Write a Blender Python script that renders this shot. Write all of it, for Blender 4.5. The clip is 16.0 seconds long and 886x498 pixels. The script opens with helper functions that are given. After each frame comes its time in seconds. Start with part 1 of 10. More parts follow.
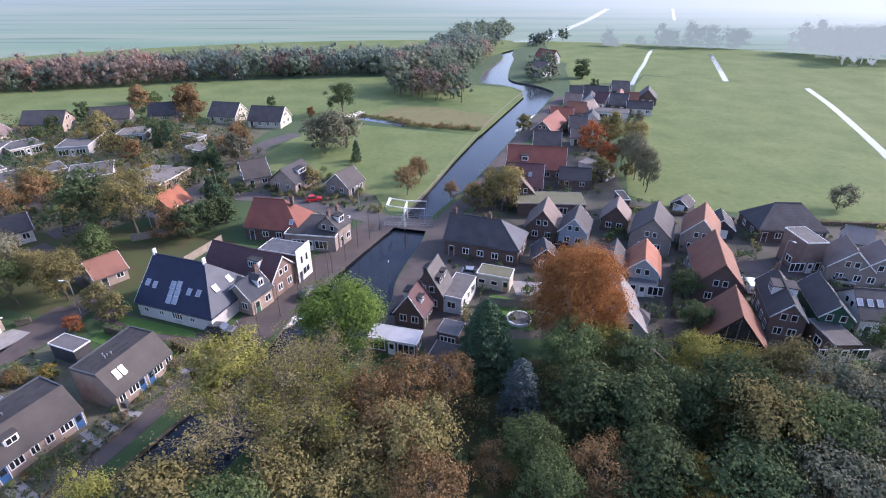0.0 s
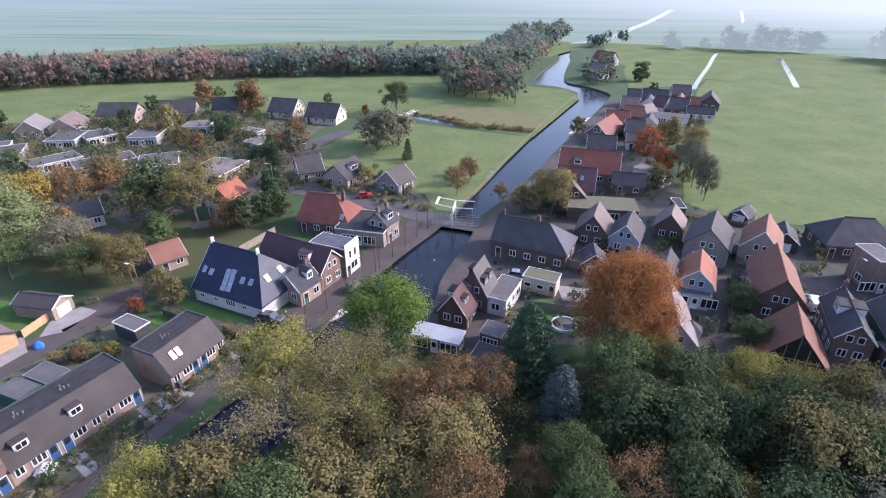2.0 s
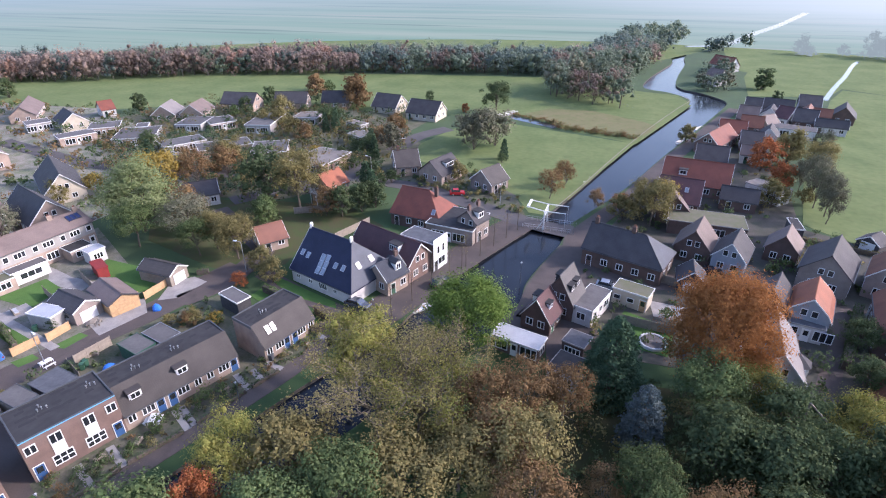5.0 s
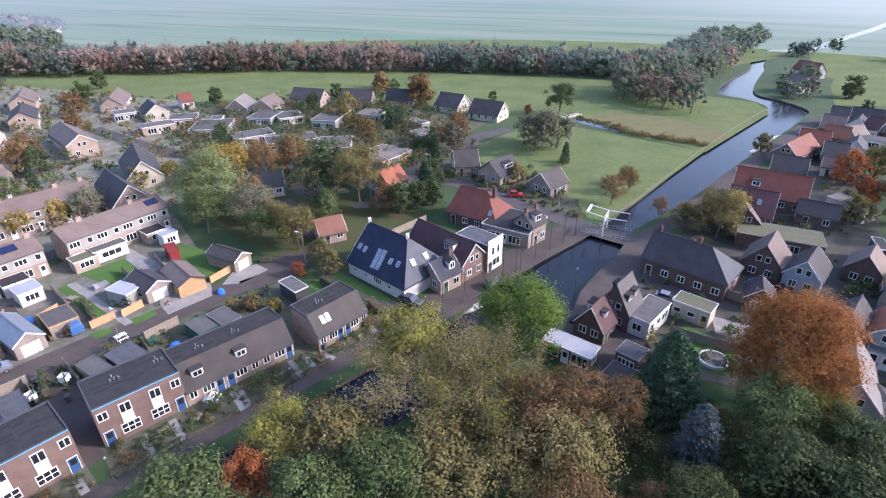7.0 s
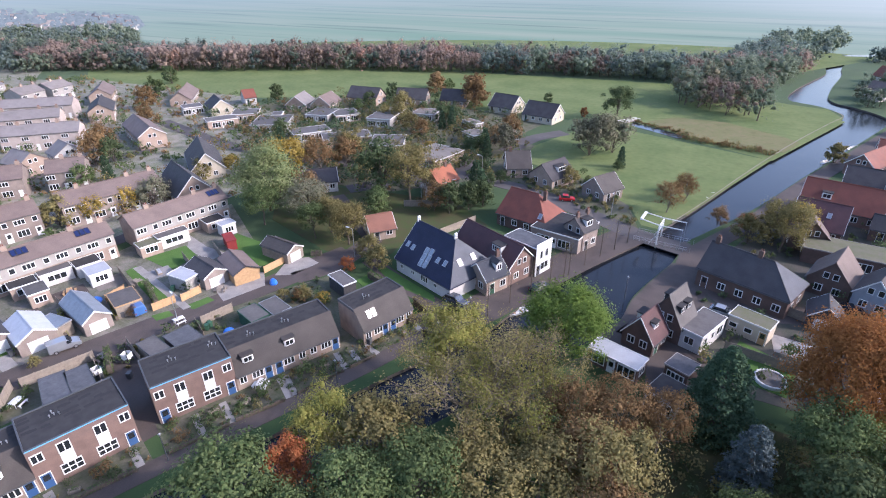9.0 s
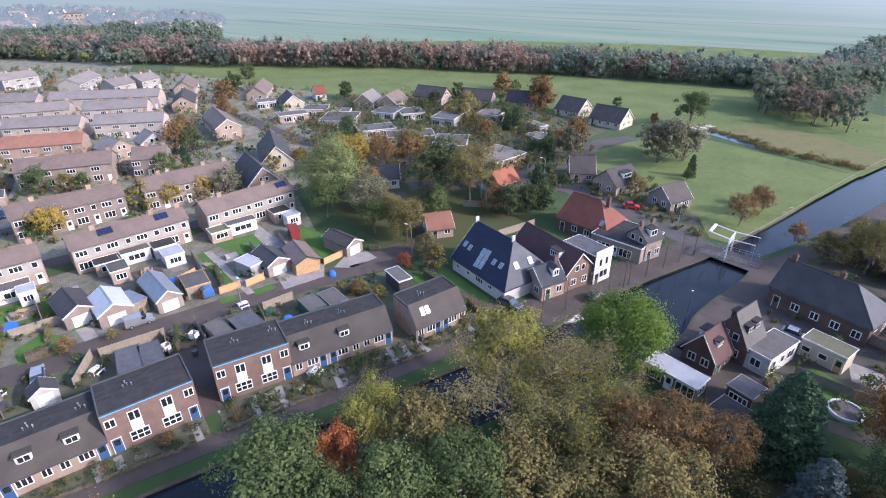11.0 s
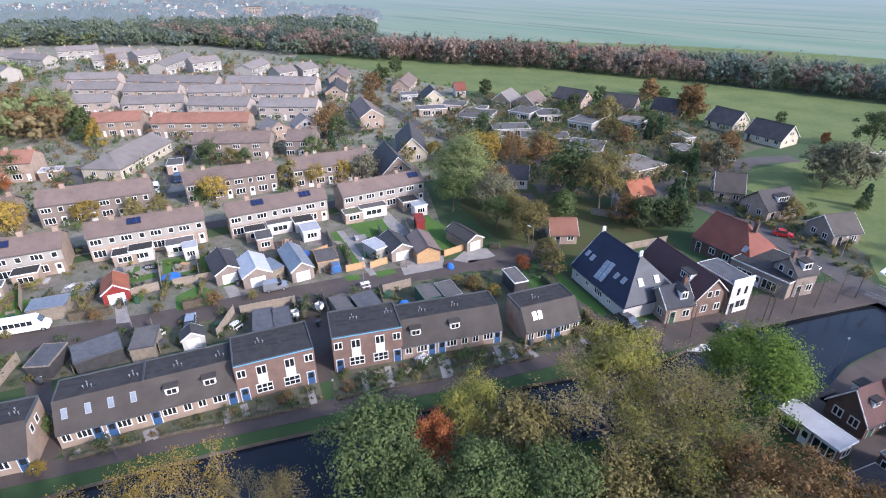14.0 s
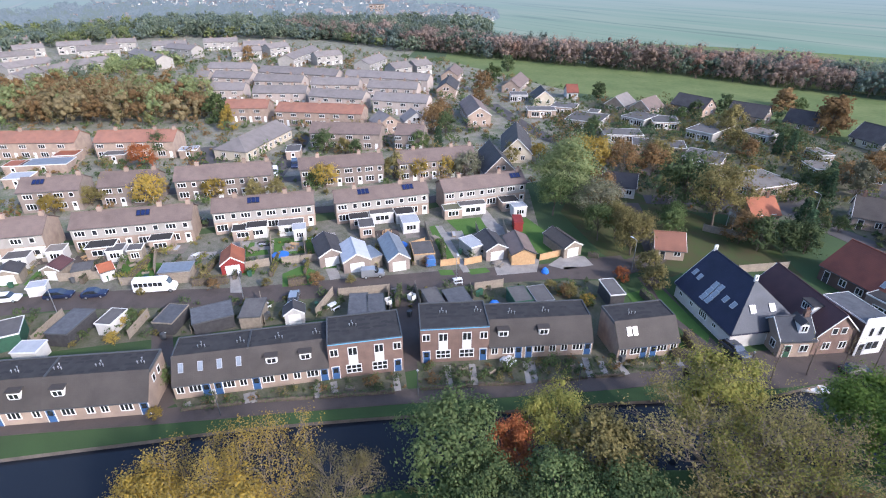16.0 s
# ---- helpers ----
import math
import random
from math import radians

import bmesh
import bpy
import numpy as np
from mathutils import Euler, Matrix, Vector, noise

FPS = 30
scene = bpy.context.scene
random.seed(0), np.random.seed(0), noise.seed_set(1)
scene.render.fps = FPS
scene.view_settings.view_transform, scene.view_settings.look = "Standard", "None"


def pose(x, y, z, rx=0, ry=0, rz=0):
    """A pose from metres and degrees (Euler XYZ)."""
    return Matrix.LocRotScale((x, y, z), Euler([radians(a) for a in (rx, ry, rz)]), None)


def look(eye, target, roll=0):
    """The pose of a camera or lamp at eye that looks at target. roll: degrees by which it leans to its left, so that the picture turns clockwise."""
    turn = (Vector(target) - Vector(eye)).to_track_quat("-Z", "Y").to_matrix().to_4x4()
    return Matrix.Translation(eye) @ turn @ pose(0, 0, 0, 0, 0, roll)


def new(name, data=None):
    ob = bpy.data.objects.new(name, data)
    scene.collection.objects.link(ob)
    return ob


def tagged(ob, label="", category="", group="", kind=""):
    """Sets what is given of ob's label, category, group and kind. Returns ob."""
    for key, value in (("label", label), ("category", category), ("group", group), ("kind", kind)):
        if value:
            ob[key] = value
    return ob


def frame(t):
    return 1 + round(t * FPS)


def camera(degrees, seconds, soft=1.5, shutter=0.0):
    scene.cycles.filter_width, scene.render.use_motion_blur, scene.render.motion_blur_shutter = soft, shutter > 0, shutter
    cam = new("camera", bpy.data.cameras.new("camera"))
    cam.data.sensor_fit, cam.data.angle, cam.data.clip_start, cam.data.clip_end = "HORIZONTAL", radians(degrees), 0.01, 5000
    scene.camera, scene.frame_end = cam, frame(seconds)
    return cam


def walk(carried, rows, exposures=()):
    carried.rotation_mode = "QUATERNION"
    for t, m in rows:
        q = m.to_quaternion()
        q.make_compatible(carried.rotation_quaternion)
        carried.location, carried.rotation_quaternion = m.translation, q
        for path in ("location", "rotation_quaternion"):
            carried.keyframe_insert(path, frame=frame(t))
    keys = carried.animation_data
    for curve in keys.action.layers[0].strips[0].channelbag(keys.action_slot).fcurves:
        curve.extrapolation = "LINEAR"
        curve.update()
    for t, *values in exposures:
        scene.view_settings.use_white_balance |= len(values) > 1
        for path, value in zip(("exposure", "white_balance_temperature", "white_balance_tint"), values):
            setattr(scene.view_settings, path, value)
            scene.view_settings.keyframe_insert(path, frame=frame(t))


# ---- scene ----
cam = camera(79.4, 16.0, soft=1.1)
EYE = 50.0
# seconds, heading, tilt, roll
PATH = [
    (0.0, -0.06, 62.0, 0.1), (0.5, 0.95, 62.0, 0.1), (1.0, 2.34, 62.0, 0.09), (1.5, 3.73, 62.0, 0.07), (2.0, 5.6, 62.0, 0.04), (2.5, 7.12, 61.99, 0.0), (3.0, 8.92, 61.98, -0.02),
    (3.5, 10.82, 61.97, -0.05), (4.0, 12.83, 61.97, -0.07), (4.5, 14.55, 61.96, -0.09), (5.3, 17.28, 61.96, -0.12), (6.1, 19.96, 61.97, -0.15), (7.0, 22.9, 61.97, -0.17), (7.5, 24.37, 61.98, -0.2),
    (8.0, 25.84, 61.99, -0.24), (8.5, 27.15, 62.01, -0.28), (9.3, 29.71, 62.04, -0.3), (10.1, 32.48, 62.07, -0.3), (11.0, 35.58, 62.1, -0.29), (11.5, 37.44, 62.1, -0.23), (12.0, 39.44, 62.09, -0.15),
    (12.5, 41.67, 62.09, -0.1), (13.0, 44.46, 62.08, -0.09), (13.5, 47.11, 62.07, -0.09), (14.0, 50.05, 62.06, -0.1), (14.5, 52.76, 62.05, -0.11), (15.0, 55.75, 62.04, -0.11), (15.5, 58.56, 62.03, -0.13), (16.0, 61.6, 62.01, -0.17),
]
walk(cam, [(t, pose(0, 0, EYE, tilt, 0, yaw) @ pose(0, 0, 0, 0, 0, roll)) for t, yaw, tilt, roll in PATH], exposures=[(0.0, 1.47, 5850, 30), (8.0, 1.42, 5850, 27), (12.0, 1.34, 5900, 24), (16.0, 1.28, 5800, 20)])

# ---- world and sun ----
SUN_AZ, SUN_EL = 16.0, 29.0
world = bpy.data.worlds.new("sky")
scene.world = world
world.use_nodes = True
wn = world.node_tree
bgd = wn.nodes["Background"]
sky = wn.nodes.new("ShaderNodeTexSky")
sky.sky_type, sky.sun_disc = "NISHITA", False
sky.sun_elevation, sky.sun_rotation = radians(SUN_EL), radians(90 - SUN_AZ)
sky.air_density, sky.dust_density, sky.ozone_density = 1.2, 2.0, 2.0
wn.links.new(sky.outputs[0], bgd.inputs[0])
bgd.inputs[1].default_value = 0.15
sun = new("sun", bpy.data.lights.new("sun", "SUN"))
sun.data.energy, sun.data.angle, sun.data.color = 2.1, radians(2.5), (1.0, 0.92, 0.8)
sun_dir = Vector((math.cos(radians(SUN_AZ)) * math.cos(radians(SUN_EL)), math.sin(radians(SUN_AZ)) * math.cos(radians(SUN_EL)), math.sin(radians(SUN_EL))))
sun.matrix_world = look(sun_dir * 400, (0, 0, 0))


# ---- materials ----
MATS = {}


def mat(name, c1, c2=None, rough=0.8, scale=3.0, fine=25.0, bump=0.2, metal=0.0, spec=0.3, rand=0.0, sheet=False, stains=0.0, trans=0.0, sheen=0.0):
    """Two colours mixed by noise at two scales, with relief, stains and a shift of value from object to object."""
    if name in MATS:
        return MATS[name]
    m = bpy.data.materials.new(name)
    m.use_nodes = True
    n, l = m.node_tree.nodes, m.node_tree.links
    b = n["Principled BSDF"]
    c2 = c2 or tuple(v * 0.72 for v in c1)
    tc = n.new("ShaderNodeTexCoord")
    src = tc.outputs["Object"]
    big, small = n.new("ShaderNodeTexNoise"), n.new("ShaderNodeTexNoise")
    big.inputs["Scale"].default_value, small.inputs["Scale"].default_value = 1.0 / scale, fine
    big.inputs["Detail"].default_value, small.inputs["Detail"].default_value = 4, 2
    l.new(src, big.inputs["Vector"]), l.new(src, small.inputs["Vector"])
    add = n.new("ShaderNodeMath")
    add.operation = "MULTIPLY_ADD"
    l.new(small.outputs["Fac"], add.inputs[0])
    add.inputs[1].default_value = 0.55
    l.new(big.outputs["Fac"], add.inputs[2])
    ramp = n.new("ShaderNodeMapRange")
    ramp.inputs[1].default_value, ramp.inputs[2].default_value = 0.52, 1.02
    l.new(add.outputs[0], ramp.inputs[0])
    mix = n.new("ShaderNodeMix")
    mix.data_type = "RGBA"
    mix.inputs[6].default_value, mix.inputs[7].default_value = (*c1, 1), (*c2, 1)
    l.new(ramp.outputs[0], mix.inputs[0])
    out = mix.outputs[2]
    if stains:
        st = n.new("ShaderNodeTexNoise")
        st.inputs["Scale"].default_value, st.inputs["Detail"].default_value = 0.35, 6
        l.new(src, st.inputs["Vector"])
        sr = n.new("ShaderNodeMapRange")
        sr.inputs[1].default_value, sr.inputs[2].default_value, sr.inputs[4].default_value = 0.55, 0.72, stains
        l.new(st.outputs["Fac"], sr.inputs[0])
        sm = n.new("ShaderNodeMix")
        sm.data_type = "RGBA"
        sm.inputs[7].default_value = (*(v * 0.45 for v in c1), 1)
        l.new(sr.outputs[0], sm.inputs[0]), l.new(out, sm.inputs[6])
        out = sm.outputs[2]
    if rand:
        oi, hs, mr = n.new("ShaderNodeObjectInfo"), n.new("ShaderNodeHueSaturation"), n.new("ShaderNodeMapRange")
        mr.inputs[3].default_value, mr.inputs[4].default_value = 1 - rand, 1 + rand
        l.new(oi.outputs["Random"], mr.inputs[0]), l.new(mr.outputs[0], hs.inputs["Value"]), l.new(out, hs.inputs["Color"])
        out = hs.outputs[0]
    l.new(out, b.inputs["Base Color"])
    b.inputs["Roughness"].default_value, b.inputs["Metallic"].default_value = rough, metal
    b.inputs["Specular IOR Level"].default_value = spec
    b.inputs["Transmission Weight"].default_value = trans
    b.inputs["Sheen Weight"].default_value, b.inputs["Sheen Roughness"].default_value = sheen, 0.6
    if bump:
        bp = n.new("ShaderNodeBump")
        bp.inputs["Strength"].default_value, bp.inputs["Distance"].default_value = bump, 0.05
        l.new(add.outputs[0], bp.inputs["Height"]), l.new(bp.outputs[0], b.inputs["Normal"])
    MATS[name] = m
    return m


def tile_mat(name, c1, c2, rough=0.7, course=0.33, col=0.24, spec=0.3, moss=0.0):
    """Roof tiles: courses across the slope and pans along it, with weathered patches."""
    m = mat(name, c1, c2, rough, 2.2, 9.0, 0.0, spec=spec, rand=0.1, stains=0.35)
    n, l = m.node_tree.nodes, m.node_tree.links
    b = n["Principled BSDF"]
    tc = n.new("ShaderNodeTexCoord")
    wa, wb = n.new("ShaderNodeTexWave"), n.new("ShaderNodeTexWave")
    wa.bands_direction, wb.bands_direction, wa.wave_profile = "Z", "X", "SAW"
    wa.inputs["Scale"].default_value, wb.inputs["Scale"].default_value = 0.314 / (course * 0.7), 0.314 / col
    for w in (wa, wb):
        w.inputs["Distortion"].default_value = 0.25
        l.new(tc.outputs["Object"], w.inputs["Vector"])
    mx = n.new("ShaderNodeMath")
    mx.operation = "MULTIPLY_ADD"
    mx.inputs[1].default_value = 0.25
    l.new(wb.outputs["Fac"], mx.inputs[0]), l.new(wa.outputs["Fac"], mx.inputs[2])
    bp = n.new("ShaderNodeBump")
    bp.inputs["Strength"].default_value, bp.inputs["Distance"].default_value = 0.4, 0.03
    l.new(mx.outputs[0], bp.inputs["Height"]), l.new(bp.outputs[0], b.inputs["Normal"])
    return m


def leaf_mat(name, c1, c2, back=0.42):
    """Leaves that differ one from the next and let some light through."""
    m = bpy.data.materials.new(name)
    m.use_nodes = True
    n, l = m.node_tree.nodes, m.node_tree.links
    b = n["Principled BSDF"]
    geo, oi = n.new("ShaderNodeNewGeometry"), n.new("ShaderNodeObjectInfo")
    mix = n.new("ShaderNodeMix")
    mix.data_type = "RGBA"
    mix.inputs[6].default_value, mix.inputs[7].default_value = (*c1, 1), (*c2, 1)
    l.new(geo.outputs["Random Per Island"], mix.inputs[0])
    hs, mr = n.new("ShaderNodeHueSaturation"), n.new("ShaderNodeMapRange")
    mr.inputs[3].default_value, mr.inputs[4].default_value = 0.75, 1.25
    l.new(oi.outputs["Random"], mr.inputs[0]), l.new(mr.outputs[0], hs.inputs["Value"]), l.new(mix.outputs[2], hs.inputs["Color"])
    l.new(hs.outputs[0], b.inputs["Base Color"])
    b.inputs["Roughness"].default_value, b.inputs["Specular IOR Level"].default_value = 0.8, 0.06
    tr, ms = n.new("ShaderNodeBsdfTranslucent"), n.new("ShaderNodeMixShader")
    l.new(hs.outputs[0], tr.inputs["Color"])
    ms.inputs[0].default_value = back
    l.new(b.outputs[0], ms.inputs[1]), l.new(tr.outputs[0], ms.inputs[2]), l.new(ms.outputs[0], n["Material Output"].inputs["Surface"])
    MATS[name] = m
    return m


def plain(name, c, rough=0.5, metal=0.0, spec=0.4, trans=0.0):
    return mat(name, c, tuple(v * 0.85 for v in c), rough, 1.5, 12.0, 0.05, metal, spec, trans=trans)


GRASS = mat("grass", (0.042, 0.08, 0.024), (0.03, 0.056, 0.019), 0.9, 9.0, 6.0, 0.6, spec=0.15, sheen=0.04)
LAWN = mat("lawn", (0.085, 0.16, 0.04), (0.055, 0.11, 0.028), 0.9, 4.0, 9.0, 0.6, spec=0.1)
MEADOW = mat("meadow", (0.148, 0.175, 0.07), (0.092, 0.13, 0.048), 0.9, 14.0, 0.6, 0.4, spec=0.08, stains=0.3)
ROUGH = mat("rough_meadow", (0.17, 0.15, 0.08), (0.13, 0.14, 0.06), 0.95, 5.0, 1.2, 0.5, spec=0.08, stains=0.3)
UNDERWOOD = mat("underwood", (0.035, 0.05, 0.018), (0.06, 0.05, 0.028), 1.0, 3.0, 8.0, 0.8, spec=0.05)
SOIL = mat("garden_ground", (0.14, 0.125, 0.095), (0.065, 0.08, 0.04), 0.95, 2.4, 3.0, 0.8, spec=0.1, stains=0.4)
GARDEN = mat("garden_paving", (0.2, 0.183, 0.16), (0.09, 0.1, 0.06), 0.95, 2.2, 3.0, 0.6, spec=0.1, stains=0.45)
# Grass under the garden trees, their shade put into its base colour.
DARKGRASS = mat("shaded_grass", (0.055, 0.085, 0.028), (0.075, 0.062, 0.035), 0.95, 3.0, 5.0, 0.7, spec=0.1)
# Pale paving and garden ground, lightened further to put in the haze.
ESTATE = mat("estate_ground", (0.27, 0.24, 0.21), (0.11, 0.135, 0.07), 0.95, 4.0, 2.0, 0.6, spec=0.1, stains=0.35)
YARD = mat("yard_paving", (0.085, 0.074, 0.064), (0.045, 0.052, 0.034), 0.9, 3.2, 4.0, 0.4, stains=0.5)
DITCH = mat("ditch_water", (0.02, 0.025, 0.03), (0.015, 0.02, 0.022), 0.12, 4.0, 2.0, 0.05, spec=0.9)
CLINKER = mat("clinker_paving", (0.092, 0.074, 0.064), (0.062, 0.051, 0.045), 0.85, 4.0, 9.0, 0.3, stains=0.5)
ASPHALT = mat("asphalt", (0.095, 0.087, 0.083), (0.068, 0.063, 0.06), 0.9, 5.0, 14.0, 0.2, stains=0.3)
SLABS = mat("concrete_slabs", (0.3, 0.28, 0.255), (0.2, 0.19, 0.175), 0.85, 1.6, 7.0, 0.25, stains=0.4)
KERB = mat("kerb_concrete", (0.36, 0.35, 0.33), (0.26, 0.25, 0.24), 0.85, 1.0, 10.0, 0.2)
QUAY = mat("quay_wall", (0.13, 0.11, 0.095), (0.07, 0.065, 0.06), 0.9, 1.4, 6.0, 0.5, stains=0.6)
BRICK_RED = mat("brick_red_brown", (0.2, 0.135, 0.11), (0.14, 0.096, 0.08), 0.85, 1.2, 9.0, 0.35, rand=0.14, stains=0.25)
BRICK_TAN = mat("brick_tan", (0.33, 0.255, 0.2), (0.235, 0.18, 0.145), 0.85, 1.4, 9.0, 0.35, rand=0.12, stains=0.25)
BRICK_GREY = mat("brick_grey_brown", (0.26, 0.215, 0.182), (0.185, 0.152, 0.132), 0.85, 1.4, 9.0, 0.35, rand=0.12, stains=0.25)
# Brick of the far terraces, paled to put haze into the colour.
BRICK_HAZED = mat("brick_hazed_brown", (0.4, 0.345, 0.305), (0.31, 0.265, 0.235), 0.85, 1.4, 9.0, 0.35, rand=0.1, stains=0.2)
BRICK_DARK = mat("brick_dark", (0.13, 0.085, 0.068), (0.085, 0.058, 0.048), 0.85, 1.2, 9.0, 0.35, rand=0.12, stains=0.25)
RENDERED = mat("white_render", (0.52, 0.51, 0.485), (0.42, 0.41, 0.39), 0.8, 1.5, 10.0, 0.1, stains=0.25)
BAND = mat("pale_grey_boards", (0.32, 0.305, 0.28), (0.25, 0.238, 0.22), 0.8, 1.2, 9.0, 0.15, stains=0.3)
CREAM = mat("cream_render", (0.46, 0.41, 0.32), (0.38, 0.335, 0.26), 0.8, 1.5, 10.0, 0.1, stains=0.25)
BOARDS_BLUE = mat("pale_blue_boards", (0.27, 0.29, 0.31), (0.22, 0.24, 0.26), 0.7, 0.9, 12.0, 0.15)
BOARDS_DARK = mat("dark_stained_boards", (0.06, 0.058, 0.06), (0.035, 0.035, 0.038), 0.8, 0.6, 12.0, 0.3)
BOARDS_GREEN = mat("dark_green_boards", (0.035, 0.1, 0.06), (0.025, 0.07, 0.045), 0.7, 0.6, 12.0, 0.3)
BOARDS_TAN = mat("pine_boards", (0.46, 0.3, 0.15), (0.33, 0.21, 0.11), 0.75, 0.5, 12.0, 0.3)
BOARDS_GREY = mat("weathered_boards", (0.28, 0.235, 0.18), (0.18, 0.155, 0.125), 0.85, 0.5, 12.0, 0.3, stains=0.4)
BOARDS_RED = mat("red_boards", (0.24, 0.032, 0.028), (0.17, 0.026, 0.024), 0.7, 0.6, 12.0, 0.2)
WHITE = plain("white_paint", (0.68, 0.68, 0.66), 0.5)
BLUE = plain("blue_door_paint", (0.04, 0.1, 0.23), 0.45)
SKYBLUE = plain("sky_blue_paint", (0.12, 0.42, 0.68), 0.45)
BLACK = plain("black_paint", (0.02, 0.02, 0.022), 0.45)
STEEL = plain("galvanised_steel", (0.42, 0.43, 0.44), 0.45, 0.8)
ROD = plain("dark_pole_paint", (0.07, 0.075, 0.08), 0.5)
RUBBER = plain("tyre_rubber", (0.022, 0.022, 0.024), 0.85)
PANE = plain("window_glass", (0.025, 0.03, 0.035), 0.06, 0.0, 0.7, trans=0.12)
SKYLIGHT = plain("skylight_glass", (0.22, 0.25, 0.28), 0.08, 0.0, 0.9)
SOLAR = plain("solar_cells", (0.012, 0.02, 0.075), 0.12, 0.0, 0.8)
PLASTIC = plain("translucent_sheet", (0.62, 0.66, 0.7), 0.25, 0.0, 0.5)
TARP = plain("blue_tarpaulin", (0.03, 0.16, 0.55), 0.5)
T_BROWN = tile_mat("brown_tiles", (0.165, 0.125, 0.108), (0.115, 0.088, 0.077))
T_GREYBROWN = tile_mat("grey_brown_tiles", (0.064, 0.056, 0.05), (0.043, 0.038, 0.034))
T_DARK = tile_mat("dark_grey_tiles", (0.06, 0.057, 0.058), (0.038, 0.036, 0.038), 0.75)
T_DARKGREY = tile_mat("mid_grey_tiles", (0.1, 0.095, 0.092), (0.07, 0.066, 0.065))
T_GREY = tile_mat("grey_tiles", (0.205, 0.184, 0.17), (0.15, 0.136, 0.127))
# Roof tiles of the far rows, with the haze put into their tone.
T_HAZED = tile_mat("hazed_grey_tiles", (0.2, 0.182, 0.172), (0.15, 0.137, 0.13))
T_ORANGE = tile_mat("orange_tiles", (0.3, 0.1, 0.05), (0.2, 0.072, 0.04))
T_SALMON = tile_mat("faded_orange_tiles", (0.27, 0.13, 0.088), (0.19, 0.1, 0.074))
T_OLDRED = tile_mat("old_red_tiles", (0.19, 0.078, 0.045), (0.125, 0.054, 0.036))
T_RED = tile_mat("red_tiles", (0.19, 0.062, 0.04), (0.13, 0.046, 0.032))
T_WINE = tile_mat("wine_red_tiles", (0.088, 0.042, 0.042), (0.058, 0.031, 0.032))
T_RUST = tile_mat("rust_brown_tiles", (0.22, 0.1, 0.065), (0.15, 0.072, 0.05))
T_BLUE = tile_mat("blue_glazed_tiles", (0.024, 0.03, 0.06), (0.017, 0.021, 0.042), 0.6, spec=0.2)
SLATE = tile_mat("blue_grey_slates", (0.05, 0.055, 0.066), (0.034, 0.038, 0.047), 0.75, 0.2, 0.2, 0.2)
# Lighter copy of the slates: sunlight on hip ends put into the colour.
SLATE_LIT = tile_mat("sunlit_blue_slates", (0.06, 0.068, 0.084), (0.042, 0.048, 0.06), 0.6, 0.2, 0.2, 0.3)
FELT_DARK = mat("dark_grey_roof_felt", (0.1, 0.103, 0.11), (0.06, 0.062, 0.067), 0.75, 1.2, 3.0, 0.15, stains=0.5, rand=0.2)
BITUMEN = mat("bitumen_felt", (0.042, 0.04, 0.039), (0.025, 0.024, 0.024), 0.8, 1.1, 1.3, 0.2, stains=0.6)
FELT_GREY = mat("grey_roof_felt", (0.115, 0.108, 0.102), (0.078, 0.073, 0.07), 0.85, 1.5, 3.0, 0.15, stains=0.5, rand=0.15)
FELT_PALE = mat("pale_roof_felt", (0.36, 0.375, 0.395), (0.28, 0.295, 0.31), 0.75, 1.5, 4.0, 0.1, stains=0.3)
FELT_MOSS = mat("mossy_roof_felt", (0.1, 0.108, 0.052), (0.13, 0.12, 0.088), 0.95, 1.2, 4.0, 0.4)
FELT_TAN = mat("gravel_roof", (0.2, 0.178, 0.152), (0.135, 0.12, 0.105), 0.95, 1.8, 8.0, 0.3, stains=0.4, rand=0.12)
SHEET_BLUE = mat("blue_grey_steel_sheet", (0.22, 0.25, 0.28), (0.16, 0.185, 0.21), 0.45, 1.0, 3.0, 0.1, 0.3)
SHEET_WHITE = mat("pale_steel_sheet", (0.42, 0.44, 0.47), (0.34, 0.36, 0.39), 0.45, 1.0, 3.0, 0.1)
BARK = mat("bark", (0.13, 0.105, 0.08), (0.075, 0.062, 0.05), 0.95, 0.4, 9.0, 0.6)
BARK_PALE = mat("pale_bark", (0.2, 0.175, 0.14), (0.13, 0.115, 0.095), 0.95, 0.5, 9.0, 0.5)
BARK_TWIG = mat("twig_bark", (0.17, 0.14, 0.1), (0.11, 0.092, 0.07), 0.95, 0.5, 9.0, 0.4)
L_GREEN = leaf_mat("leaf_mid_green", (0.0717, 0.11, 0.0426), (0.129, 0.162, 0.0672))
L_DARK = leaf_mat("leaf_dark_green", (0.06, 0.0876, 0.0408), (0.103, 0.134, 0.06), 0.38)
L_BRIGHT = leaf_mat("leaf_bright_green", (0.13, 0.21, 0.04), (0.2, 0.28, 0.07))
L_YELLOW = leaf_mat("leaf_yellow", (0.396, 0.275, 0.0495), (0.275, 0.22, 0.077))
L_YELLOWGREEN = leaf_mat("leaf_yellow_green", (0.16, 0.175, 0.045), (0.25, 0.225, 0.065))
L_OLIVE = leaf_mat("leaf_olive_brown", (0.16, 0.143, 0.0572), (0.242, 0.207, 0.088))
L_BROWN = leaf_mat("leaf_brown", (0.18, 0.115, 0.055), (0.25, 0.165, 0.08))
L_ORANGE = leaf_mat("leaf_orange", (0.31, 0.138, 0.045), (0.225, 0.105, 0.04))
L_RUST = leaf_mat("leaf_rust", (0.24, 0.085, 0.035), (0.3, 0.12, 0.05))
L_BLUE = leaf_mat("needle_blue", (0.08, 0.108, 0.105), (0.125, 0.155, 0.15), 0.1)
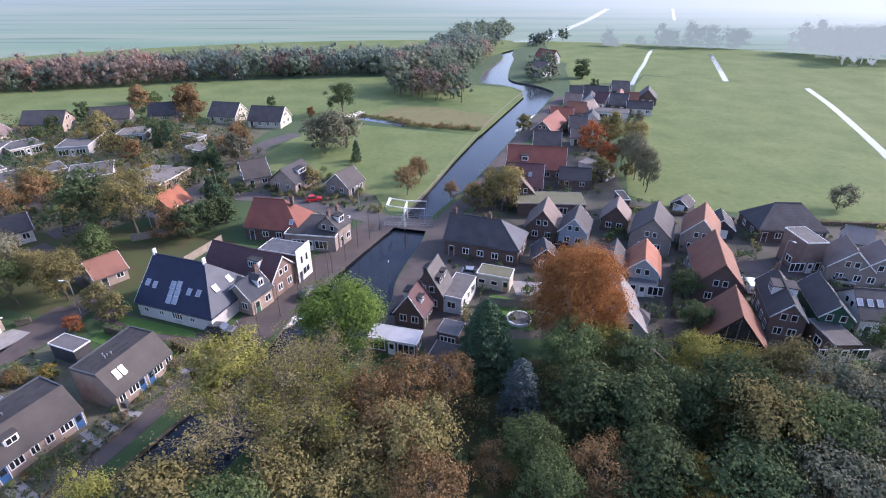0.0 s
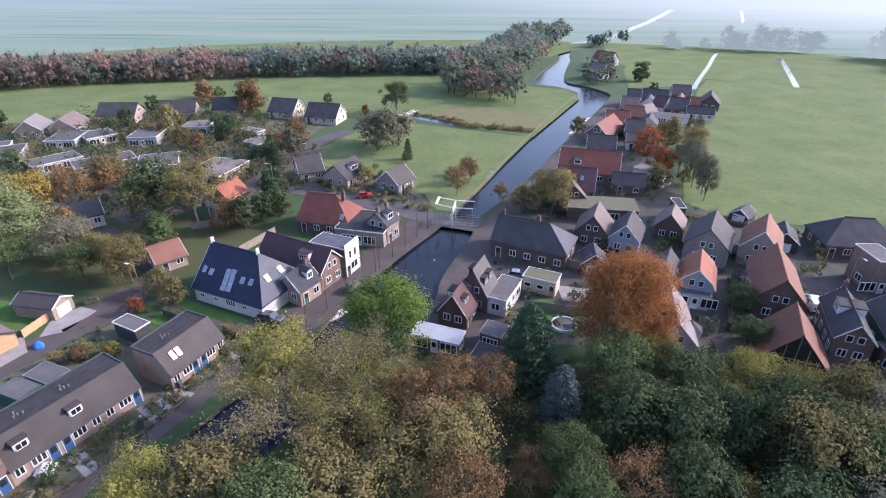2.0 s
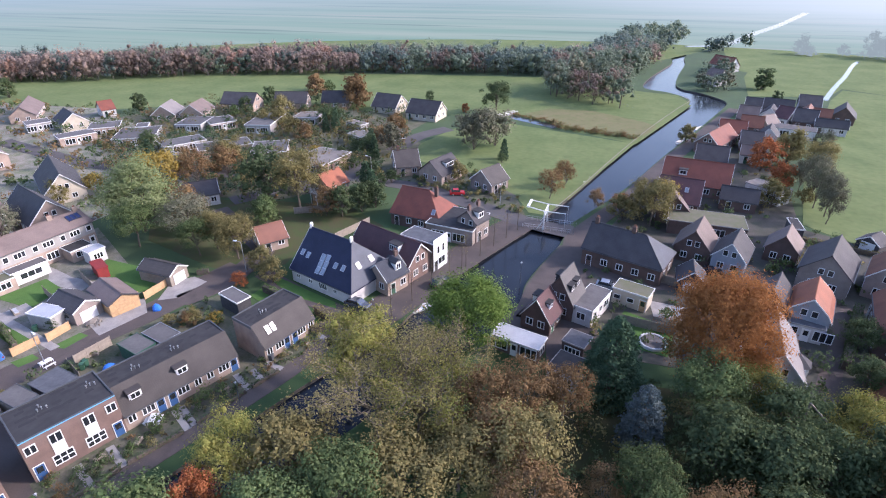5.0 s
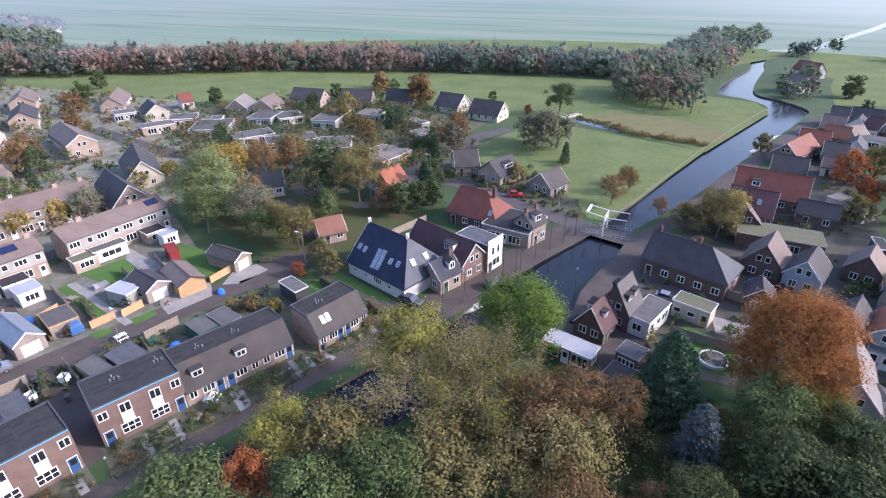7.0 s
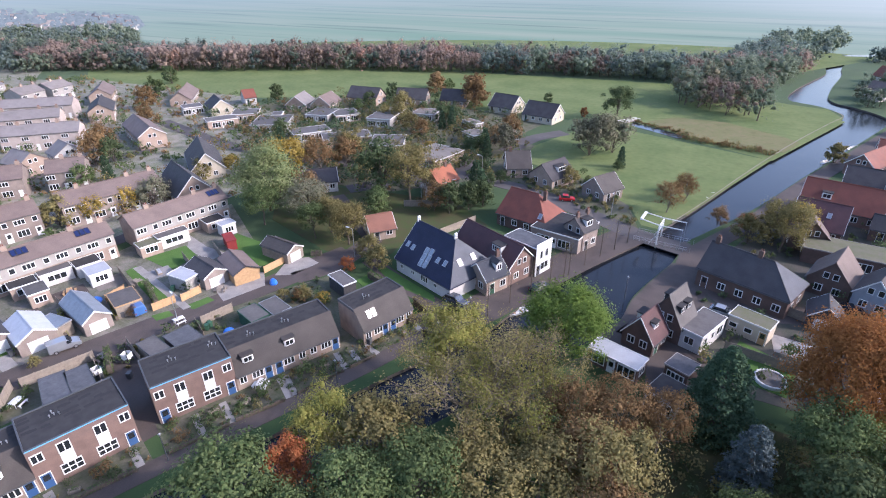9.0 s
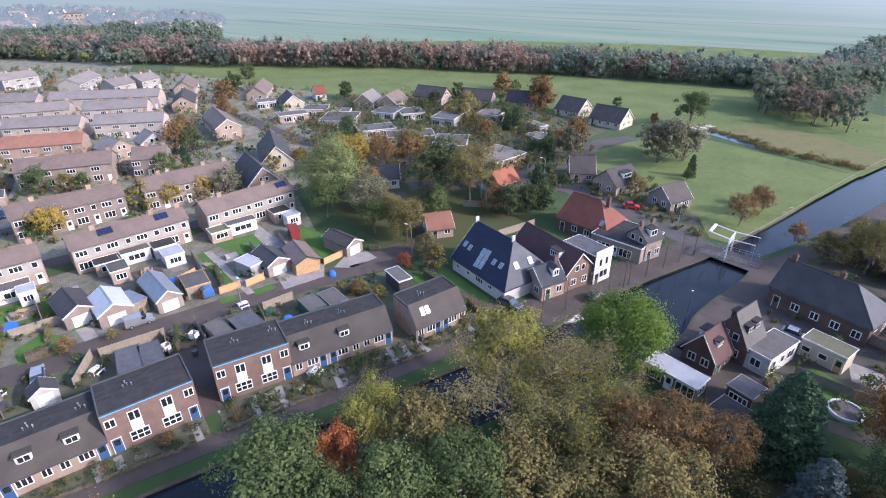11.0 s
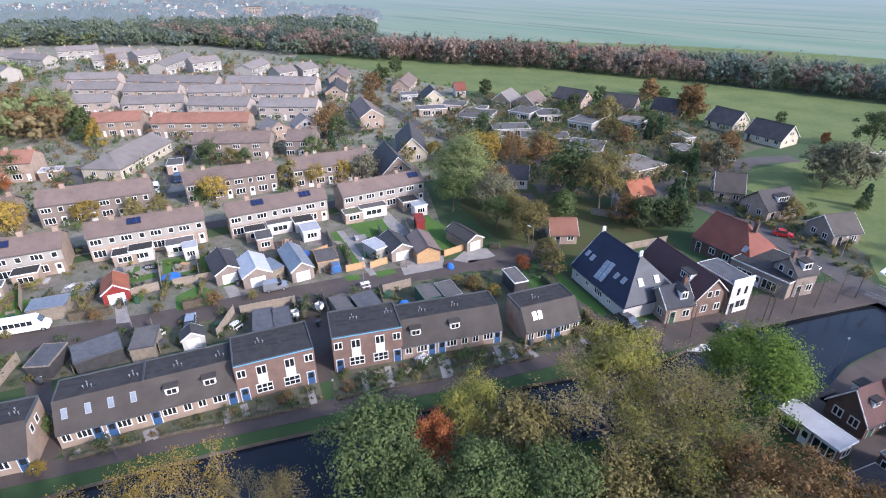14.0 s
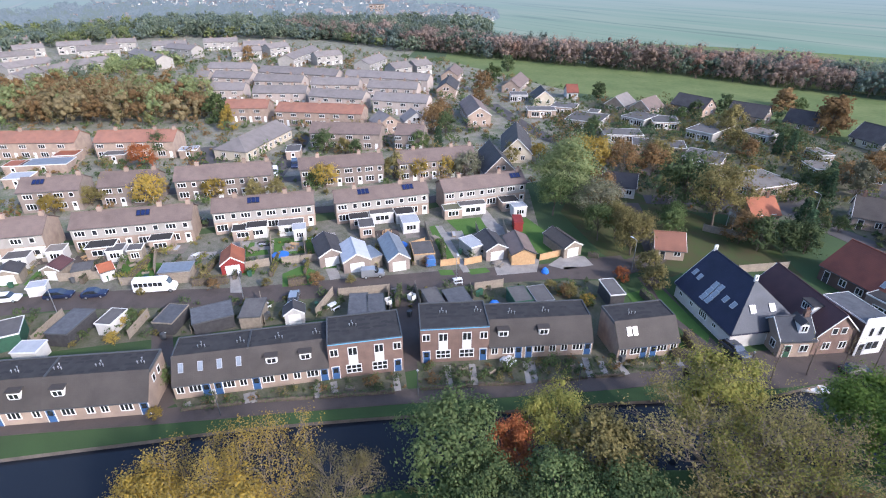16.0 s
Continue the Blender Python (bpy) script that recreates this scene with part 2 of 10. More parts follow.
L_CONIFER = leaf_mat("needle_dark", (0.0483, 0.0851, 0.0483), (0.0782, 0.124, 0.0644), 0.1)
# Leaves of the far woods: paler, greyer tones with the haze painted in.
L_HAZED = leaf_mat("hazed_leaf_woods", (0.162, 0.206, 0.145), (0.212, 0.25, 0.18), 0.55)
L_HAZED_BROWN = leaf_mat("hazed_leaf_woods_brown", (0.265, 0.207, 0.172), (0.322, 0.247, 0.201), 0.55)
L_HAZED_BLUE = leaf_mat("hazed_leaf_woods_blue", (0.146, 0.192, 0.165), (0.185, 0.228, 0.195), 0.55)
L_HAZED_RUST = leaf_mat("hazed_leaf_woods_rust", (0.29, 0.185, 0.14), (0.34, 0.225, 0.17), 0.55)
L_GROVE = leaf_mat("leaf_grove_ochre", (0.2, 0.165, 0.085), (0.27, 0.22, 0.12))
L_SAGE = leaf_mat("leaf_sage_green", (0.15, 0.19, 0.08), (0.22, 0.25, 0.115))
L_WILLOW = leaf_mat("leaf_willow", (0.122, 0.13, 0.0792), (0.166, 0.158, 0.108), 0.3)

WATER = bpy.data.materials.new("canal_water")
WATER.use_nodes = True
_n, _l = WATER.node_tree.nodes, WATER.node_tree.links
_b = _n["Principled BSDF"]
_b.inputs["Base Color"].default_value = (0.012, 0.015, 0.02, 1)
_b.inputs["Roughness"].default_value, _b.inputs["IOR"].default_value = 0.16, 1.31
_t, _w, _p = _n.new("ShaderNodeTexCoord"), _n.new("ShaderNodeTexNoise"), _n.new("ShaderNodeBump")
_w.inputs["Scale"].default_value, _w.inputs["Detail"].default_value = 1.6, 5
_p.inputs["Strength"].default_value, _p.inputs["Distance"].default_value = 0.35, 0.03
_l.new(_t.outputs["Object"], _w.inputs["Vector"]), _l.new(_w.outputs["Fac"], _p.inputs["Height"]), _l.new(_p.outputs[0], _b.inputs["Normal"])


# ---- mesh helpers ----
def mesh(name, verts, faces, *mats, idx=None, smooth=False):
    me = bpy.data.meshes.new(name)
    me.from_pydata([tuple(v) for v in verts], [], faces)
    for m in mats:
        me.materials.append(m)
    if idx:
        me.polygons.foreach_set("material_index", idx)
    if smooth:
        me.polygons.foreach_set("use_smooth", [True] * len(me.polygons))
    me.update()
    return me


def solid(name, m, *pieces, smooth=False):
    """One mesh out of several (verts, faces) pieces."""
    V, Fs = [], []
    for v, f in pieces:
        o = len(V)
        V += list(v)
        Fs += [tuple(i + o for i in q) for q in f]
    return mesh(name, V, Fs, m, smooth=smooth)


def block(x0, y0, z0, x1, y1, z1):
    v = [(x0, y0, z0), (x1, y0, z0), (x1, y1, z0), (x0, y1, z0), (x0, y0, z1), (x1, y0, z1), (x1, y1, z1), (x0, y1, z1)]
    return v, [(3, 2, 1, 0), (4, 5, 6, 7), (0, 1, 5, 4), (1, 2, 6, 5), (2, 3, 7, 6), (3, 0, 4, 7)]


def worn(x0, y0, z0, x1, y1, z1, c=0.03):
    """A block whose four upper edges are chamfered."""
    v = [(x0, y0, z0), (x1, y0, z0), (x1, y1, z0), (x0, y1, z0), (x0, y0, z1 - c), (x1, y0, z1 - c), (x1, y1, z1 - c), (x0, y1, z1 - c),
         (x0 + c, y0 + c, z1), (x1 - c, y0 + c, z1), (x1 - c, y1 - c, z1), (x0 + c, y1 - c, z1)]
    f = [(3, 2, 1, 0), (8, 9, 10, 11)]
    for a in range(4):
        b = (a + 1) % 4
        f += [(a, b, b + 4, a + 4), (a + 4, b + 4, b + 8, a + 8)]
    return v, f


def tube(points, radii, sides=6, cap=True):
    """A tapered tube through points."""
    V, Fs = [], []
    pts = [Vector(p) for p in points]
    for i, p in enumerate(pts):
        d = (pts[min(i + 1, len(pts) - 1)] - pts[max(i - 1, 0)]).normalized()
        a = d.orthogonal().normalized()
        b = d.cross(a)
        for k in range(sides):
            w = 2 * math.pi * k / sides
            V.append(tuple(p + (a * math.cos(w) + b * math.sin(w)) * radii[i]))
    for i in range(len(pts) - 1):
        for k in range(sides):
            j = (k + 1) % sides
            Fs.append((i * sides + k, i * sides + j, (i + 1) * sides + j, (i + 1) * sides + k))
    if cap:
        Fs.append(tuple(range(sides))[::-1])
        Fs.append(tuple(range(len(V) - sides, len(V))))
    return V, Fs


def prism(poly, z0, z1):
    """An upright prism over a polygon given counter-clockwise in plan."""
    n = len(poly)
    v = [(x, y, z0) for x, y in poly] + [(x, y, z1) for x, y in poly]
    return v, [tuple(range(n))[::-1], tuple(range(n, 2 * n))] + [(i, (i + 1) % n, n + (i + 1) % n, n + i) for i in range(n)]


def part(name, me, parent, label="", m=None):
    ob = new(name, me)
    ob.parent = parent
    if m is not None:
        ob.matrix_basis = m
    if label:
        ob["label"] = label
    return ob


def thing(name, label, category, m=None, group="", kind="", data=None):
    ob = new(name, data)
    if m is not None:
        ob.matrix_basis = m
    return tagged(ob, label, category, group, kind)


CACHE = {}


def shared(key, make):
    if key not in CACHE:
        CACHE[key] = make()
    return CACHE[key]


# ---- ground, water, roads ----
def along(points, width):
    """The two edges of a band of that width along points."""
    L, R = [], []
    p = [Vector(q) for q in points]
    for i in range(len(p)):
        d = (p[min(i + 1, len(p) - 1)] - p[max(i - 1, 0)]).normalized()
        n = Vector((-d.y, d.x)) * width / 2
        L.append(tuple(p[i] + n)), R.append(tuple(p[i] - n))
    return L, R


def rounded(points, steps=4):
    """A smooth line through points (Catmull-Rom)."""
    p = [Vector(q) for q in points]
    out = []
    for i in range(len(p) - 1):
        a, b, c, d = p[max(i - 1, 0)], p[i], p[i + 1], p[min(i + 2, len(p) - 1)]
        for k in range(steps):
            t = k / steps
            out.append(tuple(0.5 * (2 * b + (c - a) * t + (2 * a - 5 * b + 4 * c - d) * t * t + (3 * b - a - 3 * c + d) * t ** 3)))
    return out + [tuple(p[-1])]


def band(name, label, category, points, width, z, m, thick=0.12, kind="structure", steps=4):
    """A road, path, verge or ditch: a slab along a line, its top at z."""
    line = rounded(points, steps) if steps > 1 else points
    L, R = along(line, width)
    n = len(line)
    v = [(*q, z) for q in L] + [(*q, z) for q in R] + [(*q, z - thick) for q in L] + [(*q, z - thick) for q in R]
    f = []
    for i in range(n - 1):
        f += [(i, n + i, n + i + 1, i + 1), (i, i + 1, 2 * n + i + 1, 2 * n + i), (n + i, 3 * n + i, 3 * n + i + 1, n + i + 1)]
    f += [(0, 2 * n, 3 * n, n), (n - 1, 2 * n - 1, 4 * n - 1, 3 * n - 1)]
    return thing(name, label, category, kind=kind, data=mesh(name, v, f, m))


def ccw(poly):
    a = sum(p[0] * q[1] - q[0] * p[1] for p, q in zip(poly, poly[1:] + poly[:1]))
    return poly if a > 0 else poly[::-1]


def patch(name, label, category, poly, z, m, thick=0.1, kind="structure"):
    """A lawn, yard or field: a slab over a polygon, its top at z."""
    return thing(name, label, category, kind=kind, data=solid(name, m, prism(ccw(list(poly)), z - thick, z)))


# ---- parts of buildings ----
def lattice(xs, zs, holes, y0, y1):
    """A plate of cells between the lines xs and zs, in one piece, with the cells in holes left open."""
    nx, nz = len(xs), len(zs)
    v = [(x, y, z) for y in (y0, y1) for z in zs for x in xs]
    def at(k, i, j):
        return k * nx * nz + j * nx + i
    f = []
    full = {(i, j) for i in range(nx - 1) for j in range(nz - 1)} - set(holes)
    for i, j in full:
        f += [(at(0, i, j), at(0, i + 1, j), at(0, i + 1, j + 1), at(0, i, j + 1)), (at(1, i, j), at(1, i, j + 1), at(1, i + 1, j + 1), at(1, i + 1, j))]
        for di, dj, p, q in ((-1, 0, (i, j + 1), (i, j)), (1, 0, (i + 1, j), (i + 1, j + 1)), (0, -1, (i, j), (i + 1, j)), (0, 1, (i + 1, j + 1), (i, j + 1))):
            if (i + di, j + dj) not in full:
                f.append((at(0, *p), at(1, *p), at(1, *q), at(0, *q)))
    return v, f


def window_mesh(w, h, cols, rows=1, bar=0.07, m=None):
    def make():
        xs, zs = [], []
        for k, size, o in ((cols, w, -w / 2), (rows, h, 0.0)):
            lines = []
            for i in range(k + 1):
                c = o + (size - bar) * i / k
                lines += [c, c + bar]
            if o < 0:
                xs = lines
            else:
                zs = lines
        holes = [(2 * i + 1, 2 * j + 1) for i in range(cols) for j in range(rows)]
        return solid("window", m or WHITE, lattice(xs, zs, holes, -0.06, 0.06)), solid("pane", PANE, block(-w / 2 + bar * 0.5, -0.015, bar * 0.5, w / 2 - bar * 0.5, 0.015, h - bar * 0.5))
    return shared(("win", round(w, 2), round(h, 2), cols, rows, (m or WHITE).name), make)


def window(parent, m, w=1.4, h=1.3, cols=2, rows=1, paint=None):
    """A window whose outer side is local -y, its sill at the origin of m."""
    a, b = window_mesh(w, h, cols, rows, 0.105 if w > 0.9 else 0.09, paint)
    part("pane", b, part("window", a, parent, "", m))


def door(parent, m, w=0.95, h=2.1, leaf=None, glazed=True):
    leaf = leaf or BLUE
    def make():
        fr = solid("door_frame", WHITE, lattice([-w / 2 - .08, -w / 2, w / 2, w / 2 + .08], [0, h, h + .08], [(1, 0)], -.06, .06))
        lf = solid("door", leaf, block(-w / 2, -0.03, 0, w / 2, 0.03, h))
        gl = solid("pane", PANE, block(-w / 2 + 0.16, -0.04, 1.05, w / 2 - 0.16, -0.03, h - 0.2))
        hd = solid("handle", STEEL, block(w / 2 - 0.14, -0.09, 0.98, w / 2 - 0.09, -0.03, 1.1))
        return fr, lf, gl, hd
    fr, lf, gl, hd = shared(("door", w, h, leaf.name), make)
    d = part("door", lf, parent, "", m)
    part("door_frame", fr, d)
    if glazed:
        part("pane", gl, d)
    part("handle", hd, d)


def chimney(parent, x, y, z, h=1.3, w=0.7, d=0.55, m=None):
    m = m or BRICK_DARK
    key = ("chim", round(h, 1), w, d, m.name)
    a = shared(key, lambda: solid("chimney", m, worn(-w / 2, -d / 2, -0.9, w / 2, d / 2, h), block(-w / 2 - 0.06, -d / 2 - 0.06, h - 0.22, w / 2 + 0.06, d / 2 + 0.06, h - 0.1)))
    p = shared("pot", lambda: solid("pot", T_RUST, tube([(0, 0, 0), (0, 0, 0.35)], [0.11, 0.09], 7)))
    c = part("chimney", a, parent, "", pose(x, y, z))
    part("pot", p, c, "", pose(-0.12, 0, h))
    part("pot", p, c, "", pose(0.16, 0, h))


def dormer(parent, m, w=1.5, h=1.15, depth=1.5, wall=None, flat=True, roof=None):
    """A dormer whose front is local -y and whose sill is at the origin of m."""
    wall = wall or WHITE
    def make():
        b = solid("dormer", wall, block(-w / 2, 0, -0.25, w / 2, depth, h))
        if flat:
            r = solid("dormer_roof", roof or BITUMEN, worn(-w / 2 - 0.15, -0.18, h, w / 2 + 0.15, depth + 0.2, h + 0.16))
        else:
            k = h + w * 0.45
            v = [(-w / 2 - .15, -.2, h - .05), (0, -.2, k), (w / 2 + .15, -.2, h - .05), (-w / 2 - .15, depth + .6, h - .05), (0, depth + .6, k), (w / 2 + .15, depth + .6, h - .05)]
            v += [(x, y, z + 0.12) for x, y, z in v]
            r = solid("dormer_roof", roof or T_DARK, (v, [(0, 1, 4, 3), (1, 2, 5, 4), (6, 9, 10, 7), (7, 10, 11, 8), (0, 6, 7, 1), (1, 7, 8, 2), (3, 4, 10, 9), (4, 5, 11, 10), (0, 3, 9, 6), (2, 8, 11, 5)]))
        return b, r
    b, r = shared(("dorm", w, h, depth, wall.name, flat, (roof or BITUMEN).name), make)
    d = part("dormer", b, parent, "", m)
    part("dormer_roof", r, d)
    a, g = window_mesh(round(w - 0.3, 2), round(h - 0.25, 2), 2 if w < 2.2 else 4)
    part("window", a, d, "", pose(0, -0.03, 0.08))
    part("pane", g, d, "", pose(0, -0.03, 0.08))


def skylight(parent, m, w=0.8, h=1.2, glass=None):
    """A roof window or panel lying on a slope, centred on m with local z outwards."""
    g = glass or SKYLIGHT
    a, b = shared(("sky", w, h, g.name), lambda: (
        solid("roof_window", BLACK if g is SOLAR else STEEL, ([(x, z, -y) for x, y, z in lattice([-w / 2, -w / 2 + .07, w / 2 - .07, w / 2], [-h / 2, -h / 2 + .07, h / 2 - .07, h / 2], [(1, 1)], -.12, 0)[0]], lattice([-w / 2, -w / 2 + .07, w / 2 - .07, w / 2], [-h / 2, -h / 2 + .07, h / 2 - .07, h / 2], [(1, 1)], -.12, 0)[1])),
        solid("pane", g, block(-w / 2 + .05, -h / 2 + .05, 0.02, w / 2 - .05, h / 2 - .05, .09))))
    part("pane", b, part("solar_panel" if g is SOLAR else "roof_window", a, parent, "", m))


class House:
    """A building under one pitched roof. Local x runs along the ridge; -y is the front; (x, y) is the middle of its plan.
    hips: for each ridge end, how far the ridge is drawn in and at what height the hip starts (0: at the eaves). knee: (half width, height) of a gambrel's break."""

    def __init__(s, x, y, turn, length, width, eave, ridge, roof, wall, label, name="house", category="house", hips=((0, 0), (0, 0)), knee=None, over=0.3, group="", verge=None, shift=0.0):
        s.L, s.W, s.ze, s.zr, s.hips, s.knee, s.over, s.shift = length, width, eave, ridge, hips, knee, over, shift
        s.ob = thing(name, label, category, pose(x, y, 0, 0, 0, turn), group)
        prof = [(width / 2, eave)] + ([knee] if knee else []) + [(0.0, ridge)]
        s.prof = prof
        s._walls(wall)
        s._roof(roof, verge)

    def end(s, i):
        r, zh = s.hips[i]
        if r <= 0:
            return s.zr, 0.0
        zh = max(zh, s.ze)
        y0, z0 = s.prof[-2]
        if zh <= z0 and s.knee:
            zh = z0
        return zh, y0 * (s.zr - zh) / (s.zr - z0)

    def _walls(s, m):
        V, Fs = [], []
        for i, x in ((0, -s.L / 2), (1, s.L / 2)):
            zh, yh = s.end(i)
            ring = [(-s.W / 2, -0.2), (-s.W / 2, s.ze)] + [(-y, z) for y, z in s.prof[1:-1] if z < zh] + ([(-yh, zh), (yh, zh)] if yh > 0.01 else [(0, zh)])
            ring += [(y, z) for y, z in s.prof[-2:0:-1] if z < zh] + [(s.W / 2, s.ze), (s.W / 2, -0.2)]
            o = len(V)
            V += [(x, y, z - 0.02) for y, z in ring]
            f = tuple(range(o, o + len(ring)))
            Fs.append(f if i == 0 else f[::-1])
            if i == 0:
                n0 = len(ring)
        n1 = len(V) - n0
        Fs.append((0, n0, n0 + 1, 1))
        Fs.append((n0 - 2, n0 + n1 - 2, n0 + n1 - 1, n0 - 1))
        part("wall", mesh("wall", V, Fs, m), s.ob)

    def _roof(s, m, verge):
        o, t = s.over, 0.16
        (ya, za), (yb, zb) = s.prof[0], s.prof[1]
        k = (zb - za) / (ya - yb)
        prof = [(ya + o * 0.8, za - o * 0.8 * k)] + list(s.prof[1:])
        xa, xb = -s.L / 2 - o, s.L / 2 + o
        ra, rb = -s.L / 2 + s.hips[0][0] - (o if s.hips[0][0] <= 0 else 0), s.L / 2 - s.hips[1][0] + (o if s.hips[1][0] <= 0 else 0)
        V, Fs = [], []
        def add(*p):
            V.extend(p)
            return tuple(range(len(V) - len(p), len(V)))
        ends = []
        for i in (0, 1):
            zh, yh = s.end(i)
            if yh > 0.01 and zh <= s.ze + 0.01:
                zh, yh = prof[0][1], prof[0][0]
            ends.append((zh, yh))
        for sy in (-1, 1):
            low = [(xa, sy * prof[0][0], prof[0][1])]
            right = [(xb, sy * prof[0][0], prof[0][1])]
            for y, z in prof[1:-1]:
                low.append((xa, sy * y, z)), right.append((xb, sy * y, z))
            for q in range(len(low) - 1):
                f = add(low[q], right[q], right[q + 1], low[q + 1])
                Fs.append(f if sy < 0 else f[::-1])
            top = [low[-1], right[-1]]
            if ends[1][1] > 0.01 and ends[1][0] > top[1][2] + 0.01:
                top.append((xb, sy * ends[1][1], ends[1][0]))
            top.append((rb, 0, s.zr))
            top.append((ra, 0, s.zr))
            if ends[0][1] > 0.01 and ends[0][0] > top[0][2] + 0.01:
                top.append((xa, sy * ends[0][1], ends[0][0]))
            f = add(*top)
            Fs.append(f if sy < 0 else f[::-1])
        for i, x, r in ((0, xa, ra), (1, xb, rb)):
            zh, yh = ends[i]
            if yh > 0.01:
                f = add((x, -yh, zh), (x, yh, zh), (r, 0, s.zr))
                Fs.append(f if i == 1 else f[::-1])
        n = len(V)
        bm = bmesh.new()
        vs = [bm.verts.new((x, y, z + 0.04)) for x, y, z in V]
        for f in Fs:
            bm.faces.new([vs[i] for i in f])
        bmesh.ops.remove_doubles(bm, verts=bm.verts, dist=0.002)
        bmesh.ops.recalc_face_normals(bm, faces=bm.faces)
        if sum(f.normal.z for f in bm.faces) < 0:
            bmesh.ops.reverse_faces(bm, faces=bm.faces)
        geom = bmesh.ops.extrude_face_region(bm, geom=list(bm.faces))
        bmesh.ops.translate(bm, verts=[g for g in geom["geom"] if isinstance(g, bmesh.types.BMVert)], vec=(0, 0, t))
        bmesh.ops.recalc_face_normals(bm, faces=bm.faces)
        me = bpy.data.meshes.new("roof")
        bm.to_mesh(me)
        bm.free()
        me.materials.append(m)
        part("roof", me, s.ob)
        for sy in (-1, 1):
            gy, gz = sy * (prof[0][0] + 0.06), prof[0][1] + 0.03
            part("gutter", solid("gutter", ROD, block(xa + .1, gy - .06, gz - .05, xb - .1, gy + .06, gz + .06)), s.ob)
        if rb - ra > 0.5:
            part("ridge", solid("ridge", m, tube([(ra, 0, s.zr + t + 0.02), (rb, 0, s.zr + t + 0.02)], [0.14, 0.14], 6)), s.ob)
        if verge:
            for i, x in ((0, xa), (1, xb)):
                zh, yh = ends[i]
                for sy in (-1, 1):
                    pts = [(y, z) for y, z in prof[:-1]] + [(yh, zh)]
                    for (y0, z0), (y1, z1) in zip(pts, pts[1:]):
                        if math.hypot(y1 - y0, z1 - z0) > 0.1:
                            xs = x + (-0.03 if i == 0 else 0.03)
                            v = [(xs + dx, sy * y, z + dz) for (y, z) in ((y0, z0), (y1, z1)) for dx in (-0.03, 0.03) for dz in (-0.04, 0.2)]
                            part("bargeboard", mesh("bargeboard", v, [(0, 1, 3, 2), (4, 6, 7, 5), (0, 4, 5, 1), (2, 3, 7, 6), (0, 2, 6, 4), (1, 5, 7, 3)], verge), s.ob)

    def side(s, k, u, z):
        """A pose on a wall: k is f, b (long sides), l or r (ends); u metres along it from its middle; outwards is local -y."""
        if k == "f":
            return pose(u, -s.W / 2 - 0.02, z)
        if k == "b":
            return pose(-u, s.W / 2 + 0.02, z, 0, 0, 180)
        if k == "l":
            return pose(-s.L / 2 - 0.02, -u, z, 0, 0, -90)
        return pose(s.L / 2 + 0.02, u, z, 0, 0, 90)

    def slope(s, sy, x, f):
        """A pose on the roof: sy -1 front or 1 back, x along, f the share of the way up the topmost slope; local z outwards."""
        (y0, z0), (y1, z1) = s.prof[-2], s.prof[-1]
        a = math.degrees(math.atan2(z1 - z0, y0 - y1))
        y, z = y0 + (y1 - y0) * f, z0 + (z1 - z0) * f
        return pose(x, sy * y, z + 0.22, 0, 0, 0 if sy < 0 else 180) @ pose(0, 0, 0, a)

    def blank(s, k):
        """Far houses have openings only on the sides that face the camera."""
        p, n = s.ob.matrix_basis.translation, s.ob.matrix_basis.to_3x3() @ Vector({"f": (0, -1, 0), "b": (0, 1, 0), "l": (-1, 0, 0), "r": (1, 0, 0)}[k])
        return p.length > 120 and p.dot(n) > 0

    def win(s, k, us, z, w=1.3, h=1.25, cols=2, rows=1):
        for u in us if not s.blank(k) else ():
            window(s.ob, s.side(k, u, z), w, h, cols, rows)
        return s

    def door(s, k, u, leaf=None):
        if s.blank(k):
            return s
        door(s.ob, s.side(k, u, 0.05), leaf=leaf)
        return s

    def chim(s, *xs, h=1.1, m=None, y=0.0):
        for x in xs:
            chimney(s.ob, x, y, s.zr, h, m=m)
        return s

    def dorm(s, sy, x, f=0.3, w=1.6, h=1.2, wall=None, flat=True, depth=1.8, roof=None):
        (y0, z0), (y1, z1) = s.prof[-2], s.prof[-1]
        y, z = y0 + (y1 - y0) * f, z0 + (z1 - z0) * f
        dormer(s.ob, pose(x, sy * y, z + 0.3, 0, 0, 0 if sy < 0 else 180), w, h, depth, wall, flat, roof)
        return s

    def sky(s, sy, x, f, w=0.8, h=1.2, glass=None):
        skylight(s.ob, s.slope(sy, x, f), w, h, glass)
        return s


def hip_slab(h, run, m, label):
    """The end slope of a hipped roof (local +x), laid over it in slate lightened to look sunlit."""
    o = h.over
    x0, x1, z0 = h.L / 2 + o, h.L / 2 - run, h.ze - o * 0.4
    v = [(x0, -h.W / 2 - o * .6, z0 + .2), (x0, h.W / 2 + o * .6, z0 + .2), (x1, 0, h.zr + .24)]
    v += [(x, y, z + .07) for x, y, z in v]
    part("hip_slope", mesh("hip_slope", v, [(2, 1, 0), (3, 4, 5), (0, 1, 4, 3), (1, 2, 5, 4), (2, 0, 3, 5)], m), h.ob, label)


def spread(n, step, off=0.0):
    return [off + (i - (n - 1) / 2) * step for i in range(n)]


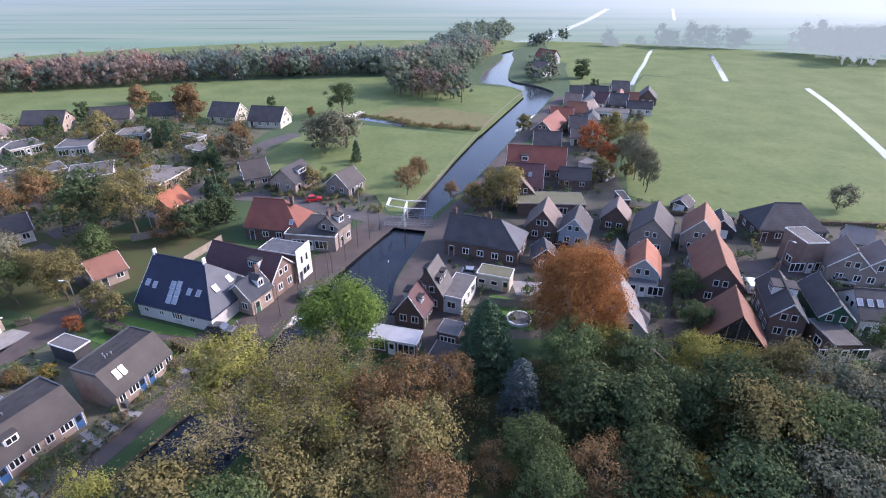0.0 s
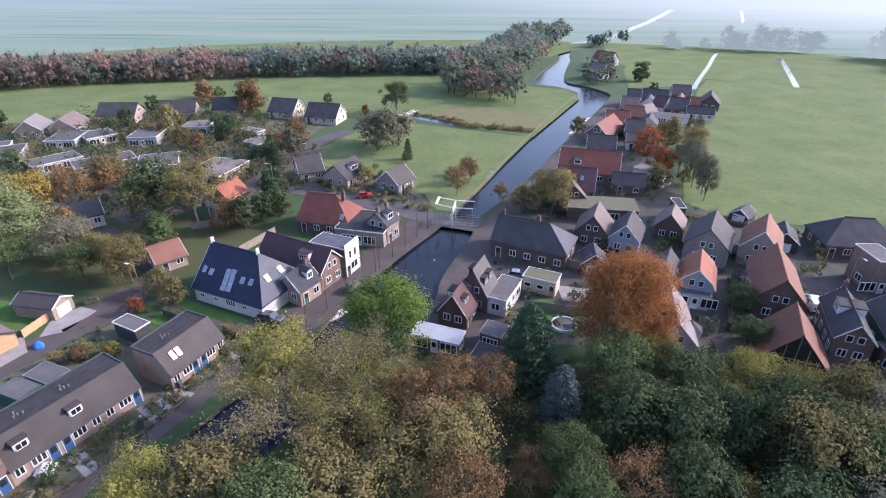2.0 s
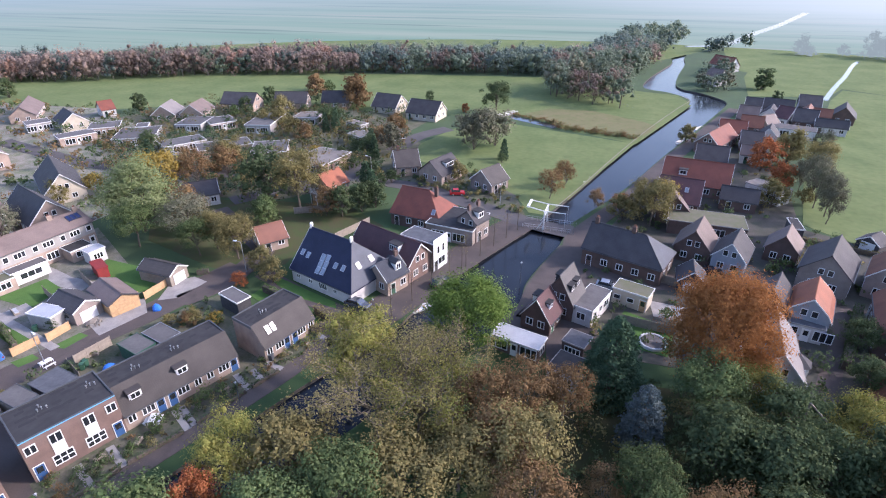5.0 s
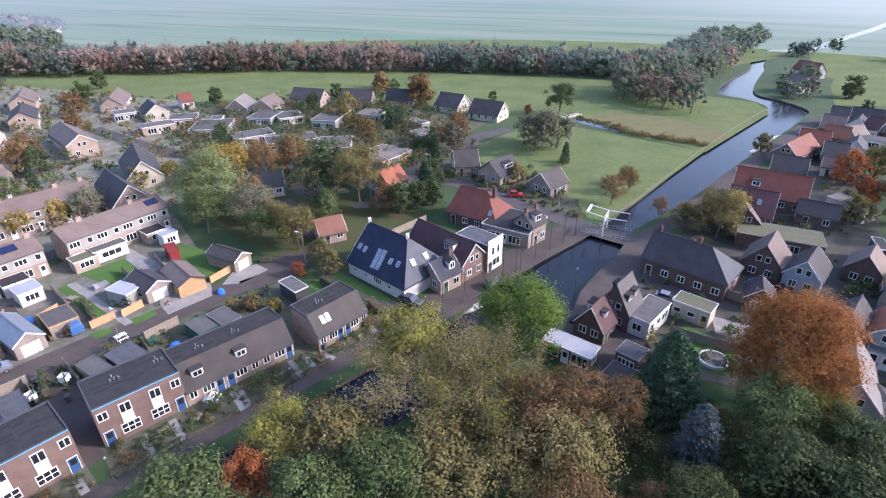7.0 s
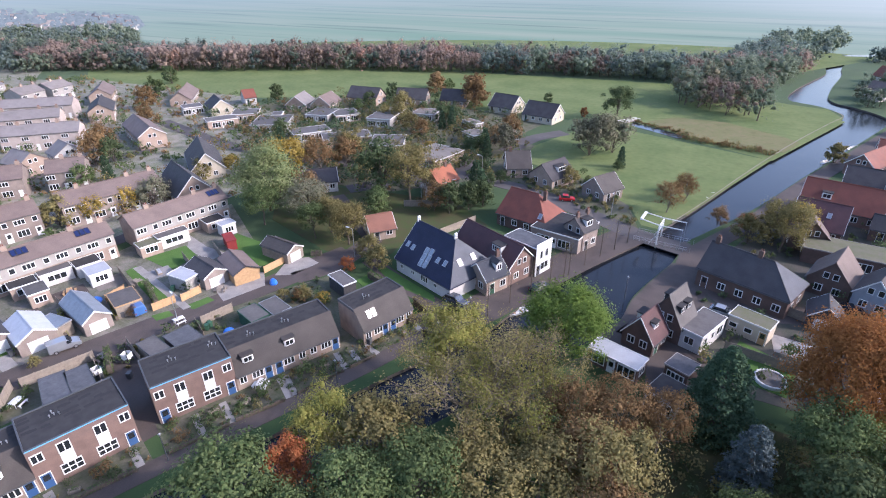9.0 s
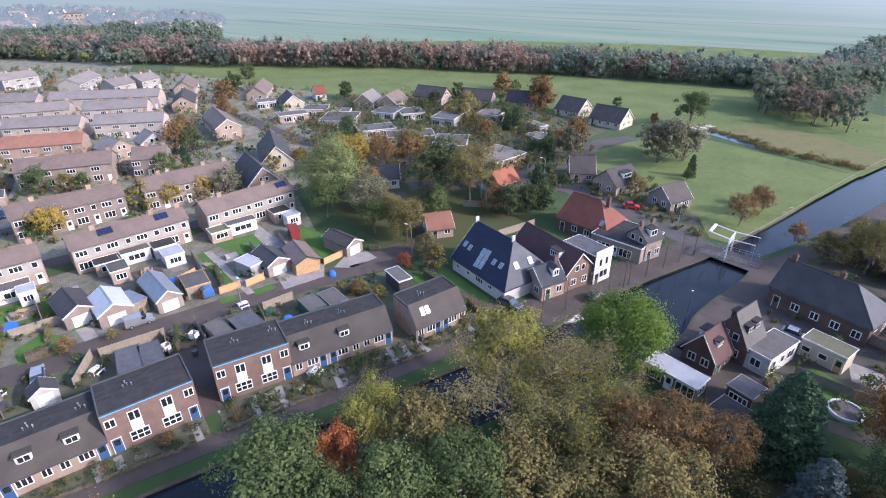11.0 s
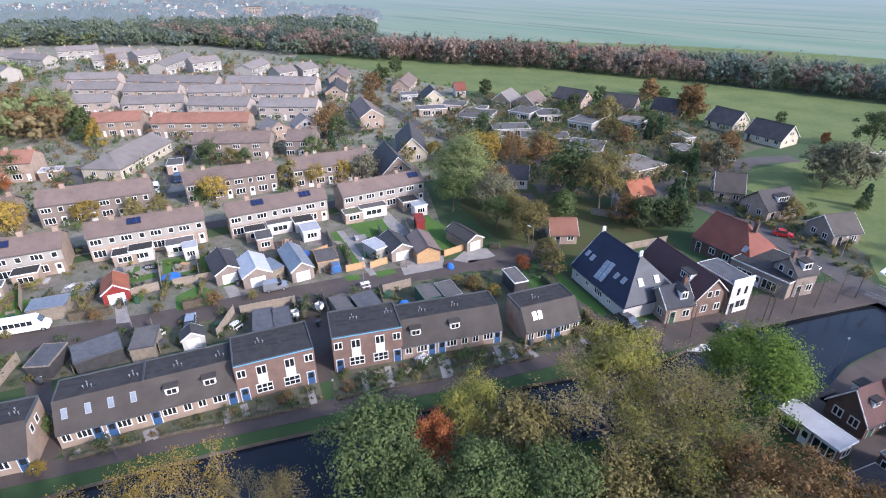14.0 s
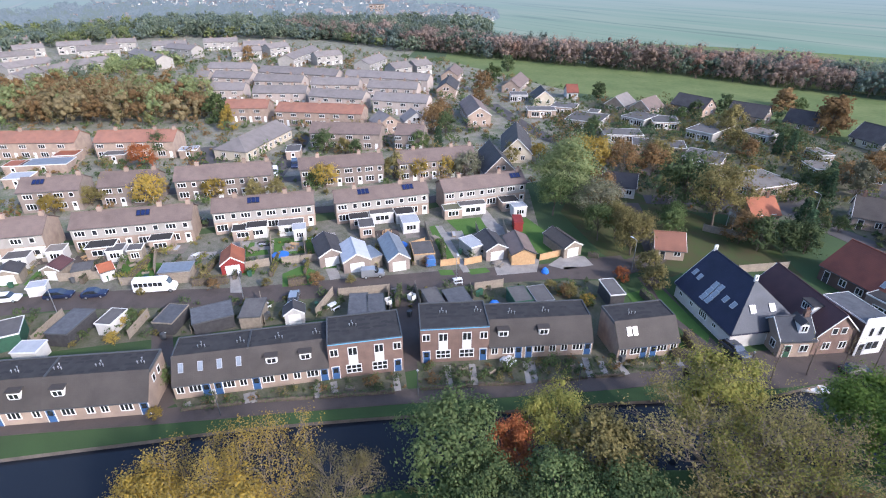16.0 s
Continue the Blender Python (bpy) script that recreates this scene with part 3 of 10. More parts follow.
def plain_house(x, y, turn, length, width, eave, ridge, roof, wall, label, **kw):
    """A house with the usual windows: rows on the long sides, pairs in the ends."""
    h = House(x, y, turn, length, width, eave, ridge, roof, wall, label, **kw)
    n = max(2, int(length / 2.6))
    for k in "fb":
        h.win(k, spread(n, length / n)[1:], 0.9, 1.3, 1.3)
        h.door(k, spread(n, length / n)[0], (BOARDS_DARK, BOARDS_GREEN, BRICK_DARK)[int(abs(x)) % 3] if k == "f" else WHITE)
        if eave > 4.2:
            h.win(k, spread(n, length / n), 3.5, 1.2, 1.1)
    for k in "lr":
        h.win(k, (-width * 0.2, width * 0.2), 0.9, 1.2, 1.3)
        if ridge > 6 and h.hips[0 if k == "l" else 1][0] < 1.6:
            h.win(k, (-0.7, 0.7) if eave < 4.2 else (-width * 0.2, width * 0.2), 3.5, 0.9, 1.15, 1)
    return h


def glass_gable(h):
    """Fills a gable end (local -x) with dark panes between timber posts and rails."""
    x, a, k = -h.L / 2 - .1, h.W / 2 - .4, (h.zr - h.ze) / (h.W / 2)
    def top(y):
        return h.zr - .35 - abs(y) * k
    tri = [(-a, .3), (a, .3), (a, top(a)), (0, top(0)), (-a, top(-a))]
    part("gable_glass", solid("gable_glass", PANE, ([(x + d, y, z) for d in (0, .03) for y, z in tri], [tuple(range(5)), tuple(range(5, 10))[::-1]] + [(i, i + 5, (i + 1) % 5 + 5, (i + 1) % 5) for i in range(5)])), h.ob, "dark glazed gable")
    for i in range(7):
        y = -a + 2 * a * i / 6
        part("mullion", solid("mullion", BOARDS_GREY, block(x - .06, y - .05, .1, x, y + .05, top(y))), h.ob)
    for z in (.3, 1.7, 3.1):
        r = min(a, (h.zr - .35 - z) / k)
        part("rail", solid("rail", BOARDS_GREY, block(x - .07, -r, z - .05, x - .01, r, z + .05)), h.ob)


def balcony(h):
    """A white railed balcony on posts at the local -x end."""
    x0, x1, z = -h.L / 2 - 1.5, -h.L / 2, 2.5
    b = part("balcony", solid("balcony", BOARDS_GREY, block(x0, -2, z - .12, x1, 2, z)), h.ob, "white railed balcony")
    for px, py in ((x0, -2), (x0, 0), (x0, 2), (x1 - .1, -2), (x1 - .1, 2)):
        part("post", solid("post", WHITE, block(px, py - .05, 0, px + .1, py + .05, z + 1.0)), b)
    for k in (.35, .65, .95):
        part("rail", solid("rail", WHITE, block(x0, -2, z + k, x0 + .08, 2, z + k + .08), block(x0, -2.04, z + k, x1, -1.96, z + k + .08), block(x0, 1.96, z + k, x1, 2.04, z + k + .08)), b)


TERRACE = "two-storey brick terrace with a pale upper band under brown roof tiles"


def terrace(x, y, turn, length, width=8.0, eave=5.3, ridge=8.3, roof=None, wall=None, units=None, label=TERRACE, band_m=None, solar=(), far=False, group="terraced rows"):
    """A terraced row: upper band, windows and doors for each dwelling, chimneys on the party walls."""
    h = House(x, y, turn, length, width, eave, ridge, roof or T_BROWN, wall or BRICK_TAN, label, "terraced_row", "terrace", over=0.25, group=group)
    n = units or max(2, round(length / 5.6))
    w = length / n
    if band_m:
        part("upper_band", solid("upper_band", band_m, block(-length / 2 + .05, -width / 2 - .05, 2.75, length / 2 - .05, -width / 2 + .02, eave - 0.12)), h.ob, "white boarded band")
    for i in range(n):
        u = -length / 2 + w * (i + 0.5)
        # Far rows and backs turned from the camera get no back openings.
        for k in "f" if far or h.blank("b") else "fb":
            q = u if k == "f" else -u
            window(h.ob, h.side(k, q - 1.2, 3.4) @ pose(0, -0.05, 0), 2.0, 1.15, 3)
            window(h.ob, h.side(k, q - 1.1, 0.75), 2.2, 1.5, 3)
            if not far:
                window(h.ob, h.side(k, q + 1.5, 3.4) @ pose(0, -0.05, 0), 1.0, 1.15, 1)
                door(h.ob, h.side(k, q + 1.6, 0.05), leaf=WHITE)
            elif k == "f":
                part("door", shared("far_door", lambda: solid("door", WHITE, worn(-.45, -.04, 0, .45, .04, 2.1))), h.ob, "", h.side(k, q + 1.6, 0.05))
        if i % 2 == 0 or i == n - 1:
            chimney(h.ob, u + w / 2 - 0.6 if i < n - 1 else length / 2 - 0.7, 0, ridge, 1.0, 0.9, 0.6, BRICK_TAN)
    for u in solar:
        for dx in (-0.85, 0.0, 0.85):
            skylight(h.ob, h.slope(-1, u + dx, 0.62), 0.82, 1.5, SOLAR)
    return h


def flat_house(name, label, category, x, y, turn, length, width, height, wall, roof, edge=None, windows=(), doors=(), group="", lip=0.22, over=0.12):
    """A box under a flat roof with a fascia. windows: (side, along, sill, width, height, lights); doors: (side, along, leaf)."""
    ob = thing(name, label, category, pose(x, y, 0, 0, 0, turn), group)
    part("wall", solid("wall", wall, block(-length / 2, -width / 2, -0.15, length / 2, width / 2, height - lip)), ob)
    a, b = length / 2 + over, width / 2 + over
    z0, z1 = height - lip, height
    lv, lf = lattice([-a, -a + .08, a - .08, a], [-b, -b + .08, b - .08, b], [(1, 1)], z0, z1)
    part("fascia", solid("fascia", edge or WHITE, ([(x, z, y) for x, y, z in lv], [q[::-1] for q in lf])), ob)
    part("roof", solid("roof", roof, block(-a + .08, -b + .08, z0, a - .08, b - .08, z1 - .05)), ob)
    def side(k, u, z):
        return {"f": pose(u, -width / 2 - .02, z), "b": pose(-u, width / 2 + .02, z, 0, 0, 180), "l": pose(-length / 2 - .02, -u, z, 0, 0, -90), "r": pose(length / 2 + .02, u, z, 0, 0, 90)}[k]
    for k, u, z, w, h, c in windows:
        window(ob, side(k, u, z), w, h, c)
    for k, u, leaf in doors:
        door(ob, side(k, u, 0.02), leaf=leaf, h=min(2.1, height - lip - 0.15))
    return ob


def garage(x, y, turn, length, width, eave, ridge, roof, wall, label, front="l", gate=WHITE, verge=WHITE, name="garage", category="garage"):
    """A garage with an up-and-over gate in one gable end."""
    h = House(x, y, turn, length, width, eave, ridge, roof, wall, label, name, category, over=0.2, verge=verge, group="garages and sheds along the lane")
    if gate:
        w = min(2.6, width * 0.62)
        zz = [(-0.04 - 0.03 * (i % 2), 1.9 * i / 8) for i in range(9)]
        g = shared(("gate", round(w, 1), gate.name), lambda: solid("gate", gate, loft([[(x, y, z) for y, z in zz] + [(x, 0.06, 1.9), (x, 0.06, 0)] for x in (-w / 2, w / 2)])))
        part("gate", g, h.ob, "", h.side(front, 0, 0.02))
    return h


def lean_shed(name, label, x, y, turn, length, width, height, wall, roof, drop=0.25, leaf=None):
    """A shed under one gently sloping roof sheet."""
    ob = thing(name, label, "shed", pose(x, y, 0, 0, 0, turn), "garages and sheds along the lane")
    a, b = length / 2, width / 2
    v = [(-a, -b, -.1), (a, -b, -.1), (a, b, -.1), (-a, b, -.1), (-a, -b, height - drop), (a, -b, height - drop), (a, b, height), (-a, b, height)]
    part("wall", mesh("wall", v, block(0, 0, 0, 1, 1, 1)[1], wall), ob)
    c, d = a + .15, b + .15
    v = [(-c, -d, height - drop + .01), (c, -d, height - drop + .01), (c, d, height + .02), (-c, d, height + .02)]
    v += [(p, q, r + .1) for p, q, r in v]
    part("roof", mesh("roof", v, block(0, 0, 0, 1, 1, 1)[1], roof), ob)
    door(ob, pose(a * 0.3, -b - .02, 0), 0.85, min(1.95, height - drop - .15), leaf or BOARDS_GREY, False)
    return ob


def row_block(x, y, turn, units, label, depth=6.4, dormers=None):
    """The modern row by the canal: bays ('s' with dormers, 'w' with roof windows, width) with a long tiled slope over one storey, or ('f', width) two storeys of brick, under a flat roof behind.
    (x, y): the front corner from which the row runs along local x; the back is local +y."""
    ob = thing("row_of_homes", label, "terrace", pose(x, y, 0, 0, 0, turn), "rows by the canal")
    zt, ze, back, zf = 5.2, 2.45, 2.1, 5.85
    total = sum(w for _, w in units)
    u = 0.0
    nth = 0
    for kind, w in units:
        if kind in "sw":
            ring = [(0, -.2), (0, ze), (back, zt - .12), (depth, zt - .12), (depth, -.2)]
        else:
            ring = [(0, -.2), (0, zf - .1), (depth, zf - .1), (depth, -.2)]
        n = len(ring)
        v = [(u, a, b) for a, b in ring] + [(u + w, a, b) for a, b in ring]
        part("wall", mesh("wall", v, [tuple(range(n)), tuple(range(n, 2 * n))[::-1]] + [(i, n + i, n + (i + 1) % n, (i + 1) % n) for i in range(n)], BRICK_RED if kind == "f" else BRICK_TAN), ob)
        zr, y0 = (zt, back) if kind in "sw" else (zf, .1)
        part("flat_roof", solid("flat_roof", BITUMEN, block(u + .1, y0 + .1, zr - .35, u + w - .1, depth - .1, zr - .02)), ob, "black bitumen roof")
        lip = [block(u, depth - .12, zr - .3, u + w, depth + .05, zr + .12), block(u - .03, y0, zr - .3, u + .12, depth - .12, zr + .12), block(u + w - .12, y0, zr - .3, u + w + .03, depth - .12, zr + .12)]
        part("roof_edge", solid("roof_edge", ROD, *lip), ob)
        if kind in "sw":
            s0, s1 = (-.25, ze - .2), (back + .12, zt + .08)
            v = [(u, s0[0], s0[1]), (u + w, s0[0], s0[1]), (u + w, s1[0], s1[1]), (u, s1[0], s1[1])]
            v += [(p, q - .02, r + .14) for p, q, r in v]
            part("tiled_slope", mesh("tiled_slope", v, block(0, 0, 0, 1, 1, 1)[1], T_GREYBROWN), ob)
            part("gutter", solid("gutter", ROD, block(u + .02, -.38, ze - .2, u + w - .02, -.24, ze - .1)), ob)
            k = max(1, round(w / 5.0))
            bay = w / k
            for i in range(k):
                c, flip = u + bay * (i + .5), 1 if (i + nth) % 2 else -1
                door(ob, pose(c - flip * (bay / 2 - .75), -.03, .05), .95, 2.05)
                window(ob, pose(c - flip * .3, -.03, .95), 1.6, 1.15, 3)
                window(ob, pose(c + flip * (bay / 2 - .85), -.03, .95), 1.0, 1.15, 2)
                sl = math.degrees(math.atan2(zt - ze, back))
                if kind == "s" and dormers is None and (k < 3 or i < 2):
                    dormer(ob, pose(c + flip * .4, .7, ze + .98), 1.5, 1.1, 1.4, WHITE, True, T_GREYBROWN)
                elif kind == "w" and (total > 12 or i == 0):
                    for dx in ((-1.2, 1.2) if total > 12 else (-.45, .45)):
                        skylight(ob, pose(c + dx, back * .55, ze + (zt - ze) * .55 + .18) @ pose(0, 0, 0, sl), .65, 1.25)
            nth += 1
        else:
            part("sky_blue_trim", solid("sky_blue_trim", SKYBLUE, block(u + .05, -.06, zf - .1, u + w - .05, 0, zf + .02)), ob, "sky blue eaves board")
            part("parapet", solid("parapet", ROD, block(u, -.04, zf + .02, u + w, .14, zf + .1)), ob)
            k = max(1, round(w / 5.0))
            bay = w / k
            for i in range(k):
                c, flip = u + bay * (i + .5), 1 if i % 2 else -1
                e = c + flip * (bay / 2 - .8)
                door(ob, pose(e, -.03, .05), .95, 2.05)
                window(ob, pose(e, -.03, 3.85), 1.15, 1.2, 2)
                q = c - flip * .75
                window(ob, pose(q, -.03, .75), 2.1, 1.45, 3, 2)
                window(ob, pose(q, -.03, 3.7), 1.3, 1.4, 2)
                part("white_panel", shared("panel13", lambda: solid("white_panel", WHITE, block(-.64, -.05, 0, .64, .02, 1.45))), ob, "", pose(q, -.02, 2.24))
        u += w
    for q in dormers or ():
        dormer(ob, pose(q, .7, ze + .98), 1.5, 1.1, 1.4, WHITE, True, T_GREYBROWN)
    for q in (2.6, 4.2):
        window(ob, pose(total + .02, q, 3.2, 0, 0, 90), .8, 1.1, 1)
    def roof_at(q):
        for kind, w in units:
            if q < w:
                return zf if kind == "f" else zt
            q -= w
        return zt
    vent = shared("vent", lambda: solid("vent", STEEL, tube([(0, 0, 0), (0, 0, .35)], [.05, .05], 6), tube([(0, 0, .35), (0, 0, .46)], [.11, .07], 6)))
    for i in range(int(total / 5)):
        for dx, dy in ((0, 0), (.45, .1), (.9, -.1), (.3, .7)):
            part("vent", vent, ob, "", pose(3 + i * 5 + dx, back + 1.7 + dy, roof_at(3 + i * 5 + dx) - .05))
    patch_m = mat("bitumen_patch", (0.03, 0.03, 0.031), (0.022, 0.022, 0.023), 0.9, 0.8, 4.0, 0.1)
    rng = random.Random(int(total * 10))
    for i in range(int(total * 2.2)):
        px, py = rng.uniform(.6, total - 1.4), rng.choice((back + .6, back + 1.5, back + 2.6, depth - .9)) + rng.uniform(-.15, .15)
        part("felt_patch", shared("fpatch", lambda: solid("felt_patch", patch_m, prism([(0, 0), (.95, .03), (.93, .42), (.5, .46), (.02, .4)], 0, .012))), ob, "", pose(px, py, roof_at(px) - .02, 0, 0, rng.uniform(-4, 4)))
    return ob


# ---- trees and shrubs ----
PHI = (1 + 5 ** 0.5) / 2
ICO_V = np.array([(-1, PHI, 0), (1, PHI, 0), (-1, -PHI, 0), (1, -PHI, 0), (0, -1, PHI), (0, 1, PHI), (0, -1, -PHI), (0, 1, -PHI), (PHI, 0, -1), (PHI, 0, 1), (-PHI, 0, -1), (-PHI, 0, 1)]) / 1.902
ICO_F = np.array([(0, 11, 5), (0, 5, 1), (0, 1, 7), (0, 7, 10), (0, 10, 11), (1, 5, 9), (5, 11, 4), (11, 10, 2), (10, 7, 6), (7, 1, 8), (3, 9, 4), (3, 4, 2), (3, 2, 6), (3, 6, 8), (3, 8, 9), (4, 9, 5), (2, 4, 11), (6, 2, 10), (8, 6, 7), (9, 8, 1)])


def leaf_quads(name, c, size, m, rng, up=0.35, out=None, loose=0.45, cores=None, jagged=(0.55, 1.2)):
    """Many small leaf blades, one at each of the centres c, turned at random but more often facing outwards and up.
    cores: centres and radii of uneven tufts that fill the inside."""
    n = len(c)
    d = rng.normal(size=(n, 3)) * (1.0 if out is None else loose)
    d[:, 2] = (np.abs(d[:, 2]) if out is None else d[:, 2]) + up
    if out is not None:
        d += out
    d /= np.linalg.norm(d, axis=1)[:, None]
    a = np.cross(d, rng.normal(size=(n, 3)))
    a /= np.linalg.norm(a, axis=1)[:, None]
    b = np.cross(d, a)
    s = (size * rng.uniform(0.6, 1.3, n))[:, None]
    v = np.stack([c - a * s * 0.5, c + b * s * 0.32, c + a * s * 0.5 + d * s * 0.12, c - b * s * 0.32], 1).reshape(-1, 3)
    loops, starts = np.arange(4 * n, dtype=np.int32), np.arange(0, 4 * n, 4, dtype=np.int32)
    if cores is not None:
        k, r = cores
        q = len(k)
        jag = rng.uniform(*jagged, (q, 12, 1))
        v = np.concatenate([v, (k[:, None] + ICO_V[None] * jag * r[:, None, None]).reshape(-1, 3)])
        loops = np.concatenate([loops, (4 * n + ICO_F[None] + 12 * np.arange(q)[:, None, None]).ravel()])
        starts = np.concatenate([starts, 4 * n + 3 * np.arange(20 * q)])
    me = bpy.data.meshes.new(name)
    me.vertices.add(len(v)), me.loops.add(len(loops)), me.polygons.add(len(starts))
    me.vertices.foreach_set("co", v.astype(np.float32).ravel())
    me.loops.foreach_set("vertex_index", loops.astype(np.int32))
    me.polygons.foreach_set("loop_start", starts.astype(np.int32))
    me.materials.append(m)
    me.update(calc_edges=True)
    return me


OUTWARD = [None, None]


def crown_points(rng, n, clumps, rx, rz, zc, lump=0.3, hollow=0.5, spread_=0.15):
    """Leaf centres in clumps over an uneven, gappy crown."""
    d = rng.normal(size=(clumps, 3))
    d /= np.linalg.norm(d, axis=1)[:, None]
    d[:, 2] = np.where(d[:, 2] < -0.55, -d[:, 2], d[:, 2])
    ph = rng.uniform(0, 6.28, 6)
    lob = 1 + lump * (np.sin(3 * np.arctan2(d[:, 1], d[:, 0]) + ph[0]) * 0.4 + np.sin(5 * d[:, 2] + ph[1]) * 0.35 + np.sin(4 * d[:, 0] + ph[2]) * 0.4)
    r = (hollow + (1 - hollow) * rng.uniform(0, 1, clumps) ** 0.6) * lob
    k = d * r[:, None] * (rx, rx, rz)
    pick = rng.integers(0, clumps, n)
    size = spread_ * rx * rng.uniform(0.7, 1.3, clumps)
    off = np.clip(rng.normal(size=(n, 3)), -1.6, 1.6) * size[pick][:, None] * (1, 1, 0.7)
    face = off / (np.linalg.norm(off, axis=1)[:, None] + 1e-6) + 0.5 * d[pick]
    OUTWARD[:] = face, size
    return k[pick] + off + (0, 0, zc), k + (0, 0, zc)


def limbs(rng, height, fork, tips, r0, sides=5, bow=0.5):
    """A trunk and limbs that reach out to the tips."""
    lean = rng.normal(size=2) * 0.25
    pcs = [tube([(0, 0, -0.2), (lean[0] * .3, lean[1] * .3, fork * 0.5), (lean[0], lean[1], fork), (lean[0] * 1.3, lean[1] * 1.3, height * 0.85)], [r0 * 1.25, r0, r0 * 0.8, r0 * 0.15], 7)]
    for tx, ty, tz in tips:
        z0 = fork + (min(tz, height * 0.8) - fork) * rng.uniform(0.0, 0.45)
        z0 = min(max(z0, fork * 0.7), height * 0.75)
        p0 = Vector((lean[0], lean[1], z0))
        p1 = Vector((tx, ty, tz))
        mid = p0.lerp(p1, 0.5) + Vector((rng.normal() * bow, rng.normal() * bow, bow * 0.6))
        pcs.append(tube([p0, mid, p1], [r0 * 0.38, r0 * 0.2, r0 * 0.05], sides, False))
    return pcs


def twigs(rng, pcs, start, direction, length, r, depth):
    """Boughs that fork again and again into bare twigs."""
    d = Vector(direction).normalized()
    p1 = start + d * length * 0.5 + Vector(rng.normal(size=3)) * length * 0.05
    p2 = p1 + (d + Vector((0, 0, 0.12))).normalized() * length * 0.5
    pcs.append(tube([start, p1, p2], [r, r * 0.8, r * 0.55], 4 if r > 0.06 else 3, False))
    if depth == 0:
        return [p2]
    ends = []
    for i in range(4 if depth > 1 else 5):
        q = start.lerp(p2, rng.uniform(0.45, 1.0)) if i else p2
        nd = d + Vector(rng.normal(size=3)) * 0.55 + Vector((0, 0, 0.1))
        ends += twigs(rng, pcs, q, nd, length * rng.uniform(0.52, 0.75), r * 0.55, depth - 1)
    return ends


def tree_kind(key, leaf, bark, height, rx, leaves, size, kind="round", seed=1, clumps=None, lump=0.3, low=0.32, taper=0.62, fill=0.55):
    """Meshes of one sort of tree: its trunk with limbs, and its crown."""
    def make():
        rng = np.random.default_rng(seed)
        if kind == "conifer":
            n = leaves
            f = rng.uniform(0, 1, n) ** 0.75
            z = height * (1 - f) * 0.97 + height * 0.05
            w = rng.uniform(0, 6.283, n)
            tier = 0.8 + 0.2 * np.sin(z * 4.2) + 0.12 * np.sin(w * 7 + z)
            r = rx * f ** taper * tier * rng.uniform(0.45, 1.0, n) ** 0.5
            c = np.stack([r * np.cos(w), r * np.sin(w), z - r * 0.22], 1)
            pcs = [tube([(0, 0, -.2), (0, 0, height * .95)], [height * .02, .02], 6)]
            for i in range(26):
                a, zz = rng.uniform(0, 6.28), height * rng.uniform(.12, .8)
                rr = rx * (1 - zz / height) * .8
                pcs.append(tube([(0, 0, zz), (rr * math.cos(a), rr * math.sin(a), zz - rr * .2)], [.05, .015], 3, False))
            return solid("trunk", bark, *pcs), leaf_quads("crown", c, size, leaf, rng, 0.1)
        if kind == "bare":
            pcs = []
            pcs.append(tube([(0, 0, -.2), (.1, .05, height * .2), (.2, .1, height * .38)], [height * .028, height * .022, height * .017], 7))
            ends = []
            for i in range(7):
                a = i * 0.9 + rng.uniform(-.3, .3)
                st = Vector((.2, .1, height * rng.uniform(.2, .38)))
                ends += twigs(rng, pcs, st, (math.cos(a) * rx / height * 1.7, math.sin(a) * rx / height * 1.7, 1.0), height * .32, height * .009, 3)
            ends = np.array(ends)
            c = ends[rng.integers(0, len(ends), leaves)] + rng.normal(size=(leaves, 3)) * (0.28, 0.28, 0.4)
            return solid("trunk", bark, *pcs), leaf_quads("crown", c, size, leaf, rng)
        if kind == "sapling":
            pcs = [tube([(0, 0, -.1), (.03, 0, height * .5), (0, .03, height * .98)], [.1, .075, .02], 5)]
            tips = []
            for i in range(16):
                a, z0 = i * 2.4, height * (.42 + .033 * i)
                q = Vector((math.cos(a) * rx * .9, math.sin(a) * rx * .9, z0 + height * .16))
                pcs.append(tube([(0, 0, z0), q * .55 + Vector((0, 0, z0 * .42)), q], [.025, .016, .006], 3, False))
                tips.append(q)
            tips = np.array(tips)
            c = tips[rng.integers(0, len(tips), leaves)] + rng.normal(size=(leaves, 3)) * 0.25
            return solid("trunk", bark, *pcs), leaf_quads("crown", c, size, leaf, rng)
        zc = height * (low + (1 - low) * 0.5)
        c, k = crown_points(rng, leaves, clumps or 60, rx, height * (1 - low) * 0.5, zc, lump)
        c[:, 2] = np.maximum(c[:, 2], 0.15)
        tips = [tuple(q) for q in k[rng.permutation(len(k))[:26]]]
        face, cores = OUTWARD[0], (np.maximum((k - (0, 0, zc)) * 0.86 + (0, 0, zc), (-99, -99, 0.3))[::2], OUTWARD[1][::2] * fill * 1.15)
        return solid("trunk", bark, *limbs(rng, height, height * low * 0.9, tips, max(0.05, height * 0.018), 4)), leaf_quads("crown", c, size, leaf, rng, 0.3, face, cores=cores if fill else None)
    return shared(("tree", key), make)


def tree(x, y, kind, label, scale=1.0, name="tree", category="tree", group="", tall=1.0, z=0.0):
    a, b = kind
    ob = thing(name, label, category, pose(x, y, z, 0, 0, (x * 37 + y * 53) % 360), group)
    ob.scale = (scale, scale, scale * tall)
    part("trunk", a, ob)
    part("crown", b, ob)
    return ob


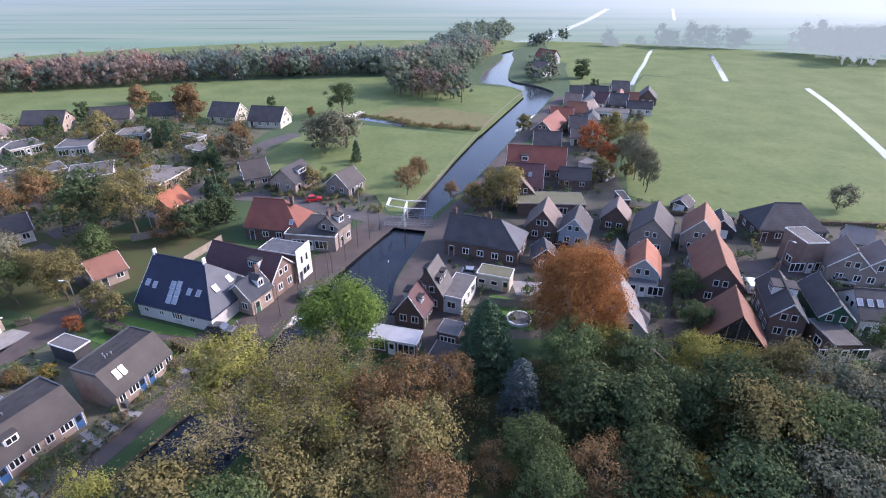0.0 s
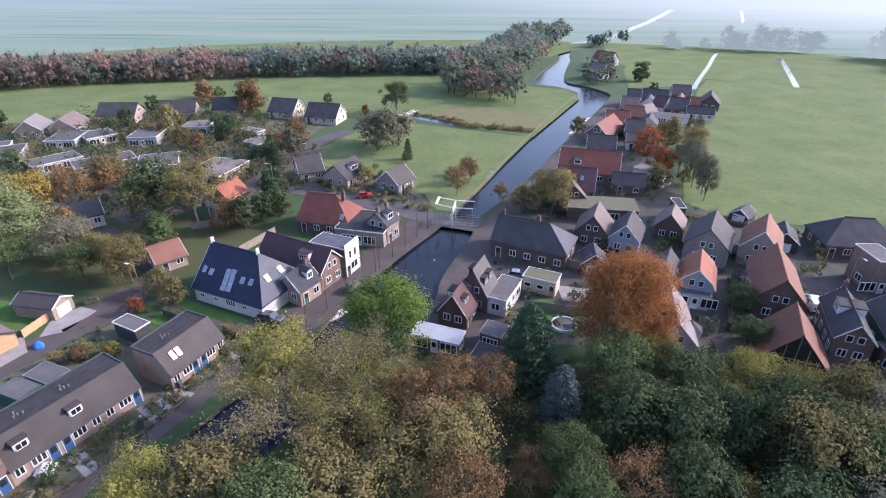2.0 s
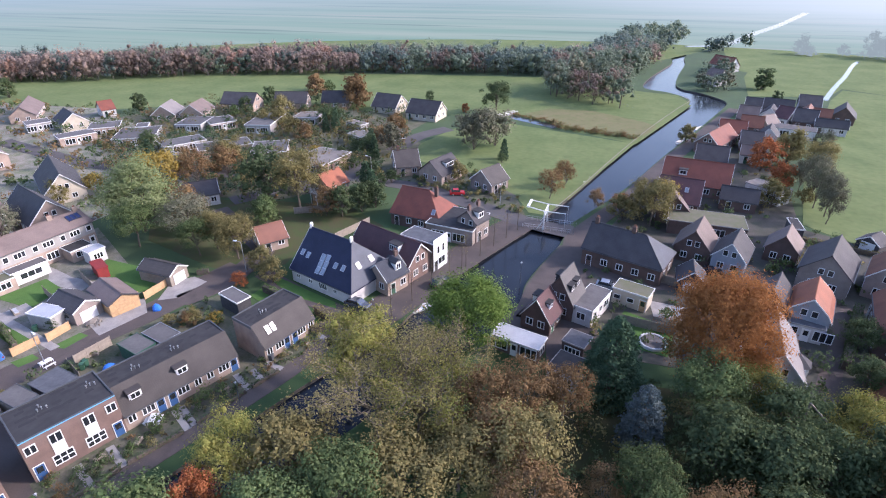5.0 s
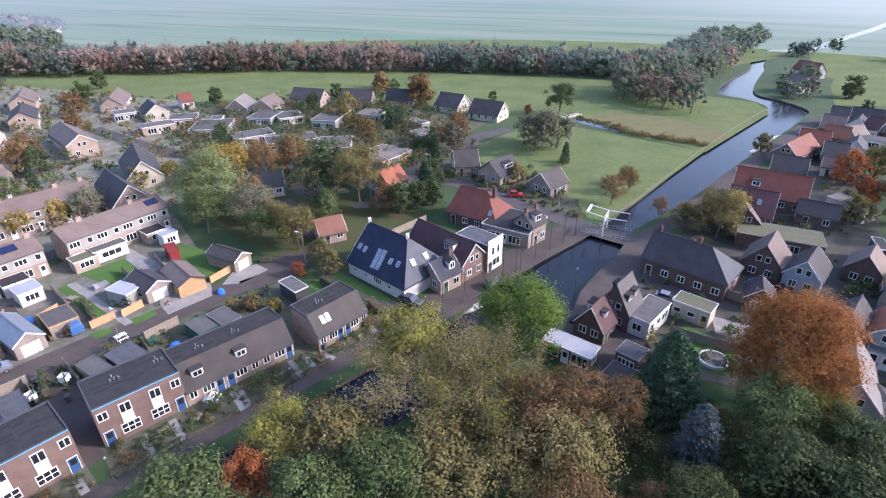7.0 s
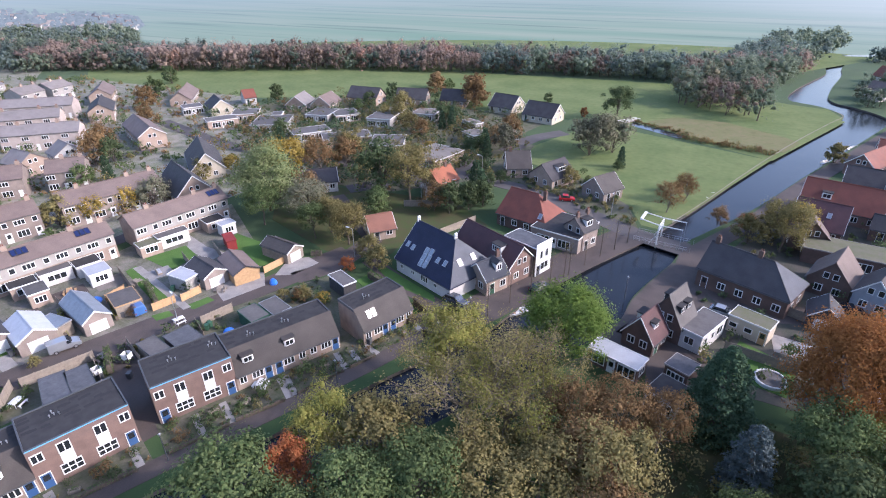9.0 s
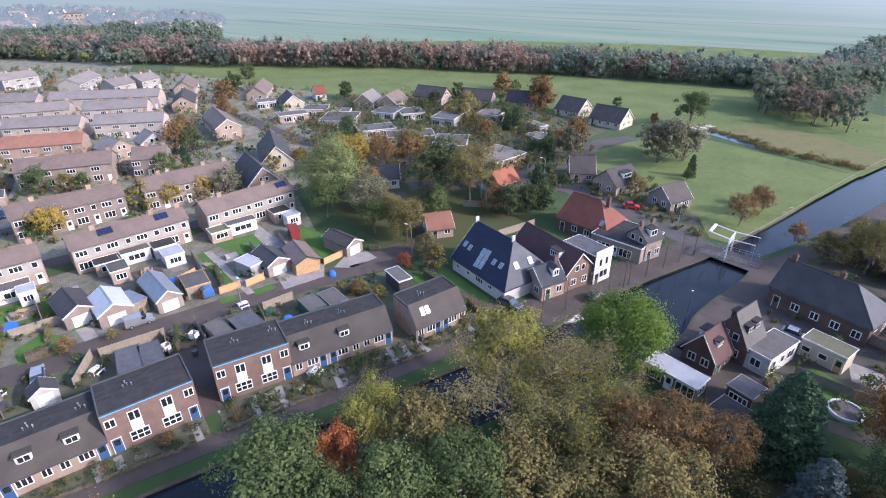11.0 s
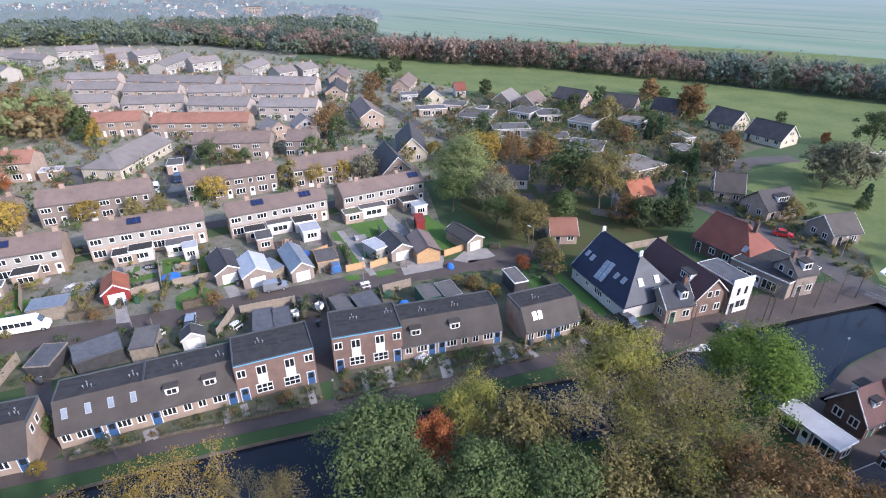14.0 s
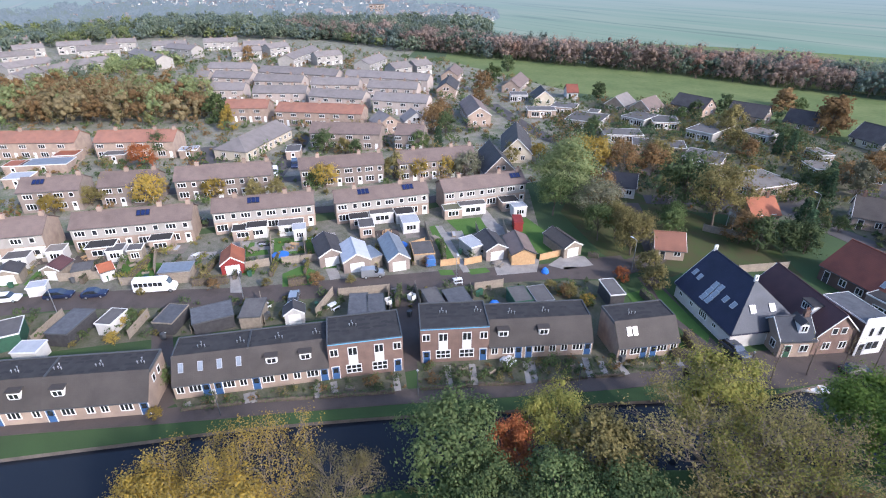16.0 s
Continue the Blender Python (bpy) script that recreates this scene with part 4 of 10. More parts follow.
def bush(x, y, m_key, label, r=0.8, h=1.0, name="shrub"):
    """A low leafy shrub."""
    leaf = {"green": L_GREEN, "dark": L_DARK, "olive": L_OLIVE, "yellow": L_YELLOWGREEN, "rust": L_RUST, "bright": L_BRIGHT}[m_key]
    var = int(abs(x * 3 + y * 7)) % 3
    def make():
        rng = np.random.default_rng(50 + var)
        c, k = crown_points(rng, 420, 16, 1.0, 0.55, 0.5, 0.4, 0.3, 0.22)
        c[:, 2] = np.maximum(c[:, 2], 0.03)
        return solid("stems", BARK, *[tube([(0, 0, -.05), tuple(q * .8)], [.03, .012], 3, False) for q in k[:9]]), leaf_quads("foliage", c, 0.24, leaf, rng)
    a, b = shared(("bush", m_key, var), make)
    ob = thing(name, label, "shrub", pose(x, y, 0, 0, 0, (x * 31 + y * 17) % 360))
    ob.scale = (r, r, h)
    part("stems", a, ob)
    part("foliage", b, ob)
    return ob


def hedge(x0, y0, x1, y1, w=0.8, h=1.4, leaf=None, label="clipped green garden hedge"):
    """A clipped hedge between two points, all of small leaves over a dense core."""
    leaf = leaf or L_GREEN
    d = Vector((x1 - x0, y1 - y0))
    L = d.length
    rng = np.random.default_rng(int(abs(x0 * 13 + y1 * 7)))
    n = int(L * 90 * h)
    q = rng.uniform(-1, 1, (n, 3))
    ax = rng.integers(0, 3, n)
    ax[ax == 0] = 2
    s = np.sign(q[np.arange(n), ax])
    q[np.arange(n), ax] = s * rng.uniform(0.85, 1.08, n)
    c = q * (L / 2, w / 2, h / 2) + (0, 0, h / 2)
    c[:, 2] = np.maximum(c[:, 2] + 0.08 * np.sin(c[:, 0] * 2.1), 0.03)
    ob = thing("hedge", label, "hedge", pose((x0 + x1) / 2, (y0 + y1) / 2, 0, 0, 0, math.degrees(math.atan2(d.y, d.x))))
    part("foliage", leaf_quads("foliage", c, 0.22, leaf, rng), ob)
    part("core", solid("core", BARK, worn(-L / 2 + .1, -w * .36, -.05, L / 2 - .1, w * .36, h * .85, .08)), ob)
    return ob


def shrubbery(name, label, spots, mats, r, h, seed, leaves=150, size=0.3):
    """Garden shrubs past counting, as one piece."""
    rng = np.random.default_rng(seed)
    ob = thing(name, label, "shrubs", kind="stuff")
    per = [[] for _ in mats]
    stems = []
    for x, y in spots:
        k = 0.3 + 1.2 * rng.uniform() ** 1.8
        c, q = crown_points(rng, int(leaves * k), 9, r * k, h * k * 0.5, h * k * 0.5, 0.4, 0.25, 0.26)
        c[:, 2] = np.maximum(c[:, 2], 0.03)
        per[int(rng.integers(0, len(mats)))].append((c + (x, y, 0), OUTWARD[0]))
        stems += [tube([(x, y, -.05), tuple(v * .8 + (x, y, 0))], [.03, .01], 3, False) for v in q[:4]]
    for m, cs in zip(mats, per):
        if cs:
            part("foliage", leaf_quads("foliage", np.concatenate([q[0] for q in cs]), size, m, rng, 0.3, np.concatenate([q[1] for q in cs])), ob)
    part("stems", solid("stems", BARK, *stems), ob)
    return ob


def wood(name, label, spots, mats, rx, height, leaves, size, seed, low=(-0.25, -0.05), bark=None):
    """A stand of trees seen from afar, as one piece: crowns of each leaf colour, in drifts of one kind, and all the trunks."""
    rng = np.random.default_rng(seed)
    ob = thing(name, label, "woodland", kind="stuff")
    per = [[] for _ in mats]
    trunks = []
    ph = rng.uniform(0, 6.28, 3)
    for x, y in spots:
        h, r = height * rng.uniform(0.8, 1.15), rx * rng.uniform(0.75, 1.25)
        lo = rng.uniform(*low)
        mid = h * (lo + (1 - lo) * 0.5)
        c, k = crown_points(rng, leaves, 34, r, h * (1 - lo) * 0.5, mid, 0.35, 0.7, 0.24)
        c[:, 2] = np.maximum(c[:, 2], 0.3)
        drift = 0.5 + 0.28 * math.sin(x * 0.06 + ph[0]) + 0.28 * math.sin(y * 0.07 + x * 0.021 + ph[1]) + rng.normal() * 0.3
        per[int(min(max(drift, 0), 0.999) * len(mats))].append((c + (x, y, 0), OUTWARD[0], np.maximum((k - (0, 0, mid)) * 0.84 + (x, y, mid), (-9e9, -9e9, 0.5))[:22], OUTWARD[1][:22] * 0.85))
        trunks.append(tube([(x, y, -.2), (x + rng.normal() * .3, y + rng.normal() * .3, h * .75)], [h * .016, h * .005], 5, False))
    for m, cs in zip(mats, per):
        if cs:
            c, o, k, r = [np.concatenate([q[i] for q in cs]) for i in range(4)]
            part("crowns", leaf_quads("crowns", c, size, m, rng, 0.3, o, 0.3, (k, r), (0.45, 1.25)), ob)
    part("trunks", solid("trunks", bark or BARK, *trunks), ob)
    return ob


def scatter(poly, step, seed, jitter=0.8):
    """Points spread unevenly over a polygon."""
    rng = random.Random(seed)
    xs, ys = [p[0] for p in poly], [p[1] for p in poly]
    out, y = [], min(ys)
    while y < max(ys):
        x = min(xs)
        while x < max(xs):
            px, py = x + rng.uniform(-jitter, jitter) * step, y + rng.uniform(-jitter, jitter) * step
            inside = False
            for (ax, ay), (bx, by) in zip(poly, poly[1:] + poly[:1]):
                if (ay > py) != (by > py) and px < (bx - ax) * (py - ay) / (by - ay) + ax:
                    inside = not inside
            if inside:
                out.append((px, py))
            x += step
        y += step
    return out


# ---- vehicles, street furniture ----
def loft(sections):
    """Closed skin through rings of equal length; each ring a list of points."""
    n = len(sections[0])
    V = [p for s in sections for p in s]
    Fs = [tuple(range(n))[::-1], tuple(range(len(V) - n, len(V)))]
    for i in range(len(sections) - 1):
        for k in range(n):
            j = (k + 1) % n
            Fs.append((i * n + k, i * n + j, (i + 1) * n + j, (i + 1) * n + k))
    return V, Fs


def wheel_set(ob, xs, half, r=0.32):
    ty, rim = shared(("wheel", r), lambda: (solid("tyre", RUBBER, tube([(0, -.1, 0), (0, -.06, 0), (0, .06, 0), (0, .1, 0)], [r * .9, r, r, r * .9], 14)), solid("rim", STEEL, tube([(0, -.108, 0), (0, .108, 0)], [r * .58, r * .58], 10))))
    for x in xs:
        for sy in (-1, 1):
            w = part("wheel", ty, ob, "", pose(x, sy * (half - .1), r))
            part("rim", rim, w)


def car(x, y, turn, paint, label, kind="hatch", length=4.3, group="parked vehicles", z=0.0):
    """A parked car, van or minibus; local +x is its front."""
    L, w = length / 2, 0.86 if kind not in ("bus", "van") else 0.95
    ob = thing("minibus" if kind == "bus" else "van" if kind == "van" else "car", label, "vehicle", pose(x, y, z, 0, 0, turn), group)
    if kind == "bus":
        prof = [(-L, .45, 2.3), (-L + .1, .35, 2.55), (L - 1.7, .35, 2.6), (L - 1.3, .35, 2.35), (L - .75, .35, 1.55), (L - .1, .35, 1.15), (L, .45, .85)]
    elif kind == "van":
        prof = [(-L, .4, 1.75), (-L + .08, .32, 1.85), (L - 1.75, .32, 1.85), (L - 1.1, .32, 1.2), (L - .1, .32, .95), (L, .4, .75)]
    else:
        prof = [(-L, .42, .8), (-L + .12, .3, 1.0), (-L + .6, .28, 1.02), (L - 1.3, .28, 1.0), (L - .2, .3, .86), (L, .42, .68)]
    rings = []
    for px, z0, z1 in prof:
        k = w * (0.9 if abs(px) > L - 0.05 else 1.0)
        t = 0.86 if kind in ("bus", "van") and z1 > 1.5 else 0.95
        rings.append([(px, -k * .94, z0), (px, -k, (z0 + min(z1, 1.1)) / 2), (px, -k * t, z1 - .08), (px, -k * t * .8, z1), (px, k * t * .8, z1), (px, k * t, z1 - .08), (px, k, (z0 + min(z1, 1.1)) / 2), (px, k * .94, z0)])
    part("body", solid("body", paint, loft(rings), smooth=False), ob)
    if kind not in ("bus", "van"):
        back = -L + (.25 if kind == "estate" else .45)
        cab = [(back, .98, .98), (back + .35, .98, 1.44), (back + .6, .98, 1.47), (.35, .98, 1.45), (L - 1.15, .98, .99)]
        g = []
        for px, z0, z1 in cab:
            g.append([(px, -w * .93, z0), (px, -w * (.93 - .2 * (z1 - z0)), z1), (px, w * (.93 - .2 * (z1 - z0)), z1), (px, w * .93, z0)])
        part("cabin_glass", solid("cabin_glass", PANE, loft(g)), ob, "dark car glass")
        part("roof", solid("roof", paint, worn(back + .4, -w * .78, 1.42, .3, w * .78, 1.5)), ob)
    else:
        top = 2.1 if kind == "bus" else 1.6
        zz = 1.4 if kind == "bus" else 1.15
        n = 6 if kind == "bus" else 1
        for sy in (-1, 1):
            for i in range(n):
                x0 = -L + .35 + i * (length - 2.2) / n if kind == "bus" else L - 1.75
                x1 = x0 + (length - 2.2) / n - .12 if kind == "bus" else L - 1.2
                part("window", solid("window", PANE, block(x0, sy * w * .94 - .03, zz, x1, sy * w * .94 + .03, top)), ob)
        z0, z1 = (1.6, 2.28) if kind == "bus" else (1.25, 1.75)
        xa, xb = (L - .72, L - 1.22) if kind == "bus" else (L - 1.08, L - 1.6)
        v = [(xa + .06, -w * .78, z0), (xa + .06, w * .78, z0), (xb + .06, w * .74, z1), (xb + .06, -w * .74, z1)]
        v += [(p - .08, q, r) for p, q, r in v]
        part("windscreen", mesh("windscreen", v, block(0, 0, 0, 1, 1, 1)[1], PANE), ob)
    for sy in (-1, 1):
        part("headlight", shared("headl", lambda: solid("headlight", SKYLIGHT, worn(-.06, -.14, 0, .06, .14, .14))), ob, "", pose(L - .05, sy * (w - .22), .68))
        part("tail_light", shared("taill", lambda: solid("tail_light", BOARDS_RED, worn(-.04, -.1, 0, .04, .1, .22))), ob, "", pose(-L + .02, sy * (w - .2), .72))
    r = .36 if kind == "bus" else .31
    wheel_set(ob, (-L + .85, L - .85), w, r)
    return ob


def street_lamp(x, y, turn, h=6.0, label="grey steel street lamp with a short arm"):
    p, hd = shared(("lamp", h), lambda: (solid("pole", STEEL, tube([(0, 0, -.1), (0, 0, h * .6), (0, 0, h)], [.09, .065, .05], 7), tube([(0, 0, h), (.35, 0, h + .22), (1.0, 0, h + .25)], [.045, .04, .04], 6)),
                                         solid("lamp_head", PLASTIC, worn(.85, -.13, h + .2, 1.5, .13, h + .33))))
    ob = thing("street_lamp", label, "lamp", pose(x, y, 0, 0, 0, turn), "street lamps")
    part("pole", p, ob)
    part("lamp_head", hd, ob)


def lamp_post(x, y, h=4.0):
    a, b = shared(("post", h), lambda: (solid("pole", ROD, tube([(0, 0, -.1), (0, 0, h)], [.07, .045], 7)), solid("lantern", STEEL, tube([(0, 0, h), (0, 0, h + .3)], [.07, .14], 6), tube([(0, 0, h + .3), (0, 0, h + .42)], [.17, .04], 6))))
    ob = thing("lamp_post", "low dark lamp post with a lantern", "lamp", pose(x, y, 0), "street lamps")
    part("pole", a, ob)
    part("lantern", b, ob)


def fence(x0, y0, x1, y1, h=1.8, m=None, label="weathered wooden garden fence"):
    """Posts and closed board panels."""
    m = m or BOARDS_GREY
    d = Vector((x1 - x0, y1 - y0))
    L = d.length
    ob = thing("garden_fence", label, "fence", pose(x0, y0, 0, 0, 0, math.degrees(math.atan2(d.y, d.x))), "garden fences")
    n = max(1, round(L / 1.85))
    w = L / n
    pm = shared(("fp", h, m.name), lambda: solid("post", m, worn(-.05, -.05, -.1, .05, .05, h + .08, .02)))
    bm_ = shared(("fb", round(w, 2), h, m.name), lambda: solid("panel", m, loft([[(x, -.025 + .03 * (i % 2), .05 + (h - .1) * (i // 2 + i % 2) / 9) for i in range(18)] + [(x, .03, h - .05), (x, .03, .05)] for x in (.05, w - .05)])))
    for i in range(n + 1):
        part("post", pm, ob, "", pose(i * w, 0, 0))
        if i < n:
            part("panel", bm_, ob, "", pose(i * w, 0, 0))
    return ob


def boat(x, y, turn, length=4.0, z=-0.55, label="small white open boat moored at the quay", hullm=None):
    ob = thing("rowing_boat", label, "boat", pose(x, y, z, 0, 0, turn), "moored boats")
    r, inner = [], []
    for i, (f, w, s) in enumerate([(0, .55, .0), (.2, .8, .0), (.55, .8, .02), (.8, .5, .1), (1.0, .04, .25)]):
        px = (f - .5) * length
        r.append([(px, -w, .45 + s), (px, -w * .75, .02), (px, 0, -.12), (px, w * .75, .02), (px, w, .45 + s), (px, w * .88, .45 + s), (px, w * .6, .14), (px, 0, .1), (px, -w * .6, .14), (px, -w * .88, .45 + s)])
    part("hull", solid("hull", hullm or WHITE, loft(r)), ob)
    for f in (-.2, .12):
        part("thwart", shared("thwart", lambda: solid("thwart", BOARDS_TAN, worn(-.12, -.66, .3, .12, .66, .34, .01))), ob, "", pose(f * length, 0, 0))
    return ob

BANK_WEST = [(-92, -110), (-72, -55), (-62.2, -25), (-57.2, -10.3), (-53.2, 1.4), (-46.4, 18), (-40.4, 31), (-35.2, 43.4), (-30.5, 53.5), (-26.51, 61.37), (-24.76, 68.25), (-22.27, 77.35), (-17.74, 89.04), (-11.39, 103.12)]
BANK_WEST_FAR = [(-11.44, 103.68), (-6.5, 117), (-1.4, 132.9), (4.8, 153.9), (12.5, 178.7), (21.6, 205.7), (31.6, 232.6), (35.8, 243.9), (33.8, 251.6), (27.9, 259.4), (18.4, 267.0), (21.9, 291.8), (30.8, 322.7), (36.7, 344.1), (39.17, 373.87), (51.7, 427.87)]
BANK_EAST_FAR = [(60.18, 427.75), (46.5, 373), (43.5, 342.3), (36.6, 304.5), (33.2, 278.0), (35.3, 267.2), (41.4, 261.6), (47.6, 252.0), (49.5, 242.6), (44.1, 226.2), (37.0, 207.4), (28.2, 184.5), (19.8, 163.0), (11.0, 139.0), (5.4, 126.0), (-0.3, 114), (-2.6, 109), (-3.4, 103.4)]
BANK_EAST = [(-4.19, 98.02), (-6.9, 88.56), (-8.49, 81.38), (-8.88, 74.2), (-13, 64), (-17.5, 55), (-23, 44), (-29, 32), (-36, 15), (-42, -3), (-48, -20), (-60, -55), (-80, -115)]
DITCH_A = [(168.06, 252.27), (157.23, 218.35), (143.63, 182), (132.81, 154.5), (118.97, 122.01)]
DITCH_B = [(138.6, 268.94), (148.94, 297.43), (164.38, 340.71), (170.61, 359.46)]
DITCH_C = [(89.51, 259.57), (101.81, 289.41), (116.27, 322.12), (131.78, 359.93), (140.59, 377.97)]
DITCH_D = [(-31.5, 197.5), (-25.6, 194.2), (-17.0, 189.4), (-13.2, 187.2)]
FAR_CANAL = [(50.93, 421.15), (66.54, 427.66), (85.21, 448.84), (112.66, 516.89), (150.66, 601.03), (215.82, 764.51)]
from mathutils.geometry import tessellate_polygon



# ---- the ground, one sheet cut by the canal ----
def far_edge(r, n=48):
    return [(r * math.cos(2 * math.pi * i / n), r * math.sin(2 * math.pi * i / n)) for i in range(n)]


def bank(line):
    return rounded(line, 4)


CANAL = bank(BANK_WEST) + bank(BANK_WEST_FAR) + bank(BANK_EAST_FAR) + bank(BANK_EAST)
CANAL = [p for i, p in enumerate(CANAL) if i == 0 or math.dist(p, CANAL[i - 1]) > 0.3]
LEVEL = -0.55
outer = far_edge(4200)
tri = tessellate_polygon([[Vector((x, y, 0)) for x, y in outer], [Vector((x, y, 0)) for x, y in CANAL]])
flatv = [(x, y, 0.0) for x, y in outer + CANAL]
tri = [t if (flatv[t[1]][0] - flatv[t[0]][0]) * (flatv[t[2]][1] - flatv[t[0]][1]) - (flatv[t[1]][1] - flatv[t[0]][1]) * (flatv[t[2]][0] - flatv[t[0]][0]) > 0 else (t[0], t[2], t[1]) for t in tri]
thing("ground", "grassy polder ground reaching to the horizon", "ground", kind="structure", data=mesh("ground", flatv, tri, GRASS))
n = len(CANAL)
wallv = [(x, y, 0.0) for x, y in CANAL] + [(x, y, -1.6) for x, y in CANAL]
thing("canal_bank", "dark wet bank and quay wall of the canal", "bank", kind="structure", data=mesh("canal_bank", wallv, [(i, (i + 1) % n, n + (i + 1) % n, n + i) for i in range(n)], QUAY))
flo = ccw(list(CANAL))
wt = tessellate_polygon([[Vector((x, y, 0)) for x, y in flo]])
wv = [(x, y, LEVEL) for x, y in flo]
wt = [t if (wv[t[1]][0] - wv[t[0]][0]) * (wv[t[2]][1] - wv[t[0]][1]) - (wv[t[1]][1] - wv[t[0]][1]) * (wv[t[2]][0] - wv[t[0]][0]) > 0 else (t[0], t[2], t[1]) for t in wt]
thing("canal", "dark still canal water that mirrors the sky", "water", kind="structure", data=mesh("canal", wv, wt, WATER))
band("road_front", "brown clinker lane along the near canal", "road", [(-70.62, -33.93), (-67.71, -25.24), (-60.01, -6.79), (-54.88, 6.14), (-49.33, 19.54), (-43.38, 33.35), (-38.81, 44.03), (-35.97, 51.6), (-34.76, 57.46)], 2.7, 0.05, CLINKER)
band("road_back", "brown clinker lane behind the rows", "road", [(-105.42, -45.32), (-100.04, -29.69), (-95.66, -17.38), (-85.29, 3.85), (-78.23, 23.67), (-71.35, 42.75), (-65.94, 56.48), (-62.86, 67.39), (-61.11, 72.87)], 5.6, 0.05, CLINKER)
band("road_quay", "brown clinker quay street beside the canal", "road", [(-35.97, 58.08), (-31.89, 62.16), (-28.67, 69.46), (-25.76, 77.72), (-21.44, 88.61), (-16.96, 99.37), (-12.99, 107.14)], 7.5, 0.05, CLINKER)
band("road_cross", "asphalt street to the drawbridge", "road", [(-0.48, 104.2), (-11.74, 107.13), (-18.4, 110.18), (-29.71, 115.35), (-41.71, 120.22), (-53.23, 121.7), (-63.26, 122.48), (-73.27, 114.88), (-78.05, 105.08), (-81.9, 99.62)], 5.5, 0.06, ASPHALT)
band("road_side", "clinker lane beside the barn house", "road", [(-63.48, 59.97), (-60.5, 66.6), (-59.86, 74.35), (-61.05, 80.6), (-72.04, 87.7), (-82.03, 94.58)], 4.5, 0.055, CLINKER)
band("path_barn", "clinker path beside the barn house", "road", [(-32.79, 63.48), (-42.05, 66.27), (-49.81, 69.53), (-55.64, 71.88)], 3.2, 0.05, CLINKER)
band("road_east_quay", "clinker quay on the east bank", "road", [(-6.59, 70.94), (-5.57, 79.48), (-4.16, 87.46), (-1.61, 96.24), (-0.48, 104.77), (9.58, 127.42), (13.68, 139.41), (20.94, 159.15), (30.49, 182.56), (38.67, 203.36), (50.97, 233.68)], 4.2, .068, CLINKER)
band("road_east", "clinker village street", "road", [(0.12, 98.01), (8.1, 87.42), (19.3, 90.69), (28.91, 94.17), (36.83, 90.63), (42.83, 86.24), (58.11, 87.24), (66.85, 84.09), (80.14, 81.08)], 5, 0.055, CLINKER)
band("path_east", "narrow clinker lane between gardens", "road", [(43.23, 87.3), (39.02, 77.51), (36.05, 70.82), (33.44, 64.93)], 2.6, 0.05, CLINKER)
band("road_estate", "asphalt estate street", "road", [(-63.26, 122.48), (-64.6, 132.66), (-66.6, 141.49)], 5, 0.055, ASPHALT)
band("road_close", "asphalt close between bungalows", "road", [(-58.31, 147.22), (-56.13, 163.55), (-48.89, 175.55)], 6, 0.055, ASPHALT)
band("road_bungalow", "asphalt street along the bungalows", "road", [(-59.51, 109.64), (-78.62, 115.57), (-95.01, 115.64), (-110.82, 111.97), (-137.64, 112.06), (-164.93, 117.29), (-183.55, 121.81)], 5.5, 0.05, ASPHALT)
band("road_terrace", "clinker street between the terraces", "road", [(-106.69, 82.48), (-106.56, 52.37), (-113.68, 28.13), (-118.97, 3.09), (-126.01, -23.65), (-130.92, -43.16)], 4, 0.05, CLINKER)
band("road_terrace_north", "street between the brown terraces", "road", [(-122.47, 80.17), (-129.86, 51.93), (-138.11, 23.26), (-142.96, -2.17), (-151.07, -33.42)], 4.5, 0.05, ASPHALT)
band("road_hall", "street beside the village hall", "road", [(-138.11, 23.26), (-159.24, 34.72), (-177.17, 47.06), (-162.05, 67.55), (-156.54, 99.54)], 5, 0.05, ASPHALT)
patch("lawn_1", "short green lawn beside the beech", "lawn", [(8.17, 77.61), (15.67, 74.46), (14.08, 67.11), (5.85, 68.61)], 0.06, LAWN)
patch("lawn_2", "bright green lawn behind a garage", "lawn", [(-85.04, 62.86), (-87.17, 68.18), (-71.37, 67.06), (-69.41, 64.7), (-72.43, 60.13)], 0.06, LAWN)
patch("lawn_3", "garden lawn with a slab path", "lawn", [(-93.07, 46.97), (-93.19, 49.12), (-79.78, 46.66), (-77.38, 44.4), (-78.42, 42.5)], 0.06, LAWN)
patch("lawn_4", "garden lawn", "lawn", [(-94.36, 51.87), (-92.03, 59.28), (-86.38, 57.47), (-85.78, 51.2)], 0.06, LAWN)
patch("lawn_5", "garden lawn behind the terrace", "lawn", [(-104.67, 10.11), (-102.98, 14.28), (-97.27, 13.61), (-98.47, 9)], 0.06, LAWN)
patch("lawn_6", "garden lawn behind the terrace", "lawn", [(-103.7, 16.16), (-101.41, 21.46), (-94.27, 20.07), (-96.73, 14.58)], 0.06, LAWN)
patch("lawn_7", "garden lawn behind the terrace", "lawn", [(-101.12, 21.98), (-100.4, 24.41), (-93.21, 22.03), (-93.55, 20.43)], 0.06, LAWN)
patch("lawn_8", "green verge beside the lane", "lawn", [(-88.29, 14.2), (-89.65, 18.24), (-86.31, 19.97), (-82.07, 18.19), (-83.77, 13.11)], 0.06, LAWN)
patch("lawn_9", "narrow garden lawn", "lawn", [(-103.63, -11.82), (-112.7, -9.75), (-111.62, -8.77), (-100.94, -10.29)], 0.06, LAWN)
patch("lawn_10", "garden lawn behind the terrace", "lawn", [(-109.24, -8.35), (-108.42, -5.88), (-102.63, -6.47), (-103.3, -9.02)], 0.06, LAWN)
